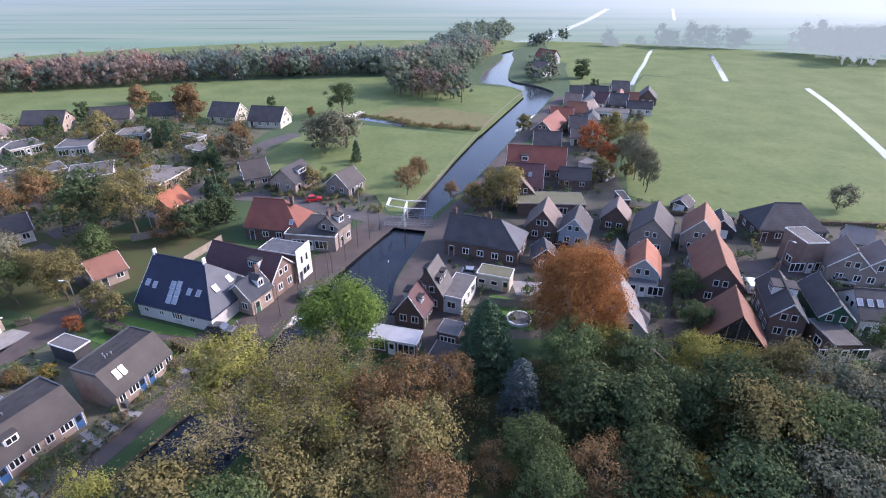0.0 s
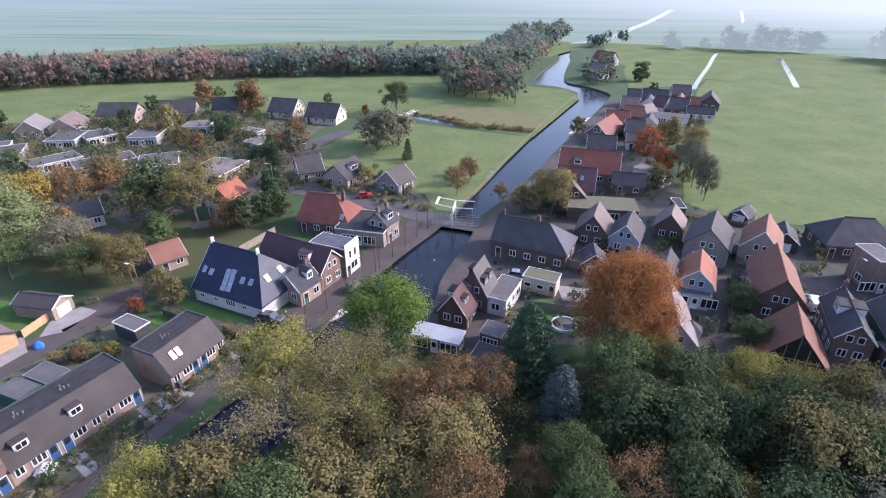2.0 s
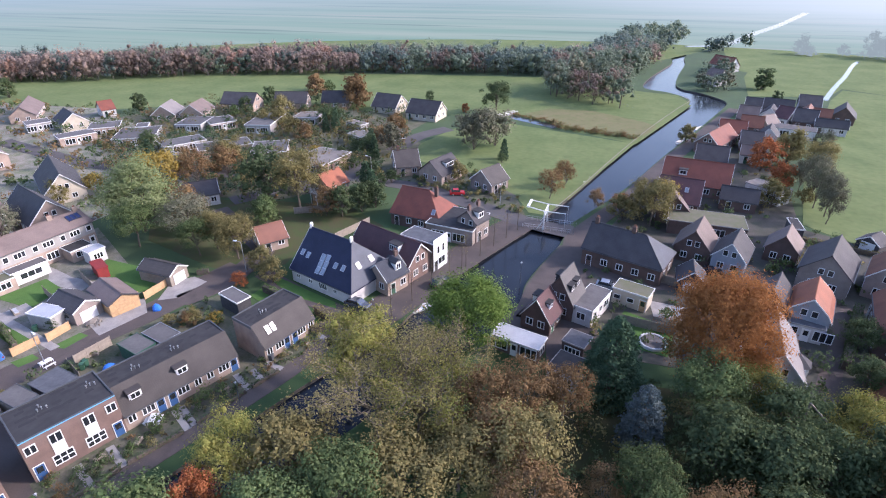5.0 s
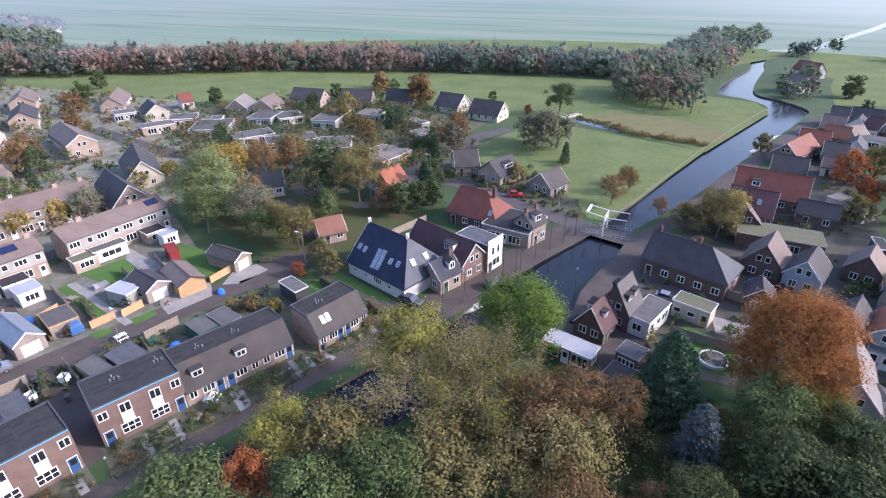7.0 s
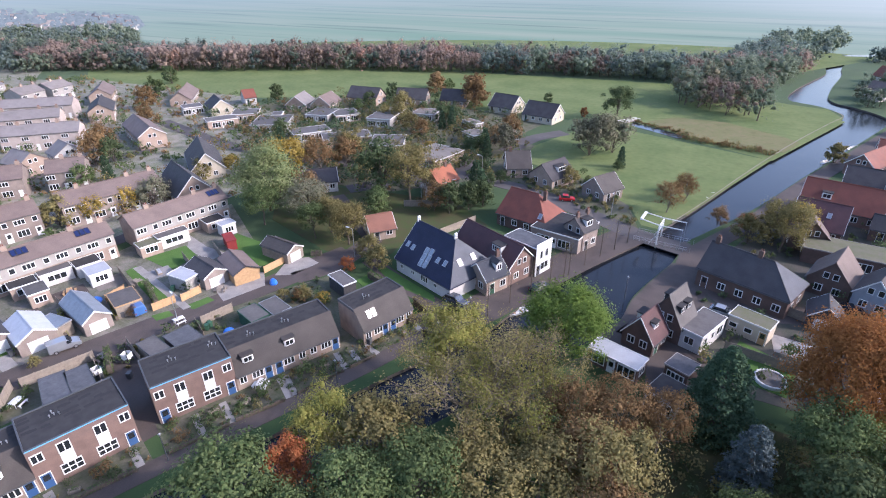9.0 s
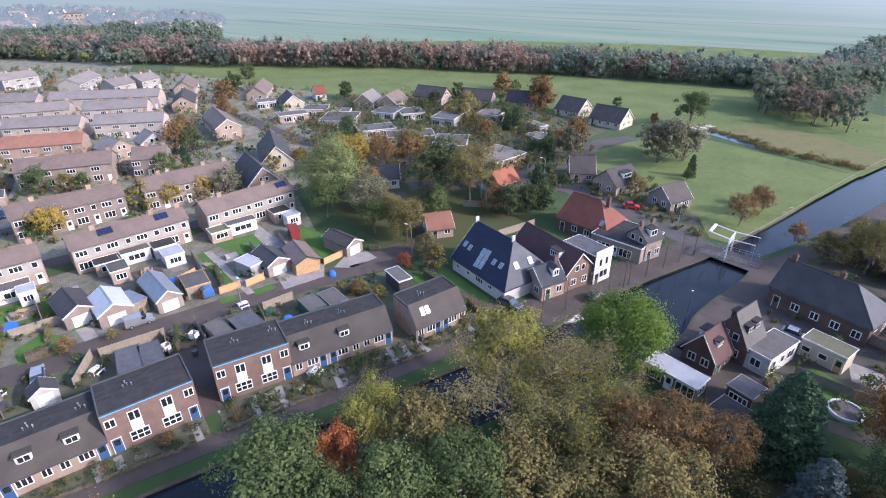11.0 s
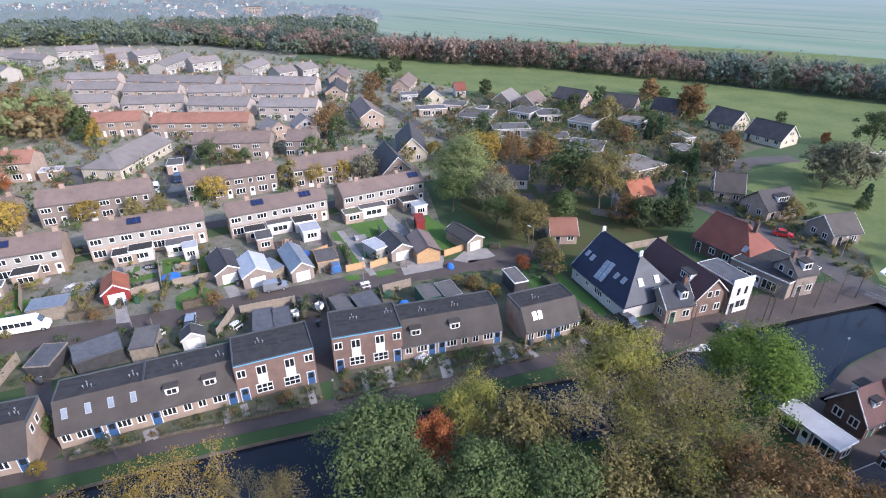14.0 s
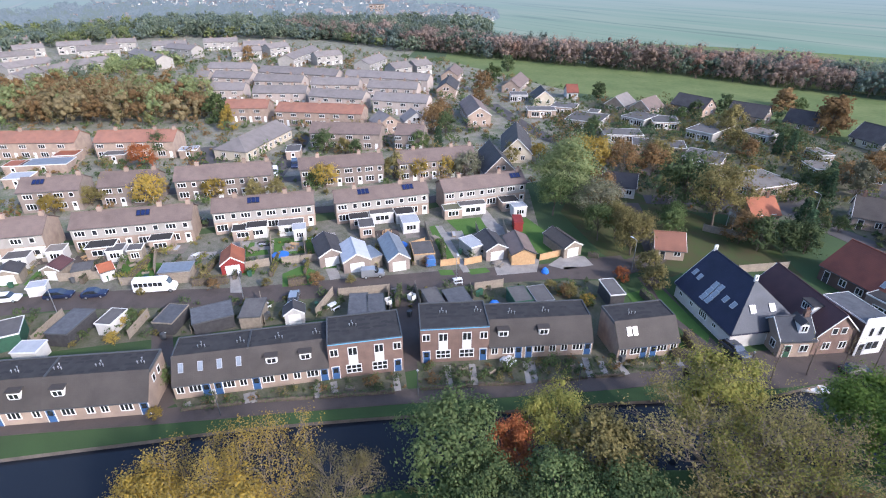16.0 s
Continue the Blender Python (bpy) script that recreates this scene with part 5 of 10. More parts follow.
patch("lawn_11", "grass beside the lane", "lawn", [(-75.9, 39.94), (-74.64, 42.24), (-72.79, 41.8), (-73.84, 39.43)], 0.06, LAWN)
patch("lawn_12", "grass beside the lane", "lawn", [(-73.54, 44.27), (-72.34, 48.23), (-70.53, 48.06), (-71.3, 44.52)], 0.06, LAWN)
patch("lawn_13", "grass between the barn house and the path", "lawn", [(-51.07, 71.08), (-38.37, 66.83), (-37.25, 65.13), (-46.54, 66.56), (-52.93, 70.3)], 0.06, LAWN)
patch("lawn_14", "grass beside the first row", "lawn", [(-45.67, 66.56), (-36.74, 59.89), (-36.77, 58.08), (-41.6, 59.91), (-53.17, 64.48), (-52.58, 68.03)], 0.06, LAWN)
patch("meadow_north", "sunlit green meadow in front of the woods", "field", [(-362.82, 176.29), (-291.44, 204.65), (-193.18, 218.21), (-146.34, 222.43), (-88.49, 223.5), (-104, 256.26), (-158.5, 251.61), (-230.02, 239.71), (-290.45, 221.47), (-356.47, 200.36)], 0.05, MEADOW)
patch("meadow_village", "green meadow beside the canal", "field", [(-52.89, 156.64), (-44.33, 185.41), (-28.76, 187.56), (12.1, 174.5), (2.78, 145.91), (-4.44, 122.58), (-12.14, 128.33), (-20.43, 136.73), (-35.93, 145.13)], 0.05, MEADOW)
patch("meadow_point", "green meadow on the canal point", "field", [(-30.09, 205.61), (-18.71, 212.87), (22.64, 205.24), (35.25, 239.85), (31.82, 253.44), (16.34, 257.52), (-26.35, 274.88), (-46.04, 241.7)], 0.055, MEADOW)
patch("meadow_woods", "long green meadow below the woods", "field", [(-223.83, 194.31), (-180.61, 219.91), (-136.74, 242.45), (-97.83, 261.23), (-51.76, 275.11), (-23.53, 274.85), (-20.94, 241.49), (-31.78, 210.16), (-52.93, 205.78), (-107.31, 210.71), (-146.16, 202.06), (-198.5, 169.3)], 0.045, MEADOW)
patch("meadow_reeds", "rough brown meadow along the reed ditch", "field", [(-27, 203), (-19, 214), (-2, 214.6), (16, 203), (20.2, 198), (15.6, 184.5), (4, 184.5), (-11, 190.5)], 0.075, ROUGH)
patch("quay_east", "brick paved quay beside the canal houses", "quay", [(-11.5, 68), (-8.7, 74.2), (-8.3, 81.4), (-6.7, 88.6), (-3.9, 97.6), (3, 97), (2.6, 90), (1.8, 83), (-1, 77.5), (-5, 73), (-6.5, 68)], 0.06, CLINKER)
patch("field_east", "wide green pasture east of the village", "field", [(91.38, 259.55), (103.72, 284.5), (137.95, 264.66), (166.77, 250.99), (146.3, 191.8), (127.52, 140.48), (107.48, 98.89), (97.07, 105.81), (66.89, 112.01), (52.57, 115.32), (45.7, 122.34), (53.26, 150.69)], 0.05, MEADOW)
patch("field_east_far", "pale pasture beyond the ditch", "field", [(67.6, 307.21), (94.73, 401.52), (176.33, 377.52), (139.82, 273.34), (105.34, 289.37), (92.23, 266.49), (60.67, 259.82)], 0.05, MEADOW)
patch("field_east_side", "pale pasture beyond the ditch", "field", [(142.05, 273.31), (168.47, 347.5), (215.38, 346.96), (230.9, 288.15), (245.73, 245.3), (139.32, 127.61), (123.52, 127.69), (171.17, 252.24)], 0.05, MEADOW)
patch("yard_1", "pale concrete slab yard beside the garages", "yard", [(-76.02, 51.62), (-75.29, 55.38), (-69.97, 58.93), (-66.44, 55.57), (-68.91, 48.49)], 0.055, SLABS)
patch("yard_2", "garage drive of concrete slabs", "yard", [(-92.86, 5.8), (-92.23, 7.39), (-85.29, 6.47), (-86.23, 4.74)], 0.055, SLABS)
patch("yard_3", "garage drive of concrete slabs", "yard", [(-89.57, 22.05), (-88.64, 24.21), (-81.82, 23.13), (-81.94, 21.26)], 0.055, SLABS)
patch("yard_4", "slab yard behind the terrace", "yard", [(-95.41, 62.93), (-87.72, 60.97), (-82.29, 60.94), (-82.39, 57.43), (-90.25, 58.16)], 0.055, SLABS)
patch("yard_5", "slab path across the garden", "path", [(-92.98, 48.31), (-92.28, 49.6), (-72.32, 44.77), (-72.75, 43.57)], 0.07, SLABS)
patch("yard_6", "slab yard with parked clutter", "yard", [(-69.41, 64.7), (-66.68, 67.32), (-63.37, 66.46), (-64.6, 60.68), (-67.45, 58.98)], 0.055, SLABS)
patch("yard_7", "asphalt yard beside the village hall", "yard", [(-178.57, 8.89), (-177.25, 16.2), (-159.6, 17.54), (-160.96, 4.78)], 0.055, ASPHALT)
patch("yard_8", "pale slab terrace beside the garage", "yard", [(12.26, 81.89), (17.74, 81.29), (16.79, 76.69), (12.7, 77.24)], 0.06, SLABS)


band("bank_edging", "pale timber edging along the meadow bank", "edging", [(x - 0.3, y) for x, y in BANK_WEST_FAR[1:9]], 0.22, 0.1, BOARDS_GREY, 0.3)
patch("meadow_gardens", "grass between the gardens and the meadow", "field", [(-12, 128.4), (-20.4, 136.8), (-36, 145.2), (-52.9, 156.7), (-51, 141), (-31, 134.5), (-17, 122)], 0.046, MEADOW, 0.04)
patch("yard_canal", "dark clinker yard round the canal houses", "yard", [(-9.6, 68.5), (-9.4, 66.2), (-3, 64.6), (-2.6, 61.5), (3, 62.5), (4.4, 71), (-0.5, 72.2), (-7.6, 74.2)], 0.068, CLINKER)
patch("meadow_verge", "grass corner beside the drawbridge", "field", [(-12.1, 128.2), (-4.9, 123.4), (-7.6, 115.5), (-8.8, 112.2), (-12.4, 112.4), (-16.9, 121.9)], 0.042, MEADOW, 0.03)
patch("field_north", "pale pasture behind the woods", "field", [(432 * math.cos(radians(a)), 432 * math.sin(radians(a))) for a in range(80, 148, 4)] + [(300 * math.cos(radians(a)), 300 * math.sin(radians(a))) for a in range(144, 84, -6)], 0.035, MEADOW, 0.03)
patch("meadow_bank", "grass strip between the meadow and the canal", "field", [(-11.5, 113), (-7.4, 123), (0.2, 146), (9.5, 174.5), (12.2, 180.5), (12.3, 179), (4.5, 153.9), (-1.7, 132.9), (-6.8, 117), (-8.2, 113.2)], 0.06, MEADOW, 0.04)



# ---- the drawbridge ----
def drawbridge(x, y, turn, span=9.0, width=4.6):
    """A white Dutch drawbridge: deck over the water along local x, a portal and balance beams at its west end."""
    ob = thing("drawbridge", "white wooden drawbridge with a raised balance frame over the canal", "bridge", pose(x, y, 0, 0, 0, turn))
    h, w, px = 4.1, width / 2, -0.6
    part("deck", solid("deck", ASPHALT, worn(-span / 2 - 1.2, -w, -.28, span / 2 + 1.2, w, .1)), ob)
    for sy in (-1, 1):
        part("portal_post", solid("portal_post", WHITE, worn(px - .12, sy * (w + .1) - .12, -1.6, px + .12, sy * (w + .1) + .12, h)), ob)
        part("balance_beam", solid("balance_beam", WHITE, tube([(px - 3.6, sy * (w - .2), h + .75), (px, sy * (w - .05), h + .25), (px + 4.4, sy * (w - .1), h + .3)], [.1, .11, .08], 4)), ob)
        part("lifting_chain", solid("lifting_chain", STEEL, tube([(px + 4.3, sy * (w - .1), h + .3), (px + 4.4, sy * (w - .05), .15)], [.04, .04], 4)), ob)
        part("strut", solid("strut", WHITE, tube([(px - 1.4, sy * (w + .1), .1), (px - .1, sy * (w + .1), h * .55)], [.1, .1], 4)), ob)
        rail = [block(-span / 2 - 1, sy * w - .025, z, span / 2 + 1, sy * w + .025, z + .05) for z in (.5, .95)]
        rail += [block(-span / 2 - 1 + i * 1.2, sy * w - .03, 0, -span / 2 - .94 + i * 1.2, sy * w + .03, 1.02) for i in range(10)]
        part("railing", solid("railing", STEEL, *rail), ob)
    part("crossbeam", solid("crossbeam", WHITE, worn(px - .12, -w - .3, h - .05, px + .12, w + .3, h + .2), block(px - .1, -w, h - 1.0, px + .1, w, h - .8)), ob)
    part("counterweight", solid("counterweight", WHITE, worn(px - 3.9, -w + .1, h + .6, px - 3.4, w - .1, h + .95)), ob)
    part("abutment", solid("abutment", QUAY, worn(span / 2 - .3, -w - .6, -1.6, span / 2 + 1.2, w + .6, -.05)), ob)
    part("abutment", solid("abutment", QUAY, worn(-span / 2 - 1.2, -w - .6, -1.6, -span / 2 + .3, w + .6, -.05)), ob)
    return ob


drawbridge(-7.4, 106.3, -4, 8.2, 4.2)


# ---- rows of homes along the near canal ----
row_block(-40.82, 50.1, 71.45, [('w', 9.4)], "low brick home pair under a long brown tiled slope")
row_block(-53.79, 25.48, 66.09, [('f', 9.66), ('s', 15.1)], "brick row, partly two storeys, partly a long tiled slope with dormers")
row_block(-62.63, -5.79, 72.5, [('w', 9.54), ('s', 10.34), ('f', 10.04)], "long brick row with dormers in a tiled slope, two-storey end")
row_block(-70.66, -31.7, 68, [('s', 12.5), ('s', 12.5)], "brick row under a long tiled slope with white dormers", dormers=(3.5, 9.5, 14.5))


# ---- terraced rows of the estate ----
terrace(-122.24, -29.39, 74.66, 13.58, 8.19, 5.0, 7.2, band_m=BAND)
terrace(-116.54, -7.82, 73.95, 22.1, 7.15, 5.0, 6.95, band_m=BAND, solar=(2.0,))
terrace(-111.55, 16.7, 74.77, 20.51, 6.39, 5.0, 6.75, band_m=BAND, solar=(-2.0,))
terrace(-104.75, 40.73, 77.85, 20.6, 6.34, 5.0, 6.65, band_m=BAND, solar=(-4.0, 6.0))
terrace(-99.41, 63.87, 78.97, 19.98, 6.65, 5.0, 6.75, band_m=BAND, solar=(8.0,))
terrace(-145.79, -23.82, 71.47, 12.76, 8.05, 5.0, 7.1, solar=(-2.5,), wall=BRICK_GREY)
terrace(-140.97, -7.99, 70.44, 12.4, 8, 5.0, 7.2, wall=BRICK_GREY)
terrace(-135.63, 12.29, 73.49, 21.93, 8.06, 5.0, 7.15, wall=BRICK_GREY)
terrace(-128.92, 39.88, 75.31, 20.96, 7.11, 5.0, 6.9, wall=BRICK_GREY)
terrace(-122.23, 63.55, 75.18, 20.63, 7.95, 5.0, 7.05, wall=BRICK_GREY)
terrace(-194.75, -34.88, 63.37, 32.68, 8.51, 5.0, 7.25, roof=T_SALMON, label="two-storey brick terrace under orange roof tiles", far=True)
terrace(-179.61, -5.14, 64.37, 22.49, 8.67, 5.0, 7.3, roof=T_SALMON, label="two-storey brick terrace under orange roof tiles", far=True)
terrace(-206.49, 31.19, 61.16, 15.83, 8.5, 5.0, 7.2, roof=T_SALMON, label="two-storey brick terrace under orange roof tiles", far=True)
terrace(-187.01, 52.69, 53.13, 31.03, 8.5, 5.0, 7.2, roof=T_SALMON, label="two-storey brick terrace under orange roof tiles", far=True)
terrace(-157.87, 51.87, 55.92, 21.7, 8.5, 5.0, 7.2, wall=BRICK_GREY, far=True)
terrace(-146.83, 68.53, 52.12, 8.29, 8.5, 5.0, 7.2, wall=BRICK_GREY, far=True)
terrace(-244.64, 27.82, 61.09, 20.03, 8.5, 5.0, 7.2, roof=T_HAZED, wall=BRICK_HAZED, label="grey-roofed two-storey terrace of the estate", far=True)
terrace(-226.71, 48.03, 61.11, 21.36, 8.5, 5.0, 7.2, roof=T_HAZED, wall=BRICK_HAZED, label="grey-roofed two-storey terrace of the estate", far=True)
terrace(-207.28, 66.01, 47.24, 22.44, 8.5, 5.0, 7.2, roof=T_HAZED, wall=BRICK_HAZED, label="grey-roofed two-storey terrace of the estate", far=True)
terrace(-188.65, 84.67, 47.3, 21.13, 8.5, 5.0, 7.2, roof=T_HAZED, wall=BRICK_HAZED, label="grey-roofed two-storey terrace of the estate", far=True)
terrace(-262.68, 9.34, 57.07, 18.34, 8.5, 5.0, 7.2, roof=T_HAZED, wall=BRICK_HAZED, label="grey-roofed two-storey terrace of the estate", far=True)
terrace(-278.62, 24.97, 61.04, 5.78, 8.5, 5.0, 7.2, roof=T_HAZED, wall=BRICK_HAZED, label="grey-roofed two-storey terrace of the estate", far=True)
terrace(-270.16, 37.19, 51.67, 18.26, 8.5, 5.0, 7.2, roof=T_HAZED, wall=BRICK_HAZED, label="grey-roofed two-storey terrace of the estate", far=True)
terrace(-251.09, 53.8, 53.74, 21.9, 8.5, 5.0, 7.2, roof=T_HAZED, wall=BRICK_HAZED, label="grey-roofed two-storey terrace of the estate", far=True)
terrace(-231.92, 73.06, 57.41, 20.62, 8.5, 5.0, 7.2, roof=T_HAZED, wall=BRICK_HAZED, label="grey-roofed two-storey terrace of the estate", far=True)
terrace(-212.78, 91.87, 50.92, 21.07, 8.5, 5.0, 7.2, roof=T_HAZED, wall=BRICK_HAZED, label="grey-roofed two-storey terrace of the estate", far=True)
terrace(-265.45, 66.56, 45.11, 40.73, 8.5, 5.0, 7.2, roof=T_HAZED, wall=BRICK_HAZED, label="grey-roofed two-storey terrace of the estate", far=True)
terrace(-234.55, 98.73, 44.12, 40.36, 8.5, 5.0, 7.2, roof=T_HAZED, wall=BRICK_HAZED, label="grey-roofed two-storey terrace of the estate", far=True)
terrace(-297.15, 40.32, 56.39, 22.07, 8.5, 5.0, 7.2, roof=T_HAZED, wall=BRICK_HAZED, label="grey-roofed two-storey terrace of the estate", far=True)


# ---- farther houses of the estate ----
terrace(-326.15, 82.27, 143.12, 40.02, 9, 5.0, 7.2, roof=T_GREY, wall=BAND, label="pale rendered two-storey terrace at the far end of the estate", far=True)
terrace(-356.35, 58.27, 78.45, 16.84, 9, 5.0, 7.2, roof=T_GREY, wall=BAND, label="pale rendered two-storey terrace at the far end of the estate", far=True)
terrace(-386.6, 25.66, 34.45, 24.27, 9, 5.0, 7.2, roof=T_GREY, wall=BAND, label="pale rendered two-storey terrace at the far end of the estate", far=True)
terrace(-406.27, -20.54, 88.98, 22.28, 9, 5.0, 7.2, roof=T_GREY, wall=BAND, label="pale rendered two-storey terrace at the far end of the estate", far=True)
terrace(-400.54, -60.68, 96.16, 15.89, 9, 5.0, 7.2, roof=T_GREY, wall=BAND, label="pale rendered two-storey terrace at the far end of the estate", far=True)
terrace(-333.55, -37.54, 128.52, 14.76, 9, 5.0, 7.2, roof=T_GREY, wall=BAND, label="pale rendered two-storey terrace at the far end of the estate", far=True)
terrace(-347.83, -25.51, 124.81, 25.65, 9, 5.0, 7.2, roof=T_GREY, wall=BAND, label="pale rendered two-storey terrace at the far end of the estate", far=True)
terrace(-314.13, 94.58, 96.68, 15.59, 9, 5.0, 7.2, roof=T_GREY, wall=BAND, label="pale rendered two-storey terrace at the far end of the estate", far=True)
terrace(-281.14, 108.57, 133.75, 22.93, 9, 5.0, 7.2, roof=T_GREY, wall=BAND, label="pale rendered two-storey terrace at the far end of the estate", far=True)
terrace(-363.99, 77.39, 110.98, 14.44, 9, 5.0, 7.2, roof=T_GREY, wall=BAND, label="pale rendered two-storey terrace at the far end of the estate", far=True)
terrace(-358.41, -52.41, 128.87, 24.28, 9, 5.0, 7.2, roof=T_GREY, wall=BAND, label="pale rendered two-storey terrace at the far end of the estate", far=True)
terrace(-257.4, 113.89, 102.83, 10.63, 9, 5.0, 7.2, roof=T_GREY, wall=BAND, label="pale rendered two-storey terrace at the far end of the estate", far=True)
terrace(-258.91, 126.15, 105.83, 10.54, 9, 5.0, 7.2, roof=T_GREY, wall=BAND, label="pale rendered two-storey terrace at the far end of the estate", far=True)
terrace(-361.53, 5.73, 18.52, 40.22, 9, 5.0, 7.2, roof=T_GREY, wall=BAND, label="pale rendered two-storey terrace at the far end of the estate", far=True)
terrace(-321.7, -49.12, 158.39, 18.47, 9, 5.0, 7.2, roof=T_GREY, wall=BAND, label="pale rendered two-storey terrace at the far end of the estate", far=True)
terrace(-434.16, -59.59, 103.2, 16.07, 9, 5.0, 7.2, roof=T_GREY, wall=BAND, label="pale rendered two-storey terrace at the far end of the estate", far=True)
terrace(-438.14, -35, 88.7, 18.8, 9, 5.0, 7.2, roof=T_GREY, wall=BAND, label="pale rendered two-storey terrace at the far end of the estate", far=True)
terrace(-438.41, -7.55, 82.66, 16.84, 9, 5.0, 7.2, roof=T_GREY, wall=BAND, label="pale rendered two-storey terrace at the far end of the estate", far=True)
terrace(-409.2, 19.77, 77.72, 20.26, 9, 5.0, 7.2, roof=T_GREY, wall=BAND, label="pale rendered two-storey terrace at the far end of the estate", far=True)
terrace(-409.23, 51.08, 77.99, 21.48, 9, 5.0, 7.2, roof=T_GREY, wall=BAND, label="pale rendered two-storey terrace at the far end of the estate", far=True)
terrace(-478.84, -70, 109.4, 12.87, 9, 5.0, 7.2, roof=T_GREY, wall=BAND, label="pale rendered two-storey terrace at the far end of the estate", far=True)
terrace(-382.26, 67.98, 85.52, 14.07, 9, 5.0, 7.2, roof=T_GREY, wall=BAND, label="pale rendered two-storey terrace at the far end of the estate", far=True)
terrace(-434.38, -81.59, 99.62, 16.35, 9, 5.0, 7.2, roof=T_GREY, wall=BAND, label="pale rendered two-storey terrace at the far end of the estate", far=True)


# ---- detached houses ----
plain_house(-169.63, 25.72, 135.5, 25.22, 10.74, 2.9, 5.45, T_GREY, CREAM, "low village hall under a broad grey tiled roof", hips=((5, 0), (0, 0)), verge=WHITE)
plain_house(-166.35, 103.27, -22.03, 21.04, 8, 4.05, 6.69, T_BROWN, BRICK_TAN, "brick house with its gable towards the street", verge=WHITE)
plain_house(-126.47, 93.36, 146.1, 18.41, 8.5, 2.82, 7.04, T_DARK, CREAM, "cream gabled house under steep dark tiles", verge=WHITE)
plain_house(-114.53, 77.74, 159.71, 14.5, 8.5, 2.82, 7.04, T_DARK, BRICK_TAN, "tan brick gabled house under steep dark tiles", verge=WHITE)
plain_house(-235.15, 132.61, 141.98, 18.18, 8, 3.96, 6.6, T_BROWN, BRICK_TAN, "brick house at the edge of the estate")
plain_house(-208.18, 115.33, 145.26, 16.93, 8, 3.96, 6.6, T_DARK, BRICK_TAN, "brick gabled house at the edge of the estate")
plain_house(-204.12, 148.23, 132.56, 20.6, 8, 2.64, 5.72, T_BROWN, BRICK_TAN, "low brick house with a brown roof by the meadow")
plain_house(-176.09, 141.51, 151.43, 11.27, 8, 2.64, 5.72, T_DARK, CREAM, "cream gabled bungalow by the meadow", verge=WHITE)
plain_house(-178.35, 158.75, 61.1, 4.54, 7, 2.64, 5.28, T_RED, RENDERED, "white bungalow under a bright red roof")
plain_house(-151.95, 160.77, 111.73, 10.56, 8, 2.64, 5.72, T_GREY, BRICK_TAN, "brick bungalow under grey tiles by the meadow", verge=WHITE)
plain_house(-142.68, 165.23, 105.67, 11.05, 8, 2.64, 5.72, T_BROWN, BRICK_TAN, "brick bungalow under brown tiles by the meadow", verge=WHITE)
plain_house(-167.55, 68.36, -178.16, 8.13, 8, 3.52, 6.16, T_GREY, BRICK_TAN, "gabled brick house among the terraces")
plain_house(-166.03, 78.5, 169.21, 6.76, 8, 3.52, 6.16, T_GREY, RENDERED, "white gabled house among the terraces")
plain_house(-134.72, 181.27, 6.4, 13.26, 8.84, 2.8, 6.3, T_DARK, BRICK_TAN, "dark-roofed brick house along the meadow")
plain_house(-116.5, 188.27, 15.42, 12.3, 8.32, 2.8, 6.15, T_DARK, BRICK_TAN, "dark-roofed brick house along the meadow")
plain_house(-100.85, 195.39, 14.54, 10.38, 9, 2.46, 5.98, T_DARK, BRICK_TAN, "dark-roofed brick house along the meadow")
plain_house(-77.85, 194.06, -10.31, 10.38, 9.5, 2.46, 6.34, T_DARK, CREAM, "dark-roofed house with a cream gable along the meadow", verge=WHITE)
plain_house(-61.03, 187.88, -8.55, 11.89, 9.5, 2.46, 6.34, T_DARK, CREAM, "dark-roofed house with a cream gable along the meadow", verge=WHITE)
balcony(plain_house(-59.29, 107.24, 71.35, 6.15, 6.4, 4.31, 7.04, T_ORANGE, BRICK_TAN, "tall brick house under bright orange tiles with a white balcony").chim(1.5, h=1.2))
plain_house(-48.78, 131.17, 29.96, 6.21, 8.5, 2.64, 5.98, T_GREYBROWN, BRICK_TAN, "brick house under a grey-brown roof by the crossing", verge=WHITE).chim(-2.0)
plain_house(-38.03, 128.37, 68.45, 8.76, 7.55, 2.6, 5.75, T_DARK, BRICK_TAN, "house with white dormers in a dark roof").dorm(-1, 0.5, 0.3, 3.0, 1.2)
plain_house(-24.18, 124.98, 61.51, 6.5, 6.84, 2.6, 5.5, T_GREYBROWN, BRICK_GREY, "brick house under grey-brown tiles beside the meadow", verge=WHITE)
plain_house(-88.6, 97.44, 43.05, 7.85, 7.35, 2.7, 4.95, T_DARK, RENDERED, "white-walled house under a low dark roof", verge=WHITE)
plain_house(-60.39, 82.41, 51.44, 5.24, 6, 2.11, 4.4, T_RUST, BRICK_TAN, "small brick barn under rust-orange tiles", verge=WHITE, name='barn', category='barn')


# ---- houses on the quay ----
barn = House(-40.13, 74.27, -19, 14.44, 11.31, 2.6, 8.2, T_BLUE, RENDERED, "great white-walled barn house under glossy blue tiles with roof lights", hips=((0, 0), (4.6, 0)), verge=WHITE, name='barn_house', category='house')
barn.sky(-1, -6.25, 0.4, 0.8, 1.1)
barn.sky(-1, -4.77, 0.38, 0.8, 1.1)
barn.sky(-1, 1.93, 0.38, 0.8, 1.1)
barn.sky(-1, 3.67, 0.39, 0.8, 1.1)
barn.sky(-1, -1.41, 0.45, 0.95, 1.25)
barn.sky(-1, -0.32, 0.47, 0.95, 1.25)
barn.sky(-1, -1.27, 0.3, 0.95, 1.25)
barn.sky(-1, -0.14, 0.32, 0.95, 1.25)
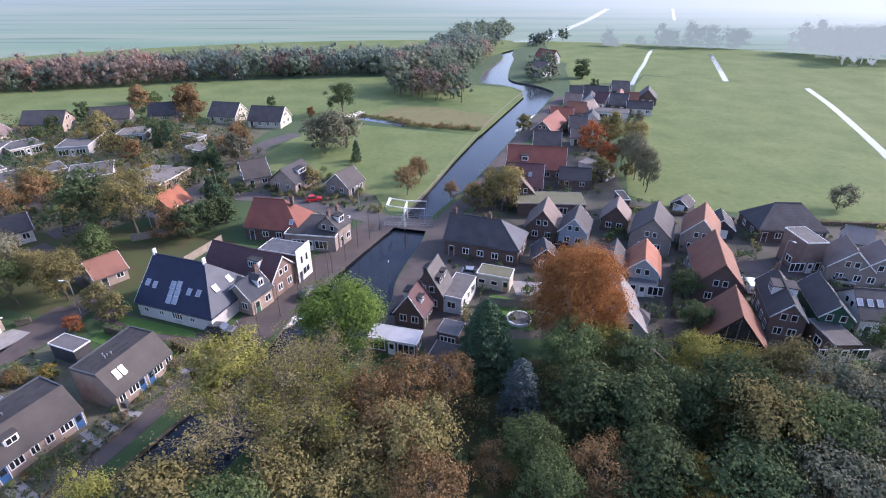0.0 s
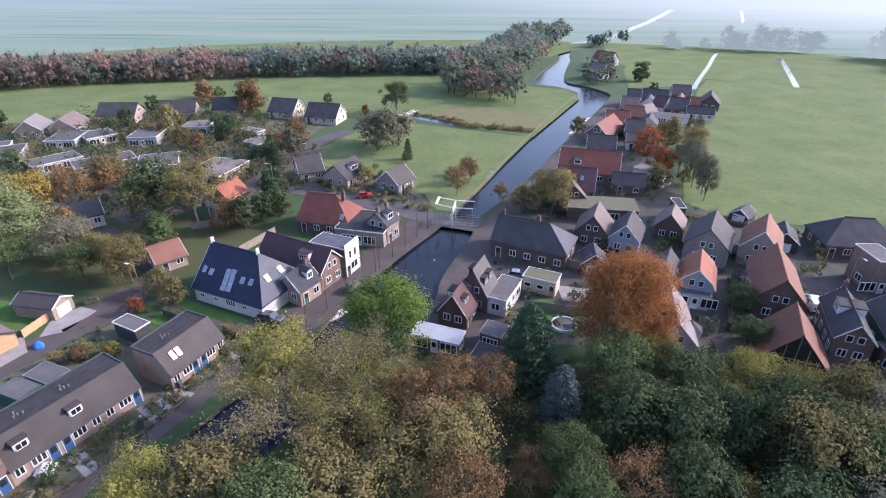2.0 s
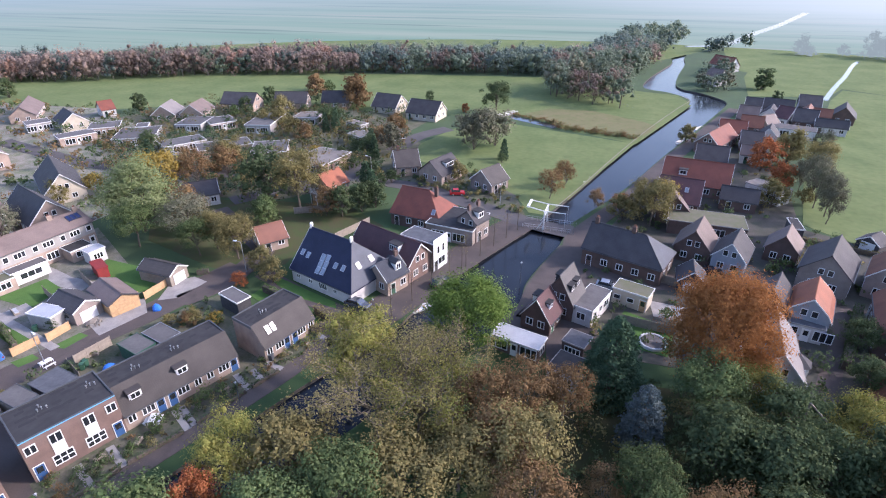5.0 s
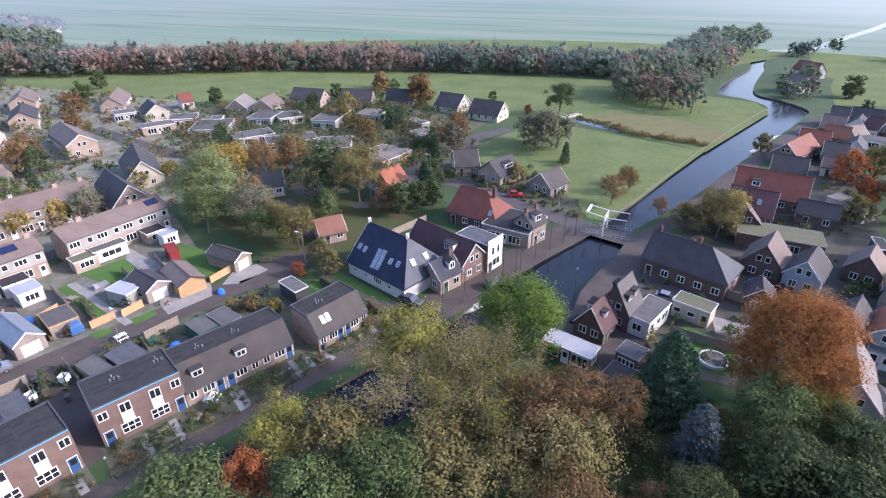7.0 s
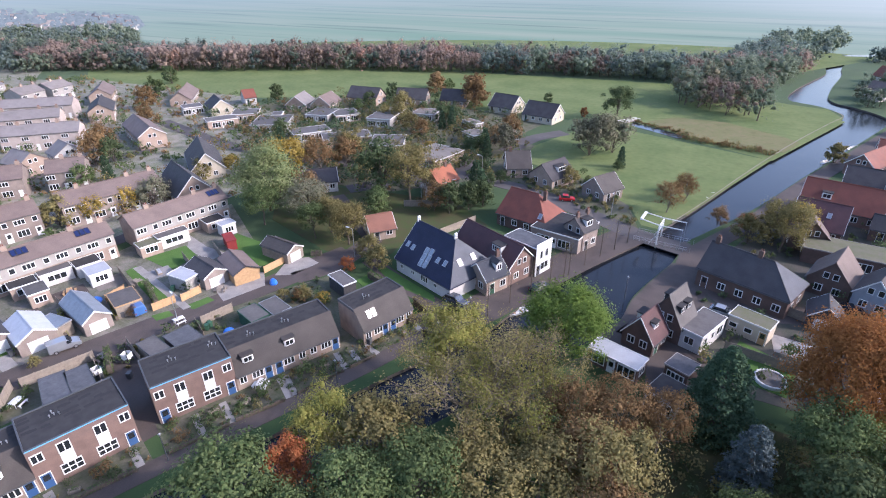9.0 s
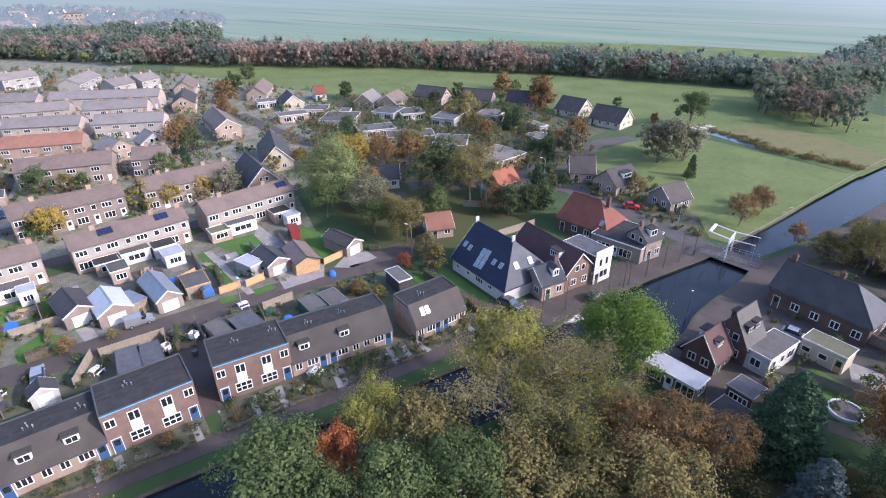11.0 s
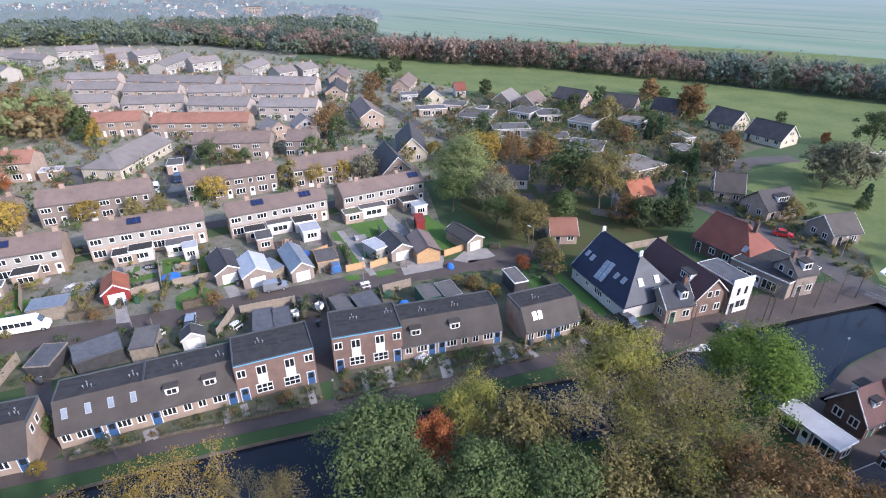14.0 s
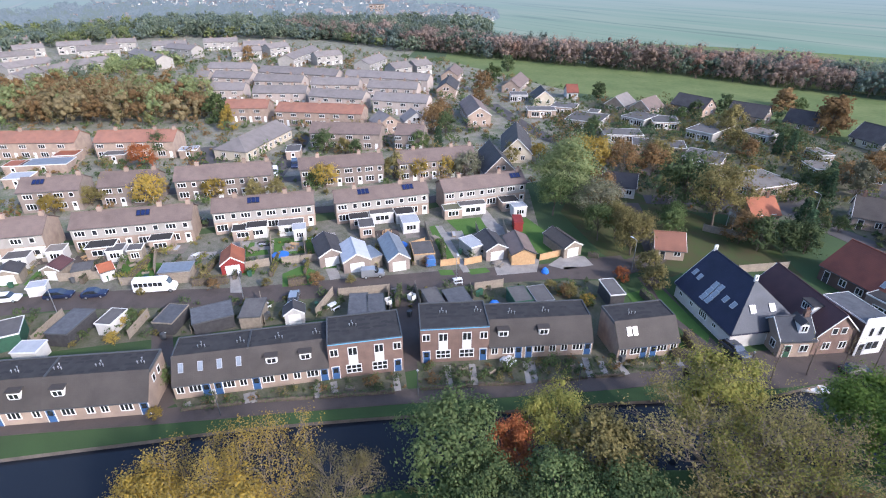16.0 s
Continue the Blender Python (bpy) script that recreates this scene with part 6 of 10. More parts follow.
barn.sky(-1, -1.19, 0.15, 0.95, 1.25)
barn.sky(-1, -0.07, 0.16, 0.95, 1.25)
hip_slab(barn, 4.6, SLATE_LIT, 'blue-grey slate hip in a sunlit tone')
barn.win('f', (-5.5, -2.5, 3.5), 1.1, 0.9, 0.8, 2).win('f', (0.6,), 0.9, 2.0, 1.2, 4)
for q in (-1.7, 1.5):
    skylight(barn.ob, pose(barn.L / 2 - 4.6 * .42 + .15, q, 2.6 + (barn.zr - 2.6) * .42 + .32, 0, 0, 90) @ pose(0, 0, 0, math.degrees(math.atan2(barn.zr - 2.6, 4.6))), 0.9, 1.2)
finial = solid('finial', WHITE, worn(-.12, -.3, -.1, .12, .3, 1.0), worn(-.3, -.08, .3, .3, .08, .75))
part('finial', finial, barn.ob, 'carved white ridge ornament', pose(-barn.L / 2, 0, barn.zr + 0.1))
part('finial', finial, barn.ob, 'carved white ridge ornament', pose(barn.L / 2 - 4.6, 0, barn.zr + 0.1))
plain_house(-31.68, 74.15, 64.36, 4.75, 5.17, 3.0, 5.3, SLATE, BRICK_TAN, "slate-roofed front house with a white dormer facing the quay", verge=WHITE).dorm(-1, 0.8, 0.25, 1.3, 1.3, WHITE, False).chim(2.0)
plain_house(-21.88, 97.32, 66.23, 4.26, 4.84, 4.2, 6.35, T_DARK, BRICK_GREY, "dark-tiled quay house with a dormer and tall windows").dorm(-1, 0.0, 0.2, 1.8, 1.3).chim(-1.5, 1.5)
plain_house(-4.5, 70.2, 72, 4.4, 4.8, 2.4, 5.8, T_WINE, BRICK_DARK, "small house under old red tiles beside the canal", verge=WHITE).dorm(-1, -0.3, 0.35, 1.2, 0.9, None, True, 1.3).dorm(1, 1.0, 0.3, 1.8, 1.1)
plain_house(-1.6, 75.1, 71, 4.8, 5.2, 3.2, 7.6, T_DARKGREY, BRICK_DARK, "steep grey-brown roofed house with dormers beside the canal").dorm(-1, -1.1, 0.32, 1.3, 1.1, BOARDS_DARK, True, 1.4).dorm(-1, 0.9, 0.32, 1.3, 1.1, BOARDS_DARK, True, 1.4).dorm(1, 1.0, 0.35, 1.8, 1.1, BOARDS_DARK)
plain_house(-33.85, 101.7, -10.49, 11.77, 8.85, 2.8, 7.3, T_RED, BRICK_DARK, "big barn house under a hipped orange-red roof", hips=((0.5, 0), (4.5, 0))).sky(-1, 4.0, 0.25).chim(3.0)
plain_house(-33.85, 81.44, 157.02, 14.5, 6.31, 3.6, 6.75, T_WINE, BRICK_RED, "brick gabled house under wine-red tiles facing the quay", verge=WHITE).dorm(1, -3.0, 0.3, 2.2, 1.3)
farm = plain_house(8.55, 93.13, -20.32, 14.42, 8.02, 3.4, 7.05, T_DARK, BRICK_DARK, "long dark-tiled farmhouse beside the bridge", hips=((0, 0), (4.5, 0))).chim(-6.5, 0.5, h=1.3)
hip_slab(farm, 4.5, SLATE_LIT, "smooth grey slate hip in a sunlit tone")


# ---- houses across the canal ----
plain_house(21.2, 101.34, 73.43, 7.67, 6.4, 2.99, 6.6, T_BROWN, BRICK_DARK, "dark brick gabled house under brown tiles")
plain_house(27.21, 98.58, 69.66, 7.45, 5.6, 3.17, 6.16, T_DARK, BOARDS_BLUE, "blue-grey boarded gable house with tall white windows", verge=WHITE)
plain_house(37.29, 104.8, 68.49, 6.27, 5.5, 2.82, 5.72, T_BROWN, BRICK_DARK, "small brown gabled house with a flat-roofed annex")
plain_house(42.32, 96.88, 65.5, 9.7, 7.6, 3.7, 7.22, T_DARK, BRICK_GREY, "grey brick gabled house with white windows")
plain_house(51.62, 96.12, 64.45, 9, 6.6, 3.87, 7.39, T_OLDRED, BRICK_GREY, "house with a brick gable under red-orange tiles", verge=WHITE)
garage(58.47, 101.82, 70.91, 6, 5, 2.11, 4.05, BOARDS_DARK, BOARDS_DARK, "black boarded shed with white bargeboards", verge=WHITE)
plain_house(71.15, 101.42, -3.47, 13.29, 8.99, 2.8, 6.8, T_DARK, BRICK_DARK, "great barn under a broad dark roof", hips=((4, 0), (4, 0)), name='barn', category='barn')
plain_house(72.47, 83.78, 71.51, 6.42, 7, 3.34, 6.6, T_BROWN, BRICK_GREY, "brick gabled house under brown tiles", verge=WHITE)
plain_house(77.24, 82.05, 68.1, 6.35, 7, 3.34, 6.6, T_BROWN, BRICK_GREY, "brick gabled house under brown tiles", verge=WHITE)
plain_house(82.3, 94.7, -27.94, 4.42, 6, 2.29, 4.4, T_GREY, RENDERED, "white outbuilding under a grey roof")
plain_house(52.86, 69.97, 72.64, 10.66, 4.74, 4.0, 6.45, T_DARK, BRICK_RED, "dark-tiled gabled house with white bargeboards and dormers", verge=WHITE).dorm(1, 0.5, 0.3, 2.4, 1.4).dorm(-1, 0.5, 0.3, 2.4, 1.4).chim(5.5)
plain_house(59.33, 69.32, 75.8, 9.53, 4.54, 4.2, 6.35, T_DARK, BOARDS_GREEN, "green-boarded house with a half-hipped dark roof", hips=((1.4, 6.2), (0, 0)), verge=WHITE)
plain_house(67.34, 68.75, -7.99, 8.27, 7.58, 3.4, 6.35, T_DARK, RENDERED, "white house under dark tiles with three roof windows").sky(-1, -4.0, 0.5).sky(-1, -2.6, 0.5).sky(-1, -1.2, 0.5)
plain_house(47.44, 80.62, 72.8, 13, 7.2, 3.7, 7.57, T_OLDRED, BRICK_DARK, "large brick house under a steep orange roof")
glazed = House(43.02, 64.78, 70.55, 8.13, 9, 1.76, 7.04, T_OLDRED, BOARDS_DARK, "timber barn with a glazed gable under rust-orange tiles", name='barn', category='barn')
glass_gable(glazed)
plain_house(35.32, 81.78, 69.94, 7.55, 5.6, 3.7, 6.51, T_ORANGE, BOARDS_BLUE, "pale blue boarded gambrel house under orange tiles", knee=(2.3, 4.5), verge=WHITE)
plain_house(30.27, 82.72, 68.03, 6.4, 5.6, 3.17, 6.34, T_DARK, BRICK_DARK, "dark brick gabled house behind the beech")
plain_house(27.16, 68.37, 82.06, 11.38, 6.5, 2.99, 6.69, T_GREY, RENDERED, "white-gabled house under grey tiles beside the beech", verge=WHITE)
garage(55.35, 113.63, 46.85, 4, 4, 1.76, 3.17, BOARDS_DARK, BOARDS_DARK, "small black shed at the edge of the field", verge=WHITE)
garage(19.19, 88.65, 86.82, 4.6, 4.5, 2.11, 4.05, T_DARK, BOARDS_DARK, "dark boarded shed with a white edge", verge=WHITE)


# ---- houses farther along the canal ----
plain_house(25.25, 138.08, -10.32, 15, 9, 2.82, 7.48, T_RED, BRICK_RED, "long red-tiled house on the far quay", verge=WHITE).dorm(-1, -3.0, 0.3, 1.8, 1.2)
plain_house(20.33, 126.02, -10.23, 8.95, 9, 2.64, 6.86, T_WINE, BRICK_DARK, "dark red-tiled house on the far quay", verge=WHITE).sky(-1, 1.5, 0.5)
plain_house(17.95, 120.64, 94.66, 11.15, 7, 2.64, 6.16, T_BROWN, BRICK_DARK, "brown gabled house on the far quay")
plain_house(31.77, 158.8, -9.82, 7.83, 8, 2.64, 5.72, T_DARK, RENDERED, "white house under a low dark roof on the far quay", verge=WHITE)
plain_house(35.62, 176.62, 61.89, 15.42, 7, 2.99, 6.16, T_RED, BRICK_RED, "red-tiled gabled house on the far quay", verge=WHITE)
plain_house(41.73, 188.1, -7.07, 7.56, 7, 2.99, 6.16, T_RED, RENDERED, "red-tiled house on the far quay", verge=WHITE)
plain_house(45.28, 177.51, -8.26, 5.72, 8, 2.82, 5.72, T_DARK, BRICK_DARK, "dark-tiled house on the far quay", verge=WHITE)
plain_house(54.61, 223.27, -13.71, 5.24, 9, 2.99, 6.6, T_DARK, BRICK_DARK, "dark-tiled house at the bend of the canal", verge=WHITE)
plain_house(50.29, 208.92, -15.75, 6.05, 9, 2.99, 6.6, T_BROWN, BRICK_DARK, "brown-tiled house at the bend of the canal", verge=WHITE)
plain_house(62.99, 213.11, -35.73, 4.74, 8, 2.99, 6.16, T_WINE, RENDERED, "white house under dark red tiles at the bend", verge=WHITE)
plain_house(76.54, 236.08, -11.34, 7.02, 9, 2.82, 6.16, T_DARK, BRICK_DARK, "dark-tiled house backing on the field", verge=WHITE)
plain_house(68.56, 210.63, -19.6, 6.54, 9, 2.82, 6.16, T_DARK, BRICK_DARK, "dark-tiled house backing on the field", verge=WHITE)
plain_house(54.84, 202.56, 42.6, 5.75, 6, 2.64, 5.28, T_BROWN, RENDERED, "white annex under brown tiles", verge=WHITE)
plain_house(60.72, 326.35, -50.53, 12.74, 8, 2.99, 7.04, T_RED, RENDERED, "house at the far bend, half hidden by trees")
plain_house(50.43, 283.24, -42.56, 6.99, 8, 2.99, 7.04, T_BROWN, RENDERED, "house at the far bend, half hidden by trees")


for x, y, turn, length, width, roof, wall, say in (
        (64.0, 227.5, -14, 9.5, 7.0, T_DARK, BRICK_DARK, "dark-tiled house in the cluster by the bend"), (59.0, 216.5, 72, 8.0, 6.0, T_DARK, RENDERED, "white house with a dark roof by the bend"),
        (72.5, 222.5, 70, 7.5, 5.2, T_OLDRED, RENDERED, "white house under old red tiles by the bend"), (76.0, 219.0, -16, 5.5, 5.0, T_OLDRED, BRICK_DARK, "small house under old red tiles by the bend"),
        (84.0, 223.0, 71, 10.5, 7.2, T_DARK, BRICK_DARK, "tall dark-roofed house backing on the field"), (74.5, 204.0, -14, 9.0, 4.4, T_DARK, RENDERED, "low white outbuilding behind the quay houses"),
        (49.5, 198.5, -12, 6.5, 6.5, T_OLDRED, BRICK_RED, "house under old red tiles on the far quay"), (52.5, 188.0, 74, 7.0, 5.4, T_DARK, RENDERED, "white-gabled house on the far quay"),
        (43.5, 165.0, -12, 6.0, 4.6, T_BROWN, RENDERED, "pale outbuilding behind the far quay"), (33.5, 128.5, -10, 7.5, 5.0, T_DARK, BRICK_DARK, "dark shed behind the red house")):
    plain_house(x, y, turn, length, width, 2.6, 2.6 + width * 0.46, roof, wall, say, verge=WHITE if wall is RENDERED else None)


# ---- flat-roofed houses ----
flat_house("bungalow", "tan brick bungalow under a flat roof with a white fascia", "bungalow", -107.11, 131.92, 46.17, 14.95, 7.75, 2.7, BRICK_TAN, FELT_GREY, windows=[('f', -2.4, 0.5, 2.8, 1.75, 3), ('f', 2.2, 0.5, 2.6, 1.75, 3), ('l', 0, 0.8, 1.6, 1.3, 2), ('r', 0, 0.8, 1.6, 1.3, 2)], doors=[('f', 0, WHITE)])
flat_house("bungalow", "pale flat-roofed bungalow with a white fascia and wide windows", "bungalow", -121.31, 131.05, 55.25, 12.13, 7.59, 2.75, BAND, FELT_GREY, windows=[('f', -2.4, 0.5, 2.8, 1.75, 3), ('f', 2.2, 0.5, 2.6, 1.75, 3), ('l', 0, 0.8, 1.6, 1.3, 2), ('r', 0, 0.8, 1.6, 1.3, 2)], doors=[('f', 0, WHITE)])
flat_house("bungalow", "tan brick bungalow under a flat roof with a white fascia", "bungalow", -125.79, 155.53, 51.54, 8.77, 9.38, 2.8, BRICK_TAN, FELT_GREY, windows=[('f', -2.4, 0.5, 2.8, 1.75, 3), ('f', 2.2, 0.5, 2.6, 1.75, 3), ('l', 0, 0.8, 1.6, 1.3, 2), ('r', 0, 0.8, 1.6, 1.3, 2)], doors=[('f', 0, WHITE)])
flat_house("bungalow", "pale flat-roofed bungalow with a white fascia and wide windows", "bungalow", -133.44, 151.95, 14.82, 8.63, 10.68, 2.85, BAND, FELT_GREY, windows=[('f', -2.4, 0.5, 2.8, 1.75, 3), ('f', 2.2, 0.5, 2.6, 1.75, 3), ('l', 0, 0.8, 1.6, 1.3, 2), ('r', 0, 0.8, 1.6, 1.3, 2)], doors=[('f', 0, WHITE)])
flat_house("bungalow", "tan brick bungalow under a flat roof with a white fascia", "bungalow", -159.02, 127.7, 61.19, 10.39, 6.25, 2.9, BRICK_TAN, FELT_GREY, windows=[('f', -2.4, 0.5, 2.8, 1.75, 3), ('f', 2.2, 0.5, 2.6, 1.75, 3), ('l', 0, 0.8, 1.6, 1.3, 2), ('r', 0, 0.8, 1.6, 1.3, 2)], doors=[('f', 0, WHITE)])
flat_house("bungalow", "pale flat-roofed bungalow with a white fascia and wide windows", "bungalow", -140.82, 134.1, 30.79, 11.88, 13.39, 2.95, BAND, FELT_GREY, windows=[('f', -2.4, 0.5, 2.8, 1.75, 3), ('f', 2.2, 0.5, 2.6, 1.75, 3), ('l', 0, 0.8, 1.6, 1.3, 2), ('r', 0, 0.8, 1.6, 1.3, 2)], doors=[('f', 0, WHITE)])
flat_house("bungalow", "tan brick bungalow under a flat roof with a white fascia", "bungalow", -158.28, 138.6, 37.94, 9.14, 8.08, 3.0, BRICK_TAN, FELT_GREY, windows=[('f', -2.4, 0.5, 2.8, 1.75, 3), ('f', 2.2, 0.5, 2.6, 1.75, 3), ('l', 0, 0.8, 1.6, 1.3, 2), ('r', 0, 0.8, 1.6, 1.3, 2)], doors=[('f', 0, WHITE)])
flat_house("bungalow", "pale flat-roofed bungalow with a white fascia and wide windows", "bungalow", -184.09, 135.51, 61.14, 6.95, 6.67, 3.05, BAND, FELT_GREY, windows=[('f', -2.4, 0.5, 2.8, 1.75, 3), ('f', 2.2, 0.5, 2.6, 1.75, 3), ('l', 0, 0.8, 1.6, 1.3, 2), ('r', 0, 0.8, 1.6, 1.3, 2)], doors=[('f', 0, WHITE)])
flat_house("bungalow", "tan brick bungalow under a flat roof with a white fascia", "bungalow", -91.31, 132.21, 27.04, 10.03, 11.59, 3.1, BRICK_TAN, FELT_GREY, windows=[('f', -2.4, 0.5, 2.8, 1.75, 3), ('f', 2.2, 0.5, 2.6, 1.75, 3), ('l', 0, 0.8, 1.6, 1.3, 2), ('r', 0, 0.8, 1.6, 1.3, 2)], doors=[('f', 0, WHITE)])
flat_house("bungalow", "pale flat-roofed bungalow with a white fascia and wide windows", "bungalow", -110.24, 159.45, 12.29, 8.68, 15.94, 3.15, BAND, FELT_GREY, windows=[('f', -2.4, 0.5, 2.8, 1.75, 3), ('f', 2.2, 0.5, 2.6, 1.75, 3), ('l', 0, 0.8, 1.6, 1.3, 2), ('r', 0, 0.8, 1.6, 1.3, 2)], doors=[('f', 0, WHITE)])
flat_house("bungalow", "tan brick bungalow under a flat roof with a white fascia", "bungalow", -145.36, 141.36, 33.97, 3.66, 5.38, 3.2, BRICK_TAN, FELT_GREY, windows=[('f', -2.4, 0.5, 2.8, 1.75, 3), ('f', 2.2, 0.5, 2.6, 1.75, 3), ('l', 0, 0.8, 1.6, 1.3, 2), ('r', 0, 0.8, 1.6, 1.3, 2)], doors=[('f', 0, WHITE)])
flat_house("bungalow", "tan brick bungalow under a flat roof with a white fascia", "bungalow", -73.14, 129, -10.39, 10.81, 13.43, 2.8, BRICK_TAN, FELT_TAN, windows=[('f', -2.4, 0.5, 2.8, 1.75, 3), ('f', 2.2, 0.5, 2.6, 1.75, 3), ('l', 0, 0.8, 1.6, 1.3, 2), ('r', 0, 0.8, 1.6, 1.3, 2)], doors=[('f', 0, WHITE)])
flat_house("bungalow", "pale flat-roofed bungalow with a white fascia and wide windows", "bungalow", -99.43, 169.96, 8.37, 8.38, 8.32, 2.86, BAND, FELT_TAN, windows=[('f', -2.4, 0.5, 2.8, 1.75, 3), ('f', 2.2, 0.5, 2.6, 1.75, 3), ('l', 0, 0.8, 1.6, 1.3, 2), ('r', 0, 0.8, 1.6, 1.3, 2)], doors=[('f', 0, WHITE)])
flat_house("bungalow", "tan brick bungalow under a flat roof with a white fascia", "bungalow", -71.72, 152.58, -29.41, 6.64, 5.26, 2.92, BRICK_TAN, FELT_TAN, windows=[('f', -2.4, 0.5, 2.8, 1.75, 3), ('f', 2.2, 0.5, 2.6, 1.75, 3), ('l', 0, 0.8, 1.6, 1.3, 2), ('r', 0, 0.8, 1.6, 1.3, 2)], doors=[('f', 0, WHITE)])
flat_house("bungalow", "pale flat-roofed bungalow with a white fascia and wide windows", "bungalow", -78.22, 164.62, -25.46, 7.3, 3.34, 2.98, BAND, FELT_TAN, windows=[('f', -2.4, 0.5, 2.8, 1.75, 3), ('f', 2.2, 0.5, 2.6, 1.75, 3), ('l', 0, 0.8, 1.6, 1.3, 2), ('r', 0, 0.8, 1.6, 1.3, 2)], doors=[('f', 0, WHITE)])
flat_house("bungalow", "tan brick bungalow under a flat roof with a white fascia", "bungalow", -63.41, 159.11, 34.88, 5.03, 5.63, 3.04, BRICK_TAN, FELT_TAN, windows=[('f', -2.4, 0.5, 2.8, 1.75, 3), ('f', 2.2, 0.5, 2.6, 1.75, 3), ('l', 0, 0.8, 1.6, 1.3, 2), ('r', 0, 0.8, 1.6, 1.3, 2)], doors=[('f', 0, WHITE)])
flat_house("house", "low shop house under a flat dark roof by the quay", "house", -25.34, 98.34, -8.34, 10.27, 9.9, 3.4, BRICK_GREY, BITUMEN, windows=[('f', -2.4, 0.5, 2.8, 1.75, 3), ('f', 2.2, 0.5, 2.6, 1.75, 3), ('l', 0, 0.8, 1.6, 1.3, 2), ('r', 0, 0.8, 1.6, 1.3, 2)], doors=[('f', 0, WHITE)])
shop = flat_house("house", "white-gabled shop house with a flat roof", "house", -28.21, 84.13, -17.95, 7.51, 4.28, 5.8, BRICK_DARK, FELT_DARK, windows=[('r', -0.8, 3.3, 0.8, 1.6, 1), ('r', 0.8, 3.3, 0.8, 1.6, 1), ('r', 0.3, 0.9, 2.2, 1.5, 2), ('f', 2.0, 1.0, 1.1, 1.2, 2)], doors=[('r', -1.5, BOARDS_DARK)])
part('white_front', solid('white_front', WHITE, block(3.656, -2.24, -.05, 3.760, 2.24, 6.5)), shop, 'white painted front with a raised top')
flat_house("boathouse", "flat pale-roofed canalside building", "house", -6.9, 62.9, -15, 7.3, 3.2, 2.6, BRICK_DARK, FELT_PALE, windows=[('f', -2.4, 0.5, 2.8, 1.75, 3), ('f', 2.2, 0.5, 2.6, 1.75, 3), ('l', 0, 0.8, 1.6, 1.3, 2), ('r', 0, 0.8, 1.6, 1.3, 2)], doors=[('f', 0, WHITE)])
flat_house("garage", "cream garage under a mossy flat roof", "garage", 9.31, 80.42, -19.6, 5.7, 3.33, 3.0, CREAM, FELT_MOSS, windows=[('f', -2.0, 1.0, 1.2, 0.9, 1), ('f', 0.2, 1.0, 1.2, 0.9, 1)], doors=[('f', 2.2, BOARDS_TAN)])
flat_house("house", "white-rendered house under a flat grey roof", "house", 2.75, 75.2, -21, 3.5, 7.4, 3.3, RENDERED, FELT_GREY, windows=[('f', 0, 1.0, 1.5, 1.3, 2), ('r', -2.4, 1.3, 0.9, 1.2, 1), ('r', -0.2, 1.3, 0.9, 1.2, 1), ('r', 2.0, 1.1, 1.9, 1.5, 2)])
flat_house("annex", "low brick annex under a flat grey-brown roof", "house", 56.97, 62.86, -0.16, 3.72, 6.12, 3.2, BRICK_DARK, FELT_GREY, BAND, windows=[('f', -2.4, 0.5, 2.8, 1.75, 3), ('f', 2.2, 0.5, 2.6, 1.75, 3), ('l', 0, 0.8, 1.6, 1.3, 2), ('r', 0, 0.8, 1.6, 1.3, 2)], doors=[('f', 0, WHITE)])
flat_house("house", "brick house under a flat grey mansard roof with a white bay", "house", 66.98, 87.86, 3.14, 3.76, 6.44, 6.4, BRICK_RED, FELT_GREY, windows=[('f', -2.4, 0.5, 2.8, 1.75, 3), ('f', 2.2, 0.5, 2.6, 1.75, 3), ('l', 0, 0.8, 1.6, 1.3, 2), ('r', 0, 0.8, 1.6, 1.3, 2)], doors=[('f', 0, WHITE)])
flat_house("annex", "pale flat-roofed annex on the far quay", "house", 41.32, 136.41, -43.19, 8.58, 4.78, 3.4, RENDERED, FELT_TAN, BAND, windows=[('f', -2.4, 0.5, 2.8, 1.75, 3), ('f', 2.2, 0.5, 2.6, 1.75, 3), ('l', 0, 0.8, 1.6, 1.3, 2), ('r', 0, 0.8, 1.6, 1.3, 2)], doors=[('f', 0, WHITE)])
flat_house("annex", "long low annex under a mossy roof", "house", 24.59, 113.15, -3.45, 14.86, 7.02, 3.2, BRICK_DARK, FELT_MOSS, BAND, windows=[('f', -2.4, 0.5, 2.8, 1.75, 3), ('f', 2.2, 0.5, 2.6, 1.75, 3), ('l', 0, 0.8, 1.6, 1.3, 2), ('r', 0, 0.8, 1.6, 1.3, 2)], doors=[('f', 0, WHITE)])
flat_house("annex", "low pale annex backing on the field", "house", 62.06, 197.7, -17.04, 12.31, 6.19, 3, RENDERED, FELT_GREY, BAND, windows=[('f', -2.4, 0.5, 2.8, 1.75, 3), ('f', 2.2, 0.5, 2.6, 1.75, 3), ('l', 0, 0.8, 1.6, 1.3, 2), ('r', 0, 0.8, 1.6, 1.3, 2)], doors=[('f', 0, WHITE)])
flat_house("annex", "dark boarded flat annex", "house", 40.79, 112.46, -0.26, 1.75, 5.4, 4.2, BOARDS_DARK, BITUMEN)
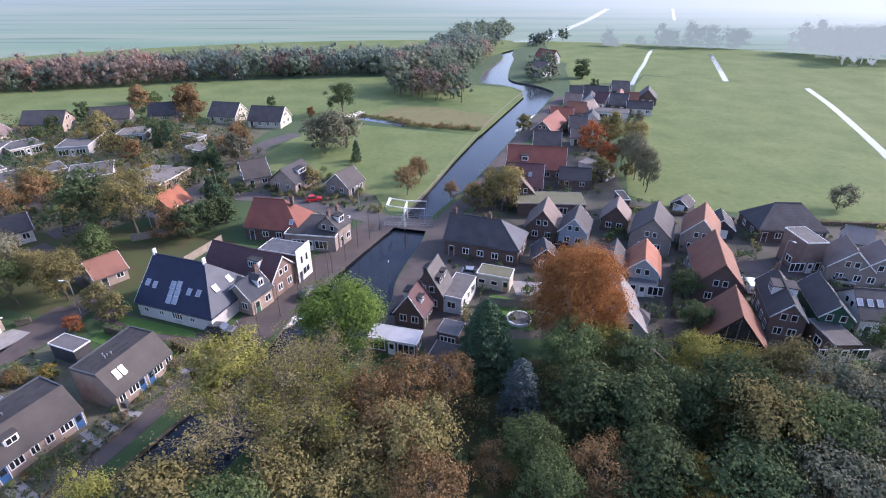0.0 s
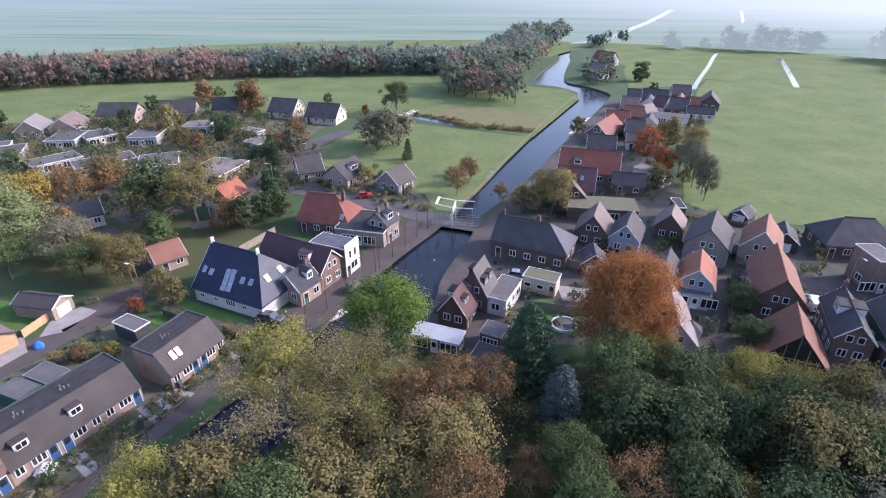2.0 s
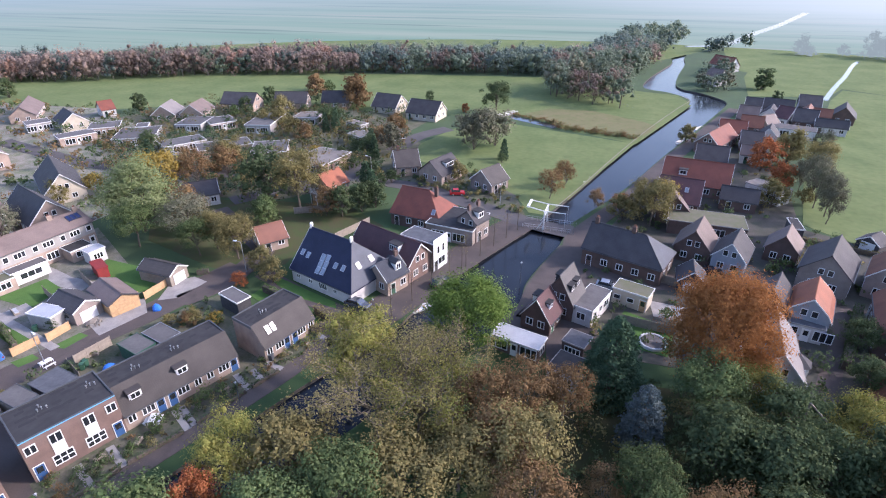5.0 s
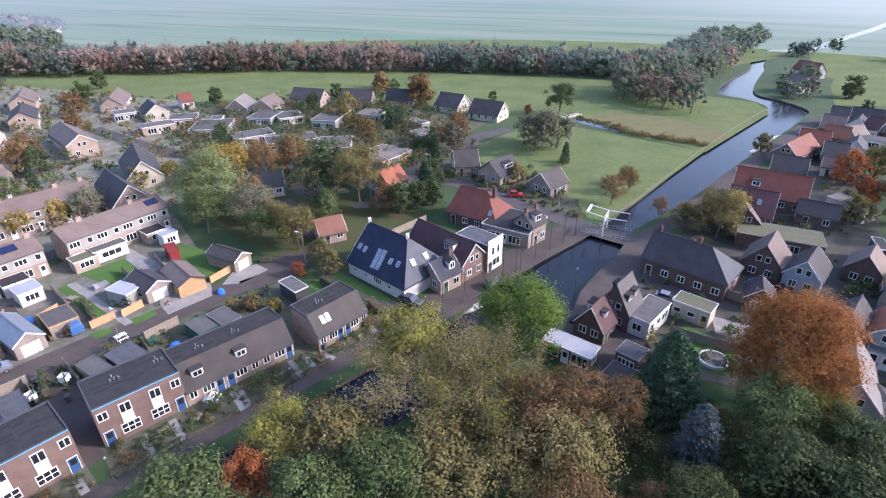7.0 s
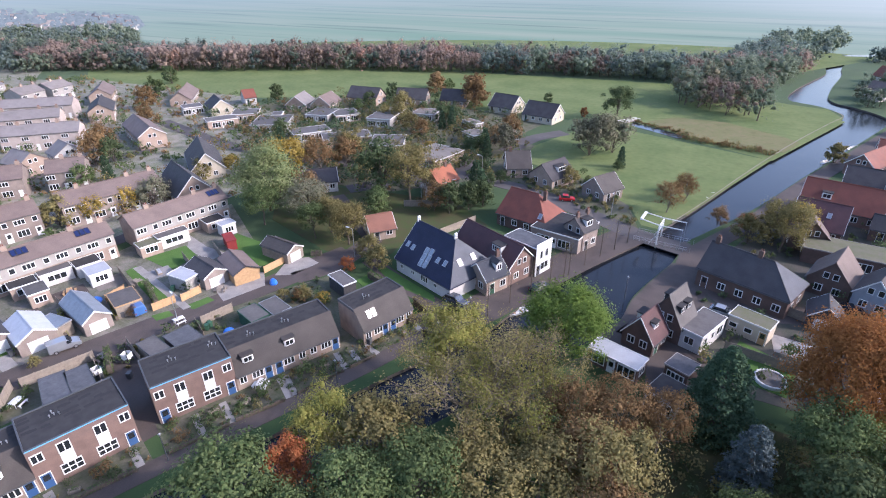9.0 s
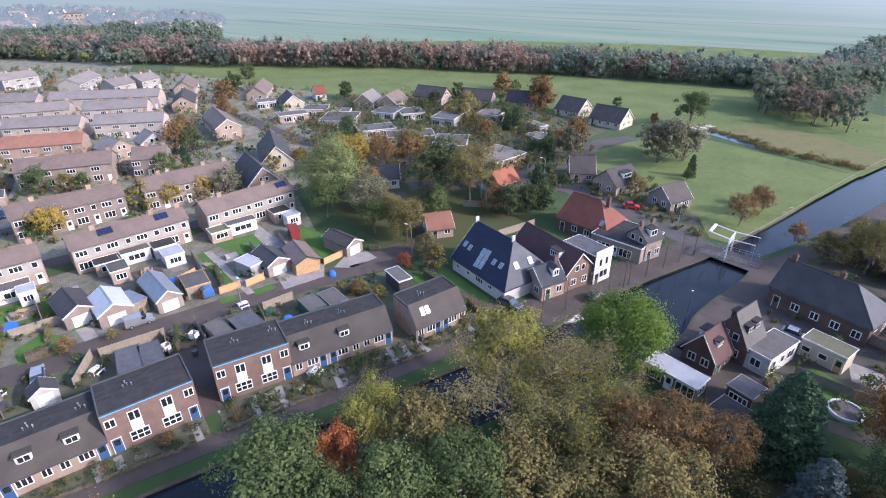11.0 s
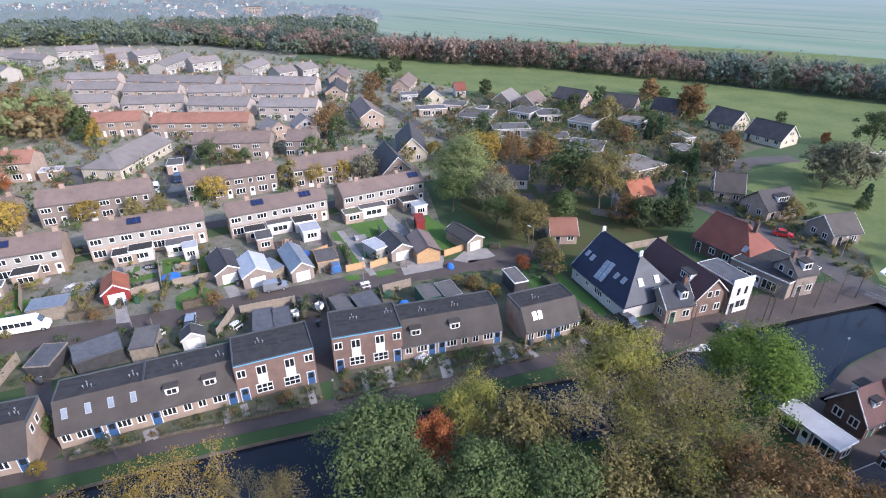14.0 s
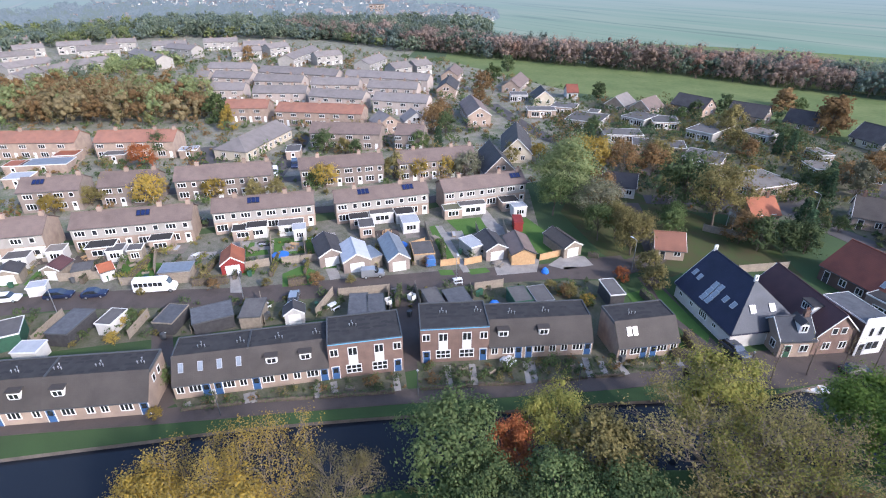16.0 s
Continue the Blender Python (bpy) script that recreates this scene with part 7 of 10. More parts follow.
flat_house("annex", "white lean-to under a dark flat roof", "house", 34.23, 78.59, -11.95, 4.46, 3.7, 2.8, RENDERED, FELT_DARK, BAND, windows=[('f', -2.4, 0.5, 2.8, 1.75, 3), ('f', 2.2, 0.5, 2.6, 1.75, 3), ('l', 0, 0.8, 1.6, 1.3, 2), ('r', 0, 0.8, 1.6, 1.3, 2)], doors=[('f', 0, WHITE)])


flat_house("annex", "low annex under a dark felt roof behind the canal house", "house", 0.6, 58.4, -20, 4.4, 4.4, 2.7, RENDERED, BITUMEN, BAND, windows=[('f', -1.0, 0.4, 1.4, 1.8, 2), ('f', 0.9, 0.4, 1.2, 1.8, 2)])
flat_house("annex", "brick annex with a glazed door under a flat felt roof", "house", 1.3, 64.2, -20, 3.2, 3.2, 2.9, BRICK_DARK, FELT_DARK, BAND, windows=[('f', 0, 0.2, 2.4, 2.0, 4)])


# ---- trees ----
K_GREEN = [tree_kind("green%d" % i, L_GREEN, BARK, 10, 4.2, 7600, 0.3, seed=10 + i, clumps=95) for i in range(2)]
K_BRIGHT = tree_kind("bright", L_BRIGHT, BARK, 11, 4.6, 19000, 0.25, seed=21, clumps=140, low=0.12, lump=0.2, fill=0.45)
K_DARK = [tree_kind("dark%d" % i, L_DARK, BARK, 9, 4.2, 5600, 0.35, seed=30 + i, clumps=80, low=0.12) for i in range(2)]
K_OLIVE = [tree_kind("olive%d" % i, L_OLIVE, BARK, 10, 4.0, 6600, 0.29, seed=40 + i, clumps=95, low=0.2) for i in range(2)]
K_BROWN = [tree_kind("brown%d" % i, L_BROWN, BARK_PALE, 9, 3.8, 5600, 0.24, seed=50 + i, clumps=90, low=0.2) for i in range(2)]
K_YELLOW = [tree_kind("yellow%d" % i, L_YELLOW, BARK, 9, 4.0, 9000, 0.25, seed=60 + i, clumps=85, low=0.2) for i in range(2)]
K_LIME = [tree_kind("lime%d" % i, L_YELLOWGREEN, BARK_PALE, 11, 4.6, 10000, 0.24, seed=70 + i, clumps=85, low=0.25) for i in range(2)]
K_BEECH = tree_kind("beech", L_ORANGE, BARK, 12, 5.6, 44000, 0.21, seed=81, clumps=230, low=0.06, lump=0.16, fill=0.45)
K_RUST = tree_kind("rust", L_RUST, BARK, 8, 3.4, 9000, 0.24, seed=83, clumps=70, low=0.15)
K_BARE = [tree_kind("bare%d" % i, (L_OLIVE, L_YELLOWGREEN, L_OLIVE)[i], BARK_TWIG, 12, 5.0, 8500, 0.17, "bare", seed=90 + i) for i in range(3)]
K_BAREY = [tree_kind("barey%d" % i, L_YELLOW, BARK_TWIG, 11, 5.0, 8000, 0.17, "bare", seed=95 + i) for i in range(2)]
K_FIR = tree_kind("fir", L_CONIFER, BARK, 12, 4.0, 16000, 0.3, "conifer", seed=101, taper=0.5)
K_SPRUCE = tree_kind("spruce", L_BLUE, BARK, 10, 3.2, 12000, 0.26, "conifer", seed=102, taper=0.4)
K_SAPLING = tree_kind("sapling", L_OLIVE, BARK, 6.5, 0.9, 90, 0.16, "sapling", seed=110)
K_MID = [tree_kind("mid%d" % i, m, BARK, 9, 4.0, 2100, 0.48, seed=120 + i, clumps=70, low=-0.02, fill=0.85) for i, m in enumerate((L_GREEN, L_OLIVE, L_BROWN, L_DARK, L_YELLOW, L_RUST, L_WILLOW))]
K_FAR = [tree_kind("far%d" % i, m, BARK, 9, 4.0, 1300, 0.85, seed=140 + i, clumps=44, low=-0.12, fill=0.9) for i, m in enumerate((L_GREEN, L_OLIVE, L_BROWN, L_DARK, L_YELLOW, L_RUST, L_WILLOW))]
K_CONE = tree_kind("cone", L_CONIFER, BARK, 8, 2.0, 3000, 0.38, "conifer", seed=105, taper=0.35)
K_PALE = [tree_kind("pale%d" % i, L_WILLOW, BARK, 10, 4.0, 6400, 0.28, seed=160 + i, clumps=95, low=0.15) for i in range(2)]
K_SAGE = tree_kind("sage", L_SAGE, BARK, 11, 4.6, 12000, 0.28, seed=171, clumps=110, low=0.08)

# trees on the near bank and in the gardens below
tree(19.19, 63.7, K_BEECH, "large copper-orange beech in full autumn leaf", 1.18, tall=1.16)
tree(-14.02, 61.76, K_BRIGHT, "rounded bright green tree on the canal bank", 1.36, tall=0.77)
tree(5.88, 57.24, K_FIR, "dense dark green conifer in a garden", 1.25, tall=0.8)
tree(9.37, 48.67, K_SPRUCE, "blue-grey spruce in a garden", 0.98, tall=0.97)
tree(-20.23, 41.53, K_BARE[0], "tall half-bare tree with pale boughs and last yellow-green leaves", 1.6, tall=0.73)
tree(-15.49, 43.38, K_BARE[1], "half-bare tree with pale boughs on the near bank", 1.39, tall=0.78)
tree(-24.47, 46.94, K_LIME[0], "yellow-green ash crown on the canal bank", 1.22, tall=0.97)
tree(-14.78, 49.03, K_BARE[2], "half-bare tree with olive leaves", 1.21, tall=0.83)
tree(-3.89, 47.88, K_BROWN[0], "brown-leaved tree behind the canal house", 0.96, tall=1.16)
tree(-8.62, 45.48, K_BROWN[1], "brown half-bare tree in the thicket", 1.05, tall=1.05)
tree(0.64, 49.79, K_BROWN[0], "brown half-bare tree in the thicket", 0.82, tall=1.22)
tree(-34.14, 19.07, K_GREEN[0], "full green tree on the near bank", 1.3, tall=0.84)
tree(-30.83, 24.53, K_RUST, "small rust-orange tree on the near bank", 0.76, tall=1.48)
tree(-31.05, 30.24, K_LIME[1], "yellow-green tree on the near bank", 0.8, tall=1.25)
tree(-25.39, 31.92, K_OLIVE[0], "olive-green tree on the near bank", 1.2, tall=0.92)
tree(-24.2, 25.86, K_GREEN[1], "green tree on the near bank", 0.98, tall=1.02)
tree(-19.06, 30, K_GREEN[0], "green tree on the near bank", 1.05, tall=0.95)
tree(-28.15, 19.3, K_GREEN[1], "green tree on the near bank", 0.86, tall=1.16)
tree(-24.53, 21.36, K_DARK[0], "dark green tree on the near bank", 0.87, tall=1.15)
tree(-13.96, 33.33, K_OLIVE[1], "olive tree on the near bank", 1.18, tall=0.77)
tree(-9.26, 37.48, K_OLIVE[0], "olive tree in the thicket", 1.19, tall=0.76)
tree(-5.16, 40.39, K_BROWN[1], "brown half-bare tree in the thicket", 1.18, tall=0.85)
tree(-41.08, -4.25, K_BAREY[0], "half-bare tree with bright yellow leaves on the near bank", 1.02, tall=1.07)
tree(-38.4, 2.01, K_BAREY[1], "half-bare yellow tree on the near bank", 1.03, tall=1.06)
tree(-34.49, 7.4, K_BARE[0], "half-bare tree on the near bank", 0.75, tall=1.22)
tree(-40.95, -8.24, K_YELLOW[0], "yellow-leaved tree on the near bank", 0.91, tall=1.22)
tree(-37.37, -2.54, K_YELLOW[1], "yellow-leaved tree on the near bank", 1.17, tall=0.85)
tree(-2.67, 39.81, K_OLIVE[1], "olive-brown tree in the thicket", 1.05)
tree(-1.36, 34.37, K_BROWN[0], "brown tree in the thicket", 1.01)
tree(9.4, 40.22, K_GREEN[0], "light green tree in the garden", 0.79)
tree(5.7, 39.19, K_BROWN[1], "brown shrub tree in the garden", 0.63)
tree(16.76, 54.97, K_GREEN[1], "green tree below the beech", 0.97)
tree(22.22, 57.29, K_LIME[1], "yellow-green tree below the beech", 0.75)
tree(25.3, 53.83, K_DARK[0], "dark leafy tree in the thicket", 0.96)
tree(17.03, 46.83, K_DARK[1], "dark leafy tree in the thicket", 1.11)
tree(21.8, 45.04, K_DARK[0], "dark leafy tree in the thicket", 1.08)
tree(27.69, 46.81, K_DARK[1], "dark leafy tree in the thicket", 1.03)
tree(32.49, 53.77, K_LIME[0], "yellow-green tree at the thicket's edge", 0.79)
tree(37.32, 53.21, K_LIME[1], "yellow-green tree at the thicket's edge", 0.71)
tree(32.84, 45.01, K_DARK[0], "dark leafy tree in the thicket", 1.24)
tree(41.36, 50.07, K_OLIVE[0], "olive tree at the thicket's edge", 1.04)
tree(34.8, 40.48, K_OLIVE[1], "olive tree in the thicket", 1.21)
tree(43.84, 46.26, K_PALE[1], "olive tree at the thicket's edge", 1.15)
tree(39.17, 39.72, K_GREEN[0], "grey-green tree in the thicket", 1.14)
tree(46.71, 42.82, K_PALE[0], "pale olive tree in the thicket", 1.17)
tree(42.2, 35.55, K_PALE[1], "green tree in the thicket", 1.06)
tree(38.02, 34.29, K_PALE[0], "olive tree in the thicket", 1.09)
tree(26.29, 35.98, K_YELLOW[1], "small bright yellow tree in the thicket", 0.71)
tree(21.1, 37.05, K_DARK[1], "dark leafy tree in the thicket", 1.1)
tree(15.91, 37.06, K_BROWN[0], "brown shrub tree in the thicket", 0.91)
tree(30.71, 34.68, K_DARK[0], "dark leafy tree in the thicket", 1.05)
tree(55.17, 49.04, K_PALE[1], "olive tree at the thicket's edge", 1.03)
tree(49.91, 39.7, K_PALE[0], "olive tree in the thicket", 1.34)
tree(10.36, 35.1, K_GREEN[0], "green tree in the garden", 0.8)
tree(62.27, 57.18, K_GREEN[0], "green leafy garden tree", 0.91)
tree(38.16, 66.55, K_DARK[0], "dark garden shrub tree", 0.61)
tree(40.83, 76.33, K_DARK[1], "dark garden shrub tree", 0.63)
tree(34.55, 59.11, K_DARK[1], "dark garden shrub tree", 0.56)

# trees among the houses
tree(-38.07, 202.9, K_DARK[0], "dense dark round tree on the meadow", 1.27)
tree(-72.36, 101.15, K_MID[3], "dark evergreen tree in a garden", 1.51)
tree(-52.4, 98.38, K_MID[3], "dark evergreen tree in a garden", 0.84)
tree(-63.06, 128.16, K_MID[3], "dark evergreen tree in a garden", 0.43)
tree(-70.29, 135.86, K_MID[3], "dark evergreen tree in a garden", 0.42)
tree(-83.57, 109.09, K_MID[1], "olive-leaved autumn tree in a garden", 0.6)
tree(-78.76, 135.91, K_MID[4], "bright yellow autumn tree in a garden", 0.39)
tree(-49.39, 128.09, K_MID[3], "dark evergreen tree in a garden", 0.4)
tree(-55.84, 125.34, K_MID[3], "dark evergreen tree in a garden", 0.49)
tree(-49.58, 135.75, K_MID[1], "olive-leaved autumn tree in a garden", 0.39)
tree(-64.03, 100.64, K_OLIVE[1], "olive-leaved autumn tree in a garden", 1.38)
tree(-55.71, 97.95, K_MID[2], "brown-leaved autumn tree in a garden", 0.79)
tree(-49.4, 102.39, K_MID[3], "dark evergreen tree in a garden", 0.77)
tree(-47.02, 105.65, K_MID[3], "dark evergreen tree in a garden", 0.74)
tree(-67.62, 91.59, K_MID[0], "rounded green tree in a garden", 0.7)
tree(-98.53, 120.34, K_MID[6], "pale half-bare tree beside the meadow", 0.88)
tree(-62.97, 75.34, K_OLIVE[1], "olive-leaved autumn tree in a garden", 0.9)
tree(-69.51, 77.88, K_OLIVE[0], "olive-leaved autumn tree in a garden", 0.83)
tree(-51.89, 69.76, K_MID[1], "olive-leaved autumn tree in a garden", 0.57)
tree(-70.79, 74.29, K_GREEN[0], "rounded green tree in a garden", 0.76)
tree(-78.53, 83.27, K_MID[1], "olive-leaved autumn tree in a garden", 0.65)
tree(-56.46, 66.77, K_MID[5], "rust-red autumn tree in a garden", 0.33)
tree(-115.97, 206.92, K_FAR[2], "brown-leaved autumn tree in a garden", 0.93)
tree(-92.63, 195.59, K_FAR[2], "brown-leaved autumn tree in a garden", 1.33)
tree(-91.22, 168.16, K_MID[3], "dark evergreen tree in a garden", 0.78)
tree(-88.17, 169.43, K_MID[3], "dark evergreen tree in a garden", 0.71)
tree(-34.89, 154.01, K_MID[6], "pale half-bare tree beside the meadow", 1.44)
tree(-30.25, 161.28, K_MID[6], "pale half-bare tree beside the meadow", 1.31)
tree(-8.7, 122.2, K_BROWN[0], "rounded brown autumn tree on the meadow bank", 0.8)
tree(-6.1, 131.1, K_BROWN[1], "rounded brown autumn tree on the meadow bank", 0.74)
tree(-7.38, 136.43, K_MID[1], "olive-leaved autumn tree in a garden", 0.52)
tree(-39.68, 164.25, K_MID[6], "pale half-bare tree beside the meadow", 0.95)
tree(-24.84, 145.08, K_MID[3], "dark evergreen tree in a garden", 0.34)
tree(-50.8, 117.89, K_MID[3], "dark evergreen tree in a garden", 0.43)
tree(-49.33, 121.5, K_MID[3], "dark evergreen tree in a garden", 0.41)
tree(13.62, 112.47, K_OLIVE[1], "olive-leaved autumn tree in a garden", 1.1)
tree(16.71, 122.09, K_MID[4], "bright yellow autumn tree in a garden", 0.83)
tree(11.5, 117.29, K_MID[1], "olive-leaved autumn tree in a garden", 0.72)
tree(7.31, 118.68, K_MID[5], "rust-red autumn tree in a garden", 0.52)
tree(27.61, 180.42, K_FAR[1], "olive-leaved autumn tree in a garden", 0.66)
tree(44.53, 156.91, K_MID[5], "rust-red autumn tree in a garden", 1.03)
tree(45.83, 143.03, K_MID[5], "rust-red autumn tree in a garden", 0.8)
tree(52.81, 165.34, K_MID[1], "olive-leaved autumn tree in a garden", 1.15)
tree(41.04, 130.61, K_MID[1], "olive-leaved autumn tree in a garden", 0.78)
tree(49.05, 135.24, K_MID[1], "olive-leaved autumn tree in a garden", 0.45)
tree(70, 278.1, K_FAR[3], "dark evergreen tree in a garden", 0.98)
tree(91.76, 113.5, K_MID[6], "pale half-bare tree beside the meadow", 0.7)
tree(-110.96, 171.11, K_MID[1], "olive-leaved autumn tree in a garden", 0.99)
tree(-95.95, 153.33, K_MID[1], "olive-leaved autumn tree in a garden", 0.72)
tree(-89.02, 147.97, K_MID[2], "brown-leaved autumn tree in a garden", 0.7)
tree(-63.43, 140.42, K_MID[3], "dark evergreen tree in a garden", 0.73)
tree(-63.96, 150.45, K_MID[2], "brown-leaved autumn tree in a garden", 0.71)
tree(-61.66, 158.38, K_MID[2], "brown-leaved autumn tree in a garden", 0.92)
tree(-67.32, 140.44, K_MID[3], "dark evergreen tree in a garden", 0.53)
tree(-129.41, 168.39, K_MID[0], "rounded green tree in a garden", 0.55)
tree(-130.01, 193.91, K_FAR[3], "dark evergreen tree in a garden", 0.71)
tree(-103.76, 174.89, K_MID[3], "dark evergreen tree in a garden", 0.56)
tree(-67.77, 213.21, K_FAR[3], "dark evergreen tree in a garden", 0.48)
tree(-49.1, 199.26, K_FAR[5], "rust-red autumn tree in a garden", 0.41)
tree(-106.33, 136.05, K_MID[1], "olive-leaved autumn tree in a garden", 0.45)
tree(-112.91, 162.06, K_MID[1], "olive-leaved autumn tree in a garden", 0.6)
tree(-49.15, 59.35, K_MID[4], "bright yellow autumn tree in a garden", 0.2)
tree(-53.19, 55.81, K_MID[0], "rounded green tree in a garden", 0.26)
tree(-56.98, 55.25, K_MID[1], "olive-leaved autumn tree in a garden", 0.32)
tree(-89.53, 80.63, K_SAGE, "tall light green tree behind the barn house", 1.71, tall=0.8)
tree(-77.68, 80.36, K_PALE[0], "pale sage-green tree in a garden", 1.22, tall=0.82)
tree(-101.17, 98.42, K_MID[4], "bright yellow autumn tree in a garden", 1.29)
tree(-94.42, 103.98, K_BROWN[1], "brown-leaved autumn tree in a garden", 1.17)
tree(-85.12, 74.18, K_GREEN[0], "rounded green tree in a garden", 0.91)
tree(-64.37, 77.03, K_OLIVE[1], "olive-leaved autumn tree in a garden", 0.83)
tree(-55.5, 72.2, K_MID[1], "olive-leaved autumn tree in a garden", 0.61)
tree(-69.26, 94.94, K_MID[0], "rounded green tree in a garden", 0.58)
tree(-95.87, 119.23, K_MID[1], "olive-leaved autumn tree in a garden", 0.94)
tree(-116.44, 94.4, K_MID[4], "bright yellow autumn tree in a garden", 0.63)
tree(-120.32, 87.32, K_MID[1], "olive-leaved autumn tree in a garden", 0.63)
tree(-76.97, 47.89, K_MID[3], "dark evergreen tree in a garden", 0.23)
tree(-134.83, -5.08, K_MID[4], "bright yellow autumn tree in a garden", 0.91)
tree(-131.37, 8.67, K_MID[4], "bright yellow autumn tree in a garden", 0.64)
tree(-138.89, -24.87, K_MID[4], "bright yellow autumn tree in a garden", 0.6)
tree(-141.36, -13.97, K_MID[1], "olive-leaved autumn tree in a garden", 0.72)
tree(-141.64, -17.49, K_MID[1], "olive-leaved autumn tree in a garden", 0.57)
tree(-125.74, 34.16, K_MID[4], "bright yellow autumn tree in a garden", 0.77)
tree(-126.32, 32.13, K_MID[0], "rounded green tree in a garden", 0.61)
tree(-123.72, 52.68, K_MID[1], "olive-leaved autumn tree in a garden", 0.8)
tree(-120.39, 57.68, K_MID[4], "bright yellow autumn tree in a garden", 0.7)
tree(-118.75, 65.25, K_MID[4], "bright yellow autumn tree in a garden", 0.71)
tree(-119.27, 69.02, K_MID[1], "olive-leaved autumn tree in a garden", 0.66)
tree(-126.81, 45.94, K_MID[2], "brown-leaved autumn tree in a garden", 0.58)
tree(-126.05, 22.22, K_MID[1], "olive-leaved autumn tree in a garden", 0.53)
tree(-126.81, 17.02, K_MID[1], "olive-leaved autumn tree in a garden", 0.58)
tree(-165.2, -5.31, K_MID[5], "rust-red autumn tree in a garden", 0.81)
tree(-174.47, -0.48, K_MID[3], "dark evergreen tree in a garden", 0.79)
tree(-157.36, 81.04, K_MID[2], "brown-leaved autumn tree in a garden", 1.06)
tree(-152.7, 83.88, K_MID[3], "dark evergreen tree in a garden", 0.88)
tree(-144.8, 71.57, K_MID[0], "rounded green tree in a garden", 0.53)
tree(-153.85, 42.94, K_MID[3], "dark evergreen tree in a garden", 0.8)
tree(-146.73, 50.15, K_MID[3], "dark evergreen tree in a garden", 0.57)
tree(-149.92, 47.77, K_MID[1], "olive-leaved autumn tree in a garden", 0.58)
tree(-205.59, 131.56, K_FAR[2], "brown-leaved autumn tree in a garden", 0.97)
tree(-219.98, 147, K_FAR[0], "rounded green tree in a garden", 0.93)
tree(-169.23, 165.9, K_FAR[3], "dark evergreen tree in a garden", 0.76)
tree(-243.1, 171.13, K_FAR[3], "dark evergreen tree in a garden", 0.9)
tree(-194.86, 21.87, K_FAR[4], "bright yellow autumn tree in a garden", 0.83)
tree(-208.94, 20.18, K_FAR[0], "rounded green tree in a garden", 1.06)
tree(-351.64, 57.78, K_FAR[2], "brown-leaved autumn tree in a garden", 0.87)
tree(-128.81, 174.98, K_FAR[3], "dark evergreen tree in a garden", 0.67)
tree(-106.15, 161.72, K_MID[1], "olive-leaved autumn tree in a garden", 0.79)
tree(-124.05, 221.84, K_FAR[2], "brown-leaved autumn tree in a garden", 0.77)
tree(-95.13, 200.51, K_FAR[2], "brown-leaved autumn tree in a garden", 1.15)
tree(-112.97, 212.8, K_FAR[0], "rounded green tree in a garden", 0.64)
tree(-129.37, 126.39, K_MID[3], "dark evergreen tree in a garden", 0.72)
tree(-93.34, 41.79, K_MID[3], "dark evergreen tree in a garden", 0.21)
tree(-83.67, 28.56, K_MID[1], "olive-leaved autumn tree in a garden", 0.23)
tree(-79.03, 24.13, K_MID[1], "olive-leaved autumn tree in a garden", 0.21)
tree(-78.12, 38.74, K_MID[2], "brown-leaved autumn tree in a garden", 0.23)
tree(-80.94, 18.6, K_MID[2], "brown-leaved autumn tree in a garden", 0.34)
tree(-85.2, 10.79, K_MID[1], "olive-leaved autumn tree in a garden", 0.21)
tree(-88.68, 2.41, K_MID[2], "brown-leaved autumn tree in a garden", 0.25)
tree(-92.71, -8.85, K_MID[1], "olive-leaved autumn tree in a garden", 0.17)
tree(-83.97, -11.84, K_MID[4], "bright yellow autumn tree in a garden", 0.23)
tree(-84.86, -10.27, K_MID[0], "rounded green tree in a garden", 0.27)
tree(-79.66, -12.97, K_MID[4], "bright yellow autumn tree in a garden", 0.25)
tree(-84.88, -8.67, K_MID[1], "olive-leaved autumn tree in a garden", 0.19)
tree(-66.43, -6.91, K_MID[0], "rounded green tree in a garden", 0.39)
tree(-60.15, -8.24, K_MID[4], "bright yellow autumn tree in a garden", 0.21)
tree(-59.86, 53.37, K_MID[1], "olive-leaved autumn tree in a garden", 0.29)
tree(-57.28, 54.31, K_MID[2], "brown-leaved autumn tree in a garden", 0.29)
tree(-53.47, 55.86, K_MID[4], "bright yellow autumn tree in a garden", 0.28)
tree(-74.14, 11.07, K_MID[1], "olive-leaved autumn tree in a garden", 0.19)
tree(-174.47, -0.48, K_MID[3], "dark evergreen tree in a garden", 0.58)
tree(2.05, 120.16, K_MID[2], "brown-leaved autumn tree in a garden", 0.47)
tree(7.81, 113.29, K_MID[1], "olive-leaved autumn tree in a garden", 0.72)
tree(53.14, 167, K_MID[1], "olive-leaved autumn tree in a garden", 0.75)
tree(46.6, 145.04, K_MID[1], "olive-leaved autumn tree in a garden", 0.6)
tree(68.39, 275.19, K_FAR[3], "dark evergreen tree in a garden", 0.65)
tree(68.53, 248.25, K_FAR[3], "dark evergreen tree in a garden", 0.53)
tree(80.32, 243.33, K_FAR[3], "dark evergreen tree in a garden", 0.52)

for x, y, w, k in ((50.5, 124, 0.6, 1.5), (51.5, 128.5, 0.65, 1.6), (50.5, 133, 0.7, 1.6), (51, 138, 0.7, 1.7), (50, 143, 0.6, 1.5)):
    tree(x, y, K_PALE[0], "tall thin grey-green tree at the edge of the field", w, tall=k)
tree(55.5, 151.0, K_OLIVE[1], "tall olive tree at the edge of the field", 0.9, tall=1.25)
tree(60.0, 165.0, K_PALE[1], "tall thin grey-green tree at the edge of the field", 0.85, tall=1.2)

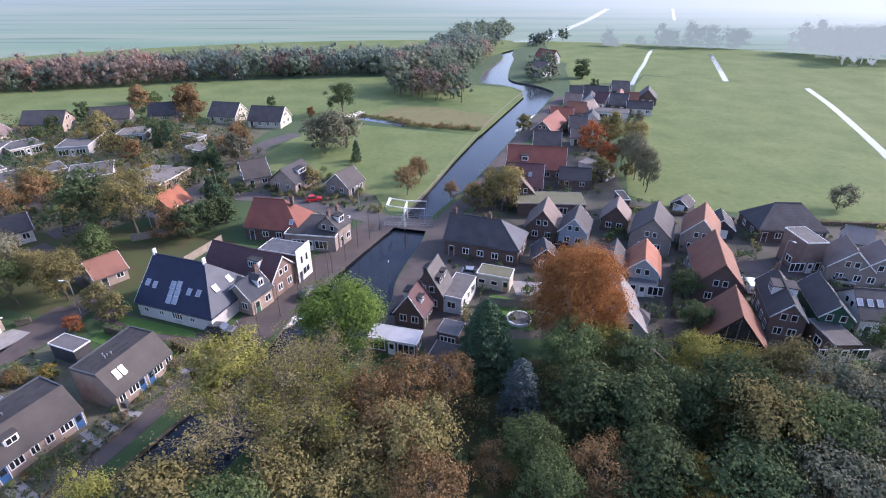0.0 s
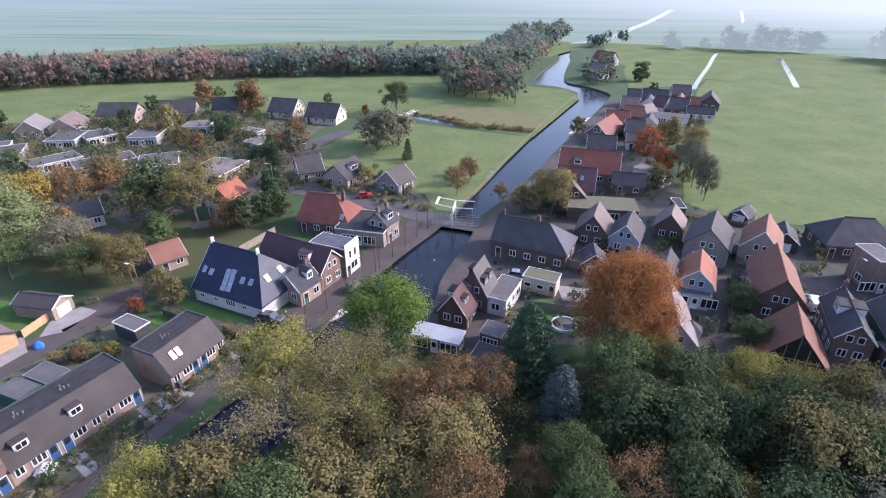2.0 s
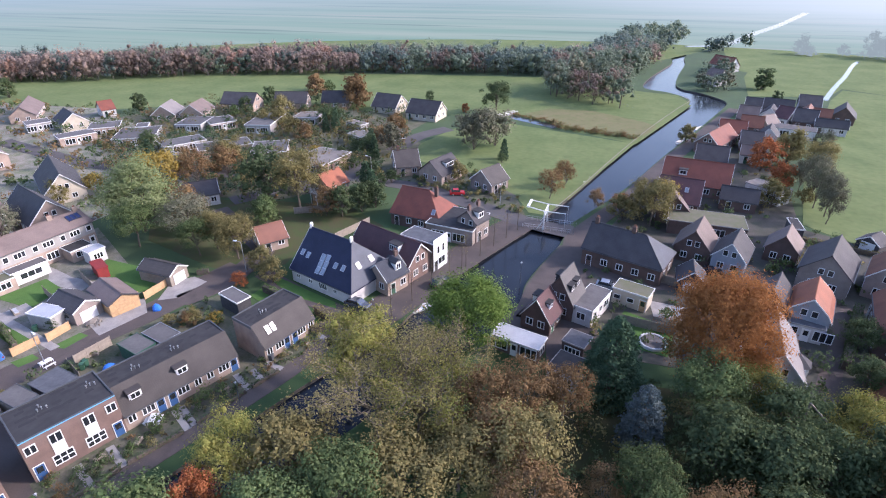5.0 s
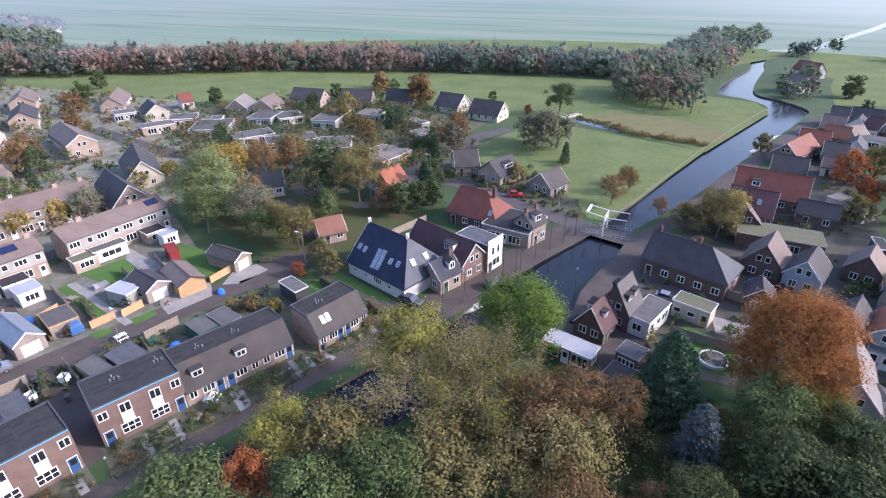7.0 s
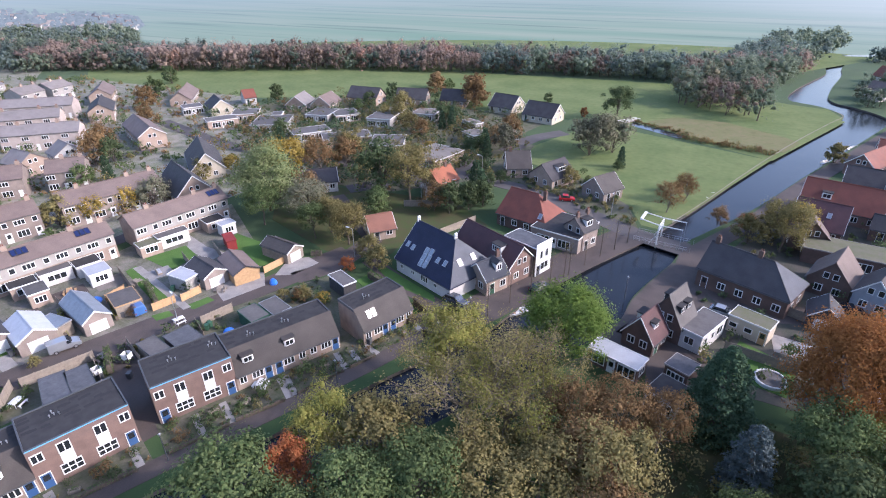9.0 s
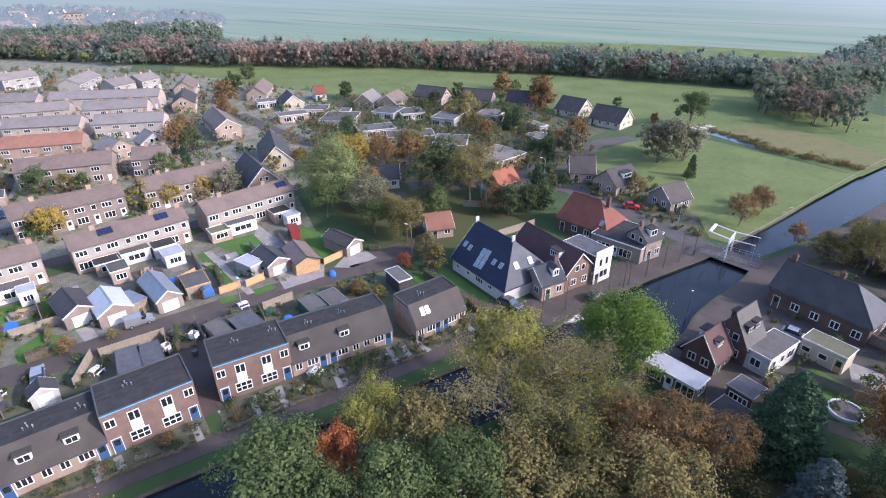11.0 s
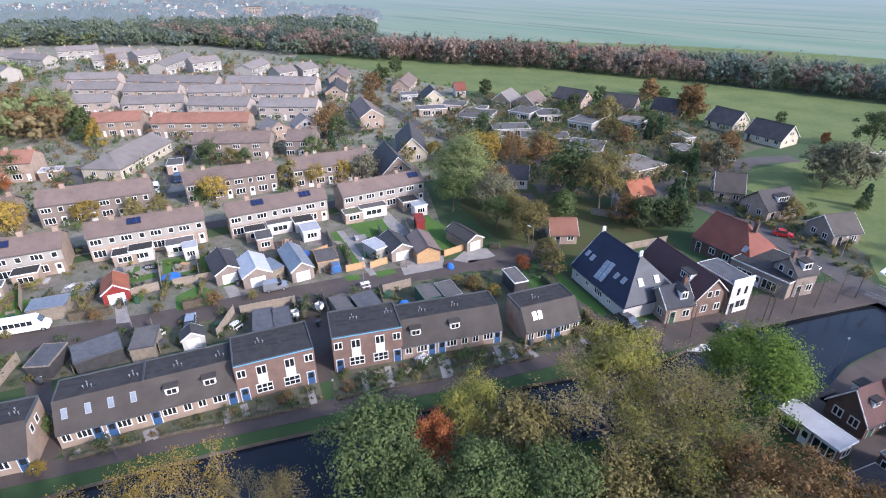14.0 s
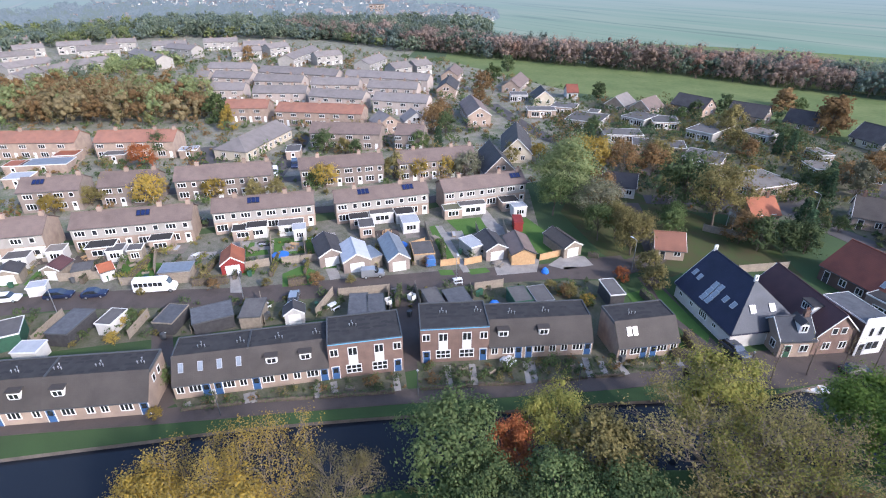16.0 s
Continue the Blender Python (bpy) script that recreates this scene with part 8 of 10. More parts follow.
# young bare trees along the quay
tree(-27.76, 65.52, K_SAPLING, "slender young bare tree on the quay", 1, group="quay trees")
tree(-26.08, 70.84, K_SAPLING, "slender young bare tree on the quay", 1, group="quay trees")
tree(-24.06, 75.43, K_SAPLING, "slender young bare tree on the quay", 1, group="quay trees")
tree(-22.16, 80.09, K_SAPLING, "slender young bare tree on the quay", 1, group="quay trees")
tree(-20.18, 84.59, K_SAPLING, "slender young bare tree on the quay", 1, group="quay trees")
tree(-18.53, 89.26, K_SAPLING, "slender young bare tree on the quay", 1, group="quay trees")
tree(-16.82, 94.1, K_SAPLING, "slender young bare tree on the quay", 1, group="quay trees")
tree(-15.06, 98.32, K_SAPLING, "slender young bare tree on the quay", 1, group="quay trees")
tree(-13.4, 102.58, K_SAPLING, "slender young bare tree on the quay", 1, group="quay trees")
tree(-20.68, 83.38, K_SAPLING, "slender young bare tree on the quay", 1, group="quay trees")

# reeds on the ditch, and the little white footbridge over it
rr = random.Random(41)
shrubbery("reeds", "brown reed growth along the ditch", [(-14 + 26.5 * f + rr.uniform(-.6, .6), 187.4 - 7.2 * f ** 0.8 + rr.uniform(-1.4, 1.4)) for f in [i / 90 for i in range(91)]], [L_BROWN, L_OLIVE], 1.0, 1.5, 41, 50, 0.4)
shrubbery("reeds", "brown reed growth along the ditch", [(-31 + 19 * f, 200.6 - 10.4 * f + rr.uniform(-.5, .5)) for f in [i / 40 for i in range(41)]], [L_BROWN, L_OLIVE], 0.8, 1.2, 42, 40, 0.4)
FOOTBRIDGE = thing("footbridge", "small white railed footbridge over the meadow ditch", "bridge", pose(-33.0, 198.0, 0, 0, 0, 58))
part("deck", solid("deck", BOARDS_GREY, worn(-5.5, -.8, .25, 5.5, .8, .4)), FOOTBRIDGE)
for sy in (-.8, .8):
    part("railing", solid("railing", WHITE, block(-5.5, sy - .05, 1.1, 5.5, sy + .05, 1.22), block(-5.5, sy - .04, .7, 5.5, sy + .04, .78), *[block(q - .06, sy - .06, 0, q + .06, sy + .06, 1.2) for q in (-5.4, -2.7, 0, 2.7, 5.4)]), FOOTBRIDGE)

# trees of the distance: flat glowing colours with the mist painted in
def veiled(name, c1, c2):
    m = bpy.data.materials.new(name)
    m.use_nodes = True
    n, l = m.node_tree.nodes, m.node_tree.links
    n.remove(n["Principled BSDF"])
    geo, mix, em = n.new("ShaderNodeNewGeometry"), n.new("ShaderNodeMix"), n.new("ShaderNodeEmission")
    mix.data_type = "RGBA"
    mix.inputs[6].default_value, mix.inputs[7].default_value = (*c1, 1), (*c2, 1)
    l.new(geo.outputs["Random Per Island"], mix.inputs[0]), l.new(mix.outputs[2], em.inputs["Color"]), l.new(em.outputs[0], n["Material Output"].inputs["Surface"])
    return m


VEIL_PALE = veiled("painted_mist_pale", (0.148, 0.178, 0.174), (0.158, 0.188, 0.184))
VEIL_GREY = veiled("painted_mist_grey", (0.116, 0.146, 0.14), (0.126, 0.156, 0.15))
VEIL_BLUE = veiled("painted_mist_blue", (0.105, 0.135, 0.15), (0.15, 0.18, 0.195))

def belt(front, rows, step, gap, seed):
    """Spots for a belt of trees: rows behind a front line, the line seen from the south."""
    r, out = random.Random(seed), []
    line = [Vector(q) for q in front]
    for k in range(rows):
        for a, b in zip(line, line[1:]):
            d = (b - a).normalized()
            n = Vector((-d.y, d.x))
            f = r.uniform(0, step)
            while f < (b - a).length:
                p = a + d * f + n * (3.5 + k * gap + r.uniform(-.4, .4) * gap)
                out.append((p.x, p.y))
                f += step * r.uniform(.75, 1.25)
    return out


# garden trees between the bungalows and the cross street
for x, y, w in ((-140.8, 74.6, 0.9), (-119, 115.6, 0.95), (-88, 160.6, 0.8), (-84.8, 162.1, 0.95), (-63.2, 141.7, 1.0), (-61, 138.5, 0.85), (-48.5, 107.5, 1.05), (-50.8, 109.5, 1.2), (-24.8, 148.3, 0.75)):
    tree(x, y, K_CONE, "dark green conifer in a garden", w, category="conifer")
for x, y, kind, label, w in ((-142, 68.5, 0, "green garden tree beside the houses", 0.75), (-114.5, 69, 6, "olive-grey garden tree behind the terraces", 0.85), (-91.1, 112, 2, "brown autumn tree between the bungalows", 1.0), (-57.8, 145.4, 6, "thin olive tree beside the bungalows", 1.0),
                             (-83.9, 87.5, 2, "brown-olive tree beside the lane", 0.95), (-177.7, 112.6, 2, "brown autumn tree behind the houses", 0.9), (-166.4, 89.8, 2, "brown autumn tree behind the houses", 0.95), (-33, 127.5, 1, "small olive tree behind the quay houses", 0.6), (-65.7, 89.7, 0, "green tree beside the small barn", 0.7)):
    tree(x, y, K_MID[kind], label, w)

# woods beyond the meadows, mostly in leaf colours with haze painted in
wood("woodland", "long rust and brown autumn woodland beyond the meadow", belt([(-272, 191), (-235, 214), (-190, 238), (-124, 263)], 5, 5.6, 6.0, 5), [L_HAZED_BROWN, L_HAZED, L_HAZED_BROWN, L_HAZED_RUST, L_HAZED_BLUE, L_HAZED_BROWN], 4.8, 12, 520, 0.58, 5)
wood("woodland", "grey-green autumn woodland beyond the meadow", belt([(-124, 263), (-95, 271), (-50, 281), (2, 288)], 5, 5.6, 6.0, 25), [L_HAZED_BLUE, L_HAZED, L_HAZED_BROWN, L_HAZED_BLUE, L_HAZED], 4.8, 12, 520, 0.58, 25)
wood("woodland", "woodland along the west bank of the far canal", belt([(0, 286), (17, 300), (26, 334), (30, 372)], 5, 6.0, 6.5, 55), [L_HAZED_BLUE, L_HAZED, L_HAZED_BROWN, L_HAZED], 4.8, 11.5, 460, 0.6, 55)
wood("woodland", "western end of the autumn woodland", belt([(-486, 103), (-401, 139.5), (-330, 166), (-270, 193)], 5, 7.0, 7.0, 6), [L_HAZED_BROWN, L_HAZED_BLUE, L_HAZED, L_HAZED_BROWN], 5.2, 12, 300, 0.8, 6)
wood("copse", "pale willow copse on the canal point", scatter([(-21.53, 233.44), (-5.44, 220.59), (9.66, 222.51), (13.01, 260.25), (-6.55, 271.73), (-22.85, 266.11)], 6.4, 7), [L_HAZED, L_HAZED_BROWN, L_WILLOW, L_HAZED], 4.4, 15, 520, 0.52, 7)
wood("copse", "trees on the far bend of the canal", scatter([(41, 266), (54, 262), (60, 290), (66, 330), (60, 345), (46, 300)], 10.5, 8), [L_HAZED, L_WILLOW, L_HAZED], 3.8, 7.5, 420, 0.5, 8)
wood("copse", "misty trees beside the far canal", scatter([(6, 374), (34, 380), (44, 430), (60, 480), (30, 490), (7, 435)], 10, 9), [L_HAZED_BLUE, L_HAZED], 5, 10, 170, 1.2, 9)
wood("copse", "misty trees on the far east bank", scatter([(56, 380), (74, 390), (98, 440), (80, 440), (64, 410)], 11, 10), [L_HAZED_BLUE, L_HAZED], 4, 9, 150, 1.1, 10)
# Crowns and trunks here glow in the painted mist colours too.
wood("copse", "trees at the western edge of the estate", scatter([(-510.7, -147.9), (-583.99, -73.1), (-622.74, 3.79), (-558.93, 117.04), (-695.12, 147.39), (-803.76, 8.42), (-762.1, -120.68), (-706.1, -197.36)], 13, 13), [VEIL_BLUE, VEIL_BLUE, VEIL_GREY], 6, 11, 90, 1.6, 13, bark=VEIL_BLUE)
wood("woodland", "hazy wood belt between the estate and the next village", scatter([(-513.78, 8.35), (-469.79, 61.13), (-411.02, 147.81), (-369.19, 240.07), (-446.28, 291.59), (-514.53, 188.02), (-590.19, 80.9), (-616.69, 13.65)], 11, 14), [L_HAZED, L_HAZED_BLUE, L_HAZED], 5.5, 12, 110, 1.3, 14)
wood("grove", "dense autumn grove beside the orange terraces", scatter([(-242.71, -58.99), (-227.22, -27.67), (-210.29, 9.46), (-215.59, 23.34), (-246.88, 21.73), (-275.76, -2.85), (-297.63, -56.84), (-296.46, -68.33)], 6.0, 15), [L_GROVE, L_BROWN, L_GROVE, L_BROWN, L_SAGE], 4.4, 10, 520, 0.42, 15)
wood("tree_line", "line of green trees between the terraces", scatter([(-307.65, -45.63), (-343.48, 7.74), (-343.98, 22.16), (-370.74, 15.36), (-380.84, -20.01), (-338.54, -51.04)], 6.0, 16), [L_SAGE, L_HAZED, L_SAGE], 3.4, 6.5, 170, 0.8, 16)
wood("copse", "trees among the last houses of the estate", scatter([(-425.95, -101.37), (-468.05, -48.65), (-498.04, 16.36), (-454.72, 93.82), (-392.26, 136.22), (-315.63, 161.12), (-352.17, 171.08), (-475.33, 155.8), (-553.46, 115.82), (-616.65, 3.63), (-608.58, -99.58), (-553.84, -126.6)], 10.5, 17), [L_HAZED, L_HAZED_BLUE, L_HAZED, L_SAGE], 5.0, 9, 120, 1.2, 17)


# ---- painted misty distance beyond the woods and the pastures ----
def distance_mat():
    """Glowing far field strips, mist painted in: paler with distance, whiter towards the sun."""
    m = bpy.data.materials.new("painted_mist_distance")
    m.use_nodes = True
    n, l = m.node_tree.nodes, m.node_tree.links
    n.remove(n["Principled BSDF"])
    em, tc = n.new("ShaderNodeEmission"), n.new("ShaderNodeTexCoord")
    def strips(turn, along_, across, lo, hi):
        mp, ns, mr = n.new("ShaderNodeMapping"), n.new("ShaderNodeTexNoise"), n.new("ShaderNodeMapRange")
        mp.inputs["Rotation"].default_value, mp.inputs["Scale"].default_value = (0, 0, radians(turn)), (along_, across, 0.0)
        l.new(tc.outputs["Object"], mp.inputs["Vector"]), l.new(mp.outputs[0], ns.inputs["Vector"])
        ns.inputs["Scale"].default_value, ns.inputs["Detail"].default_value = 1.0, 3
        mr.inputs[1].default_value, mr.inputs[2].default_value = lo, hi
        l.new(ns.outputs["Fac"], mr.inputs[0])
        return mr.outputs[0]
    def blend(fac, a, b):
        x = n.new("ShaderNodeMix")
        x.data_type = "RGBA"
        for k, q in ((6, a), (7, b)):
            if isinstance(q, tuple):
                x.inputs[k].default_value = (*q, 1)
            else:
                l.new(q, x.inputs[k])
        l.new(fac, x.inputs[0])
        return x.outputs[2]
    def span(src, a, b, top=1.0):
        r = n.new("ShaderNodeMapRange")
        r.inputs[1].default_value, r.inputs[2].default_value, r.inputs[4].default_value = a, b, top
        l.new(src, r.inputs[0])
        return r.outputs[0]
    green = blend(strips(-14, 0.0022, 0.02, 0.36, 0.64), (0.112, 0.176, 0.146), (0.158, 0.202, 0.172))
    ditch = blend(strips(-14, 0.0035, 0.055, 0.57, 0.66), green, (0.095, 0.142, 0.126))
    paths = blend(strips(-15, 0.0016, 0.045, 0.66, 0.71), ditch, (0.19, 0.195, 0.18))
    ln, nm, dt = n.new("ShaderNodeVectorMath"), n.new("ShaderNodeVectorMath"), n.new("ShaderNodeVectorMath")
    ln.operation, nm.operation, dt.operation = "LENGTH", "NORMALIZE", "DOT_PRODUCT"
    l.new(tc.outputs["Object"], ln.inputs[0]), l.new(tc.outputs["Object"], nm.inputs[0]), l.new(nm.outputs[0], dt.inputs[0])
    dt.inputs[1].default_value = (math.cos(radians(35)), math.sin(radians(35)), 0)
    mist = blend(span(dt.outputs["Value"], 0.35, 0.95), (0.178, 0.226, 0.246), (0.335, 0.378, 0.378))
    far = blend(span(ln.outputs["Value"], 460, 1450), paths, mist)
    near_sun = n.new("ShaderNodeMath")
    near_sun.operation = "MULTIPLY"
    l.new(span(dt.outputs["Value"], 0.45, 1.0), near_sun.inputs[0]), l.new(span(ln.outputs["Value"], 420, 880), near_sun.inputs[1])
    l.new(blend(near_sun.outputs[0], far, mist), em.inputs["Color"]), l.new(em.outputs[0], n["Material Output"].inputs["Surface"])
    return m


def near_edge(a):
    """How far from the camera the painted mist begins in a direction: beyond the last houses in the west, beyond the
    pastures elsewhere.
    """
    return 430 + 230 * min(max((a - 146) / 14, 0), 1) * (1 if a < 220 else 0)


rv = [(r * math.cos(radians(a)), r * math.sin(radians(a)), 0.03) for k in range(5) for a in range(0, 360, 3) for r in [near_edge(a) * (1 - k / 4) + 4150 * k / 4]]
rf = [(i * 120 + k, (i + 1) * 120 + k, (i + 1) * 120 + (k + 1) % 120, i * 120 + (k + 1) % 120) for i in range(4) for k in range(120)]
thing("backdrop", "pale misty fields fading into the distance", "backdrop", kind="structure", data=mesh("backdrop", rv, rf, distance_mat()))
patch("field_horizon", "wide pasture reaching into the mist", "field", [(432 * math.cos(radians(a)), 432 * math.sin(radians(a))) for a in range(20, 84, 4)] + [(66, 330), (100, 290), (140, 262), (100, 60)], 0.04, MEADOW, 0.03)

# Glowing crowns whose colour stands in for mist before the trees.
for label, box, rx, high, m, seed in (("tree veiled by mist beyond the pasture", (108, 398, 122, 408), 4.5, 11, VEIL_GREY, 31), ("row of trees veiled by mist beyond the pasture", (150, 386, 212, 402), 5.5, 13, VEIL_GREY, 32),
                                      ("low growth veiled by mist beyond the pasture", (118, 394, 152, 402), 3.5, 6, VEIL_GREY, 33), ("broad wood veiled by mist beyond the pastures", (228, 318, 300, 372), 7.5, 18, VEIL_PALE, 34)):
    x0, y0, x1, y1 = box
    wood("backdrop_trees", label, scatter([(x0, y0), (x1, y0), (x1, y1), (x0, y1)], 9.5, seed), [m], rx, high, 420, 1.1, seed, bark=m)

# ---- ditches ----
band("water_far_canal", "far reach of the canal in the mist", "water", FAR_CANAL, 7.0, 0.07, WATER, 0.05)
band("water_far_ditch_1", "straight ditch in the mist", "water", [(240, 599), (268, 675), (300, 762)], 3.0, 0.06, WATER, 0.05)
band("water_ditch_1", "straight pale ditch between the pastures", "water", DITCH_A, 2.6, 0.075, DITCH, 0.06)
band("water_ditch_2", "straight pale ditch between the pastures", "water", DITCH_B, 2.6, 0.075, DITCH, 0.06)
band("water_ditch_3", "winding pale ditch behind the houses", "water", DITCH_C, 2.0, 0.075, DITCH, 0.06)
band("water_ditch_4", "dark ditch across the meadow", "water", DITCH_D, 4.2, 0.085, DITCH, 0.06)

# round white garden pool
POOL = thing("garden_pool", "round white garden pool on the lawn beside the beech", "pool", pose(12.2, 69.8, 0.05))
part("rim", solid("rim", WHITE, loft([[(r * math.cos(radians(a)), r * math.sin(radians(a)), z) for a in range(0, 360, 18)] for r, z in ((2.0, -.05), (2.05, .5), (1.9, .55), (1.8, .5), (1.8, .2))])), POOL)
part("pool_cover", solid("pool_cover", FELT_GREY, prism([(1.8 * math.cos(radians(a)), 1.8 * math.sin(radians(a))) for a in range(0, 360, 18)], .2, .38)), POOL)


# ---- the next village, far off ----
def far_village():
    rng = random.Random(77)
    walls, roofs = [], []
    def spot():
        a = rng.uniform(146.5, 185)
        return radians(a), rng.uniform(585, 640 + 330 * min(1, (a - 146) / 14))
    for i in range(330):
        a, r = spot()
        x, y, t = r * math.cos(a), r * math.sin(a), rng.uniform(0, 3.14)
        L, w, h = rng.uniform(2.6, 6.5), rng.uniform(2.4, 3.6), rng.uniform(2.8, 5.2)
        c, s_ = math.cos(t), math.sin(t)
        def at(u, v, k):
            return (x + u * c - v * s_, y + u * s_ + v * c, k)
        walls.append(([at(-L, -w, -.3), at(L, -w, -.3), at(L, w, -.3), at(-L, w, -.3), at(-L, -w, h), at(L, -w, h), at(L, w, h), at(-L, w, h), at(-L, 0, h + 2.8), at(L, 0, h + 2.8)], [(0, 1, 5, 4), (2, 3, 7, 6), (1, 2, 6, 9, 5), (3, 0, 4, 8, 7)]))
        roofs.append(([at(-L - .3, -w - .4, h - .3), at(L + .3, -w - .4, h - .3), at(L + .3, 0, h + 3.0), at(-L - .3, 0, h + 3.0), at(L + .3, w + .4, h - .3), at(-L - .3, w + .4, h - .3)], [(0, 1, 2, 3), (3, 2, 4, 5)]))
    ob = thing("far_village", "pale houses of the next village far off in the mist", "village", kind="stuff")
    # Pale walls and roofs put the mist into the colours.
    part("walls", solid("walls", RENDERED, *walls), ob)
    part("roofs", solid("roofs", T_HAZED, *roofs), ob)

    rg = np.random.default_rng(5)
    cs, fs, ks, rs = [], [], [], []
    for i in range(620):
        a, r = spot()
        c, k = crown_points(rg, 34, 8, rng.uniform(3.5, 6.0), rng.uniform(3.5, 5), 4.0, 0.3, 0.4, 0.3)
        off = (r * math.cos(a), r * math.sin(a), 0)
        cs.append(c + off), fs.append(OUTWARD[0]), ks.append(k + off), rs.append(OUTWARD[1] * 1.2)
    # The trees glow in the painted mist blue.
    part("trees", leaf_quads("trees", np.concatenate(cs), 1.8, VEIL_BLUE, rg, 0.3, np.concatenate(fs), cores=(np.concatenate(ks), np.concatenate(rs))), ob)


def apartment_block(x, y, turn):
    ob = thing("apartment_block", "pink brick apartment block far off in the next village", "apartments", pose(x, y, 0, 0, 0, turn))
    part("wall", solid("wall", BRICK_TAN, worn(-8, -5, -.3, 8, 5, 12.5)), ob)
    part("roof", solid("roof", FELT_GREY, block(-8.2, -5.2, 12.5, 8.2, 5.2, 12.9)), ob)
    for fl in range(4):
        for u in spread(5, 3.0):
            window(ob, pose(u, -5.02, 1.0 + 3.0 * fl), 2.0, 1.5, 2)


apartment_block(-600, 243, 60)
far_village()


# six-sided white garden house with a dark roof
def garden_house(x, y, r=1.7, h=2.3):
    ob = thing("garden_house", "small six-sided white garden house under a dark pointed roof", "garden house", pose(x, y, 0, 0, 0, 12))
    ring = [(r * math.cos(radians(60 * i)), r * math.sin(radians(60 * i))) for i in range(6)]
    part("wall", solid("wall", RENDERED, prism(ring, -.1, h)), ob)
    part("roof", solid("roof", T_DARK, loft([[(px * 1.15, py * 1.15, h - .05) for px, py in ring], [(px * .5, py * .5, h + .8) for px, py in ring], [(px * .04, py * .04, h + 1.3) for px, py in ring]])), ob)
    for i in range(6):
        a = 60 * i + 30
        window(ob, pose(0, 0, 0, 0, 0, a + 90) @ pose(0, -r * .866 - .01, .9), 1.0, 1.1, 2)


garden_house(30.35, 68.09)


# ---- loose things in yards and gardens ----
def bin_(x, y, turn, m, label):
    a, b = shared(("bin", m.name), lambda: (solid("body", m, loft([[(-.25, -.3, .06), (.25, -.3, .06), (.25, .3, .06), (-.25, .3, .06)], [(-.29, -.36, .98), (.29, -.36, .98), (.29, .36, .98), (-.29, .36, .98)]])), solid("lid", m, worn(-.31, -.4, .98, .31, .38, 1.07))))
    ob = thing("wheelie_bin", label, "bin", pose(x, y, .03, 0, 0, turn), "bins in the yards")
    part("body", a, ob)
    part("lid", b, ob)


def garden_table(x, y, turn, m, label):
    t, l_, c = shared(("gtable", m.name), lambda: (solid("tabletop", m, worn(-.8, -.45, .7, .8, .45, .75)), solid("leg", m, block(-.03, -.03, 0, .03, .03, .7)), solid("bench", m, worn(-.75, -.16, .4, .75, .16, .45), block(-.6, -.12, 0, -.54, .12, .4), block(.54, -.12, 0, .6, .12, .4))))
    ob = thing("garden_table", label, "table", pose(x, y, .03, 0, 0, turn), "garden tables")
    part("tabletop", t, ob)
    for sx in (-.72, .72):
        for sy in (-.38, .38):
            part("leg", l_, ob, "", pose(sx, sy, 0))
    for sy in (-.85, .85):
        part("bench", c, ob, "", pose(0, sy, 0))


def planter(x, y, turn, label):
    a, b = shared("planter", lambda: (solid("box", BOARDS_GREY, worn(-.6, -.25, 0, .6, .25, .45)), leaf_quads("foliage", np.random.default_rng(8).uniform(-1, 1, (90, 3)) * (.55, .22, .2) + (0, 0, .6), .16, L_GREEN, np.random.default_rng(9))))
    ob = thing("planter", label, "planter", pose(x, y, .03, 0, 0, turn), "planters")
    part("box", a, ob)
    part("foliage", b, ob)


def heap(x, y, turn, label):
    a = shared("heap", lambda: solid("tarpaulin", TARP, loft([[(r * math.cos(radians(w)) * (1 + .15 * math.sin(w)), r * .7 * math.sin(radians(w)), z + .08 * math.sin(w * 2.3)) for w in range(0, 360, 30)] for r, z in ((1.0, 0), (.95, .35), (.6, .75), (.15, .9))])))
    b = shared("heap_logs", lambda: solid("log_stack", BOARDS_TAN, block(-.7, -.35, 0, .7, .35, .4)))
    ob = thing("covered_heap", label, "heap", pose(x, y, .03, 0, 0, turn))
    part("tarpaulin", a, ob)
    part("log_stack", b, ob)


heap(-61.2, 42.8, 54, "blue tarpaulin over a heap in the yard")
heap(-65.7, 56.9, 140, "blue tarpaulin over a heap in the yard")
heap(-53.6, 53.9, 69, "blue tarpaulin over a heap in the yard")
garden_table(-48.0, 36.4, 109, WHITE, "white garden table with two benches")
garden_table(-78.7, 8.9, 127, WHITE, "white garden table with two benches")
garden_table(-79.4, -5.4, 16, WHITE, "white garden table with two benches")
garden_table(-73.2, 18.9, 113, WHITE, "white garden table with two benches")
garden_table(-72.2, 29.7, 176, BOARDS_GREY, "weathered wooden picnic table")
garden_table(-70.3, 41.0, 76, WHITE, "white garden table with two benches")
garden_table(-99.8, 11.4, 20, BOARDS_GREY, "weathered wooden picnic table")
garden_table(-97.8, 17.6, 172, BOARDS_GREY, "weathered wooden picnic table")
garden_table(-105.4, -8.5, 121, BOARDS_GREY, "weathered wooden picnic table")
garden_table(-84.3, 28.1, 35, BOARDS_GREY, "weathered wooden picnic table")
garden_table(-72.0, 50.6, 120, BOARDS_GREY, "weathered wooden picnic table")
garden_table(-87.0, 45.2, 178, BOARDS_GREY, "weathered wooden picnic table")
garden_table(-88.8, -13.1, 37, BOARDS_GREY, "weathered wooden picnic table")
garden_table(-114.0, -26.4, 153, BOARDS_GREY, "weathered wooden picnic table")
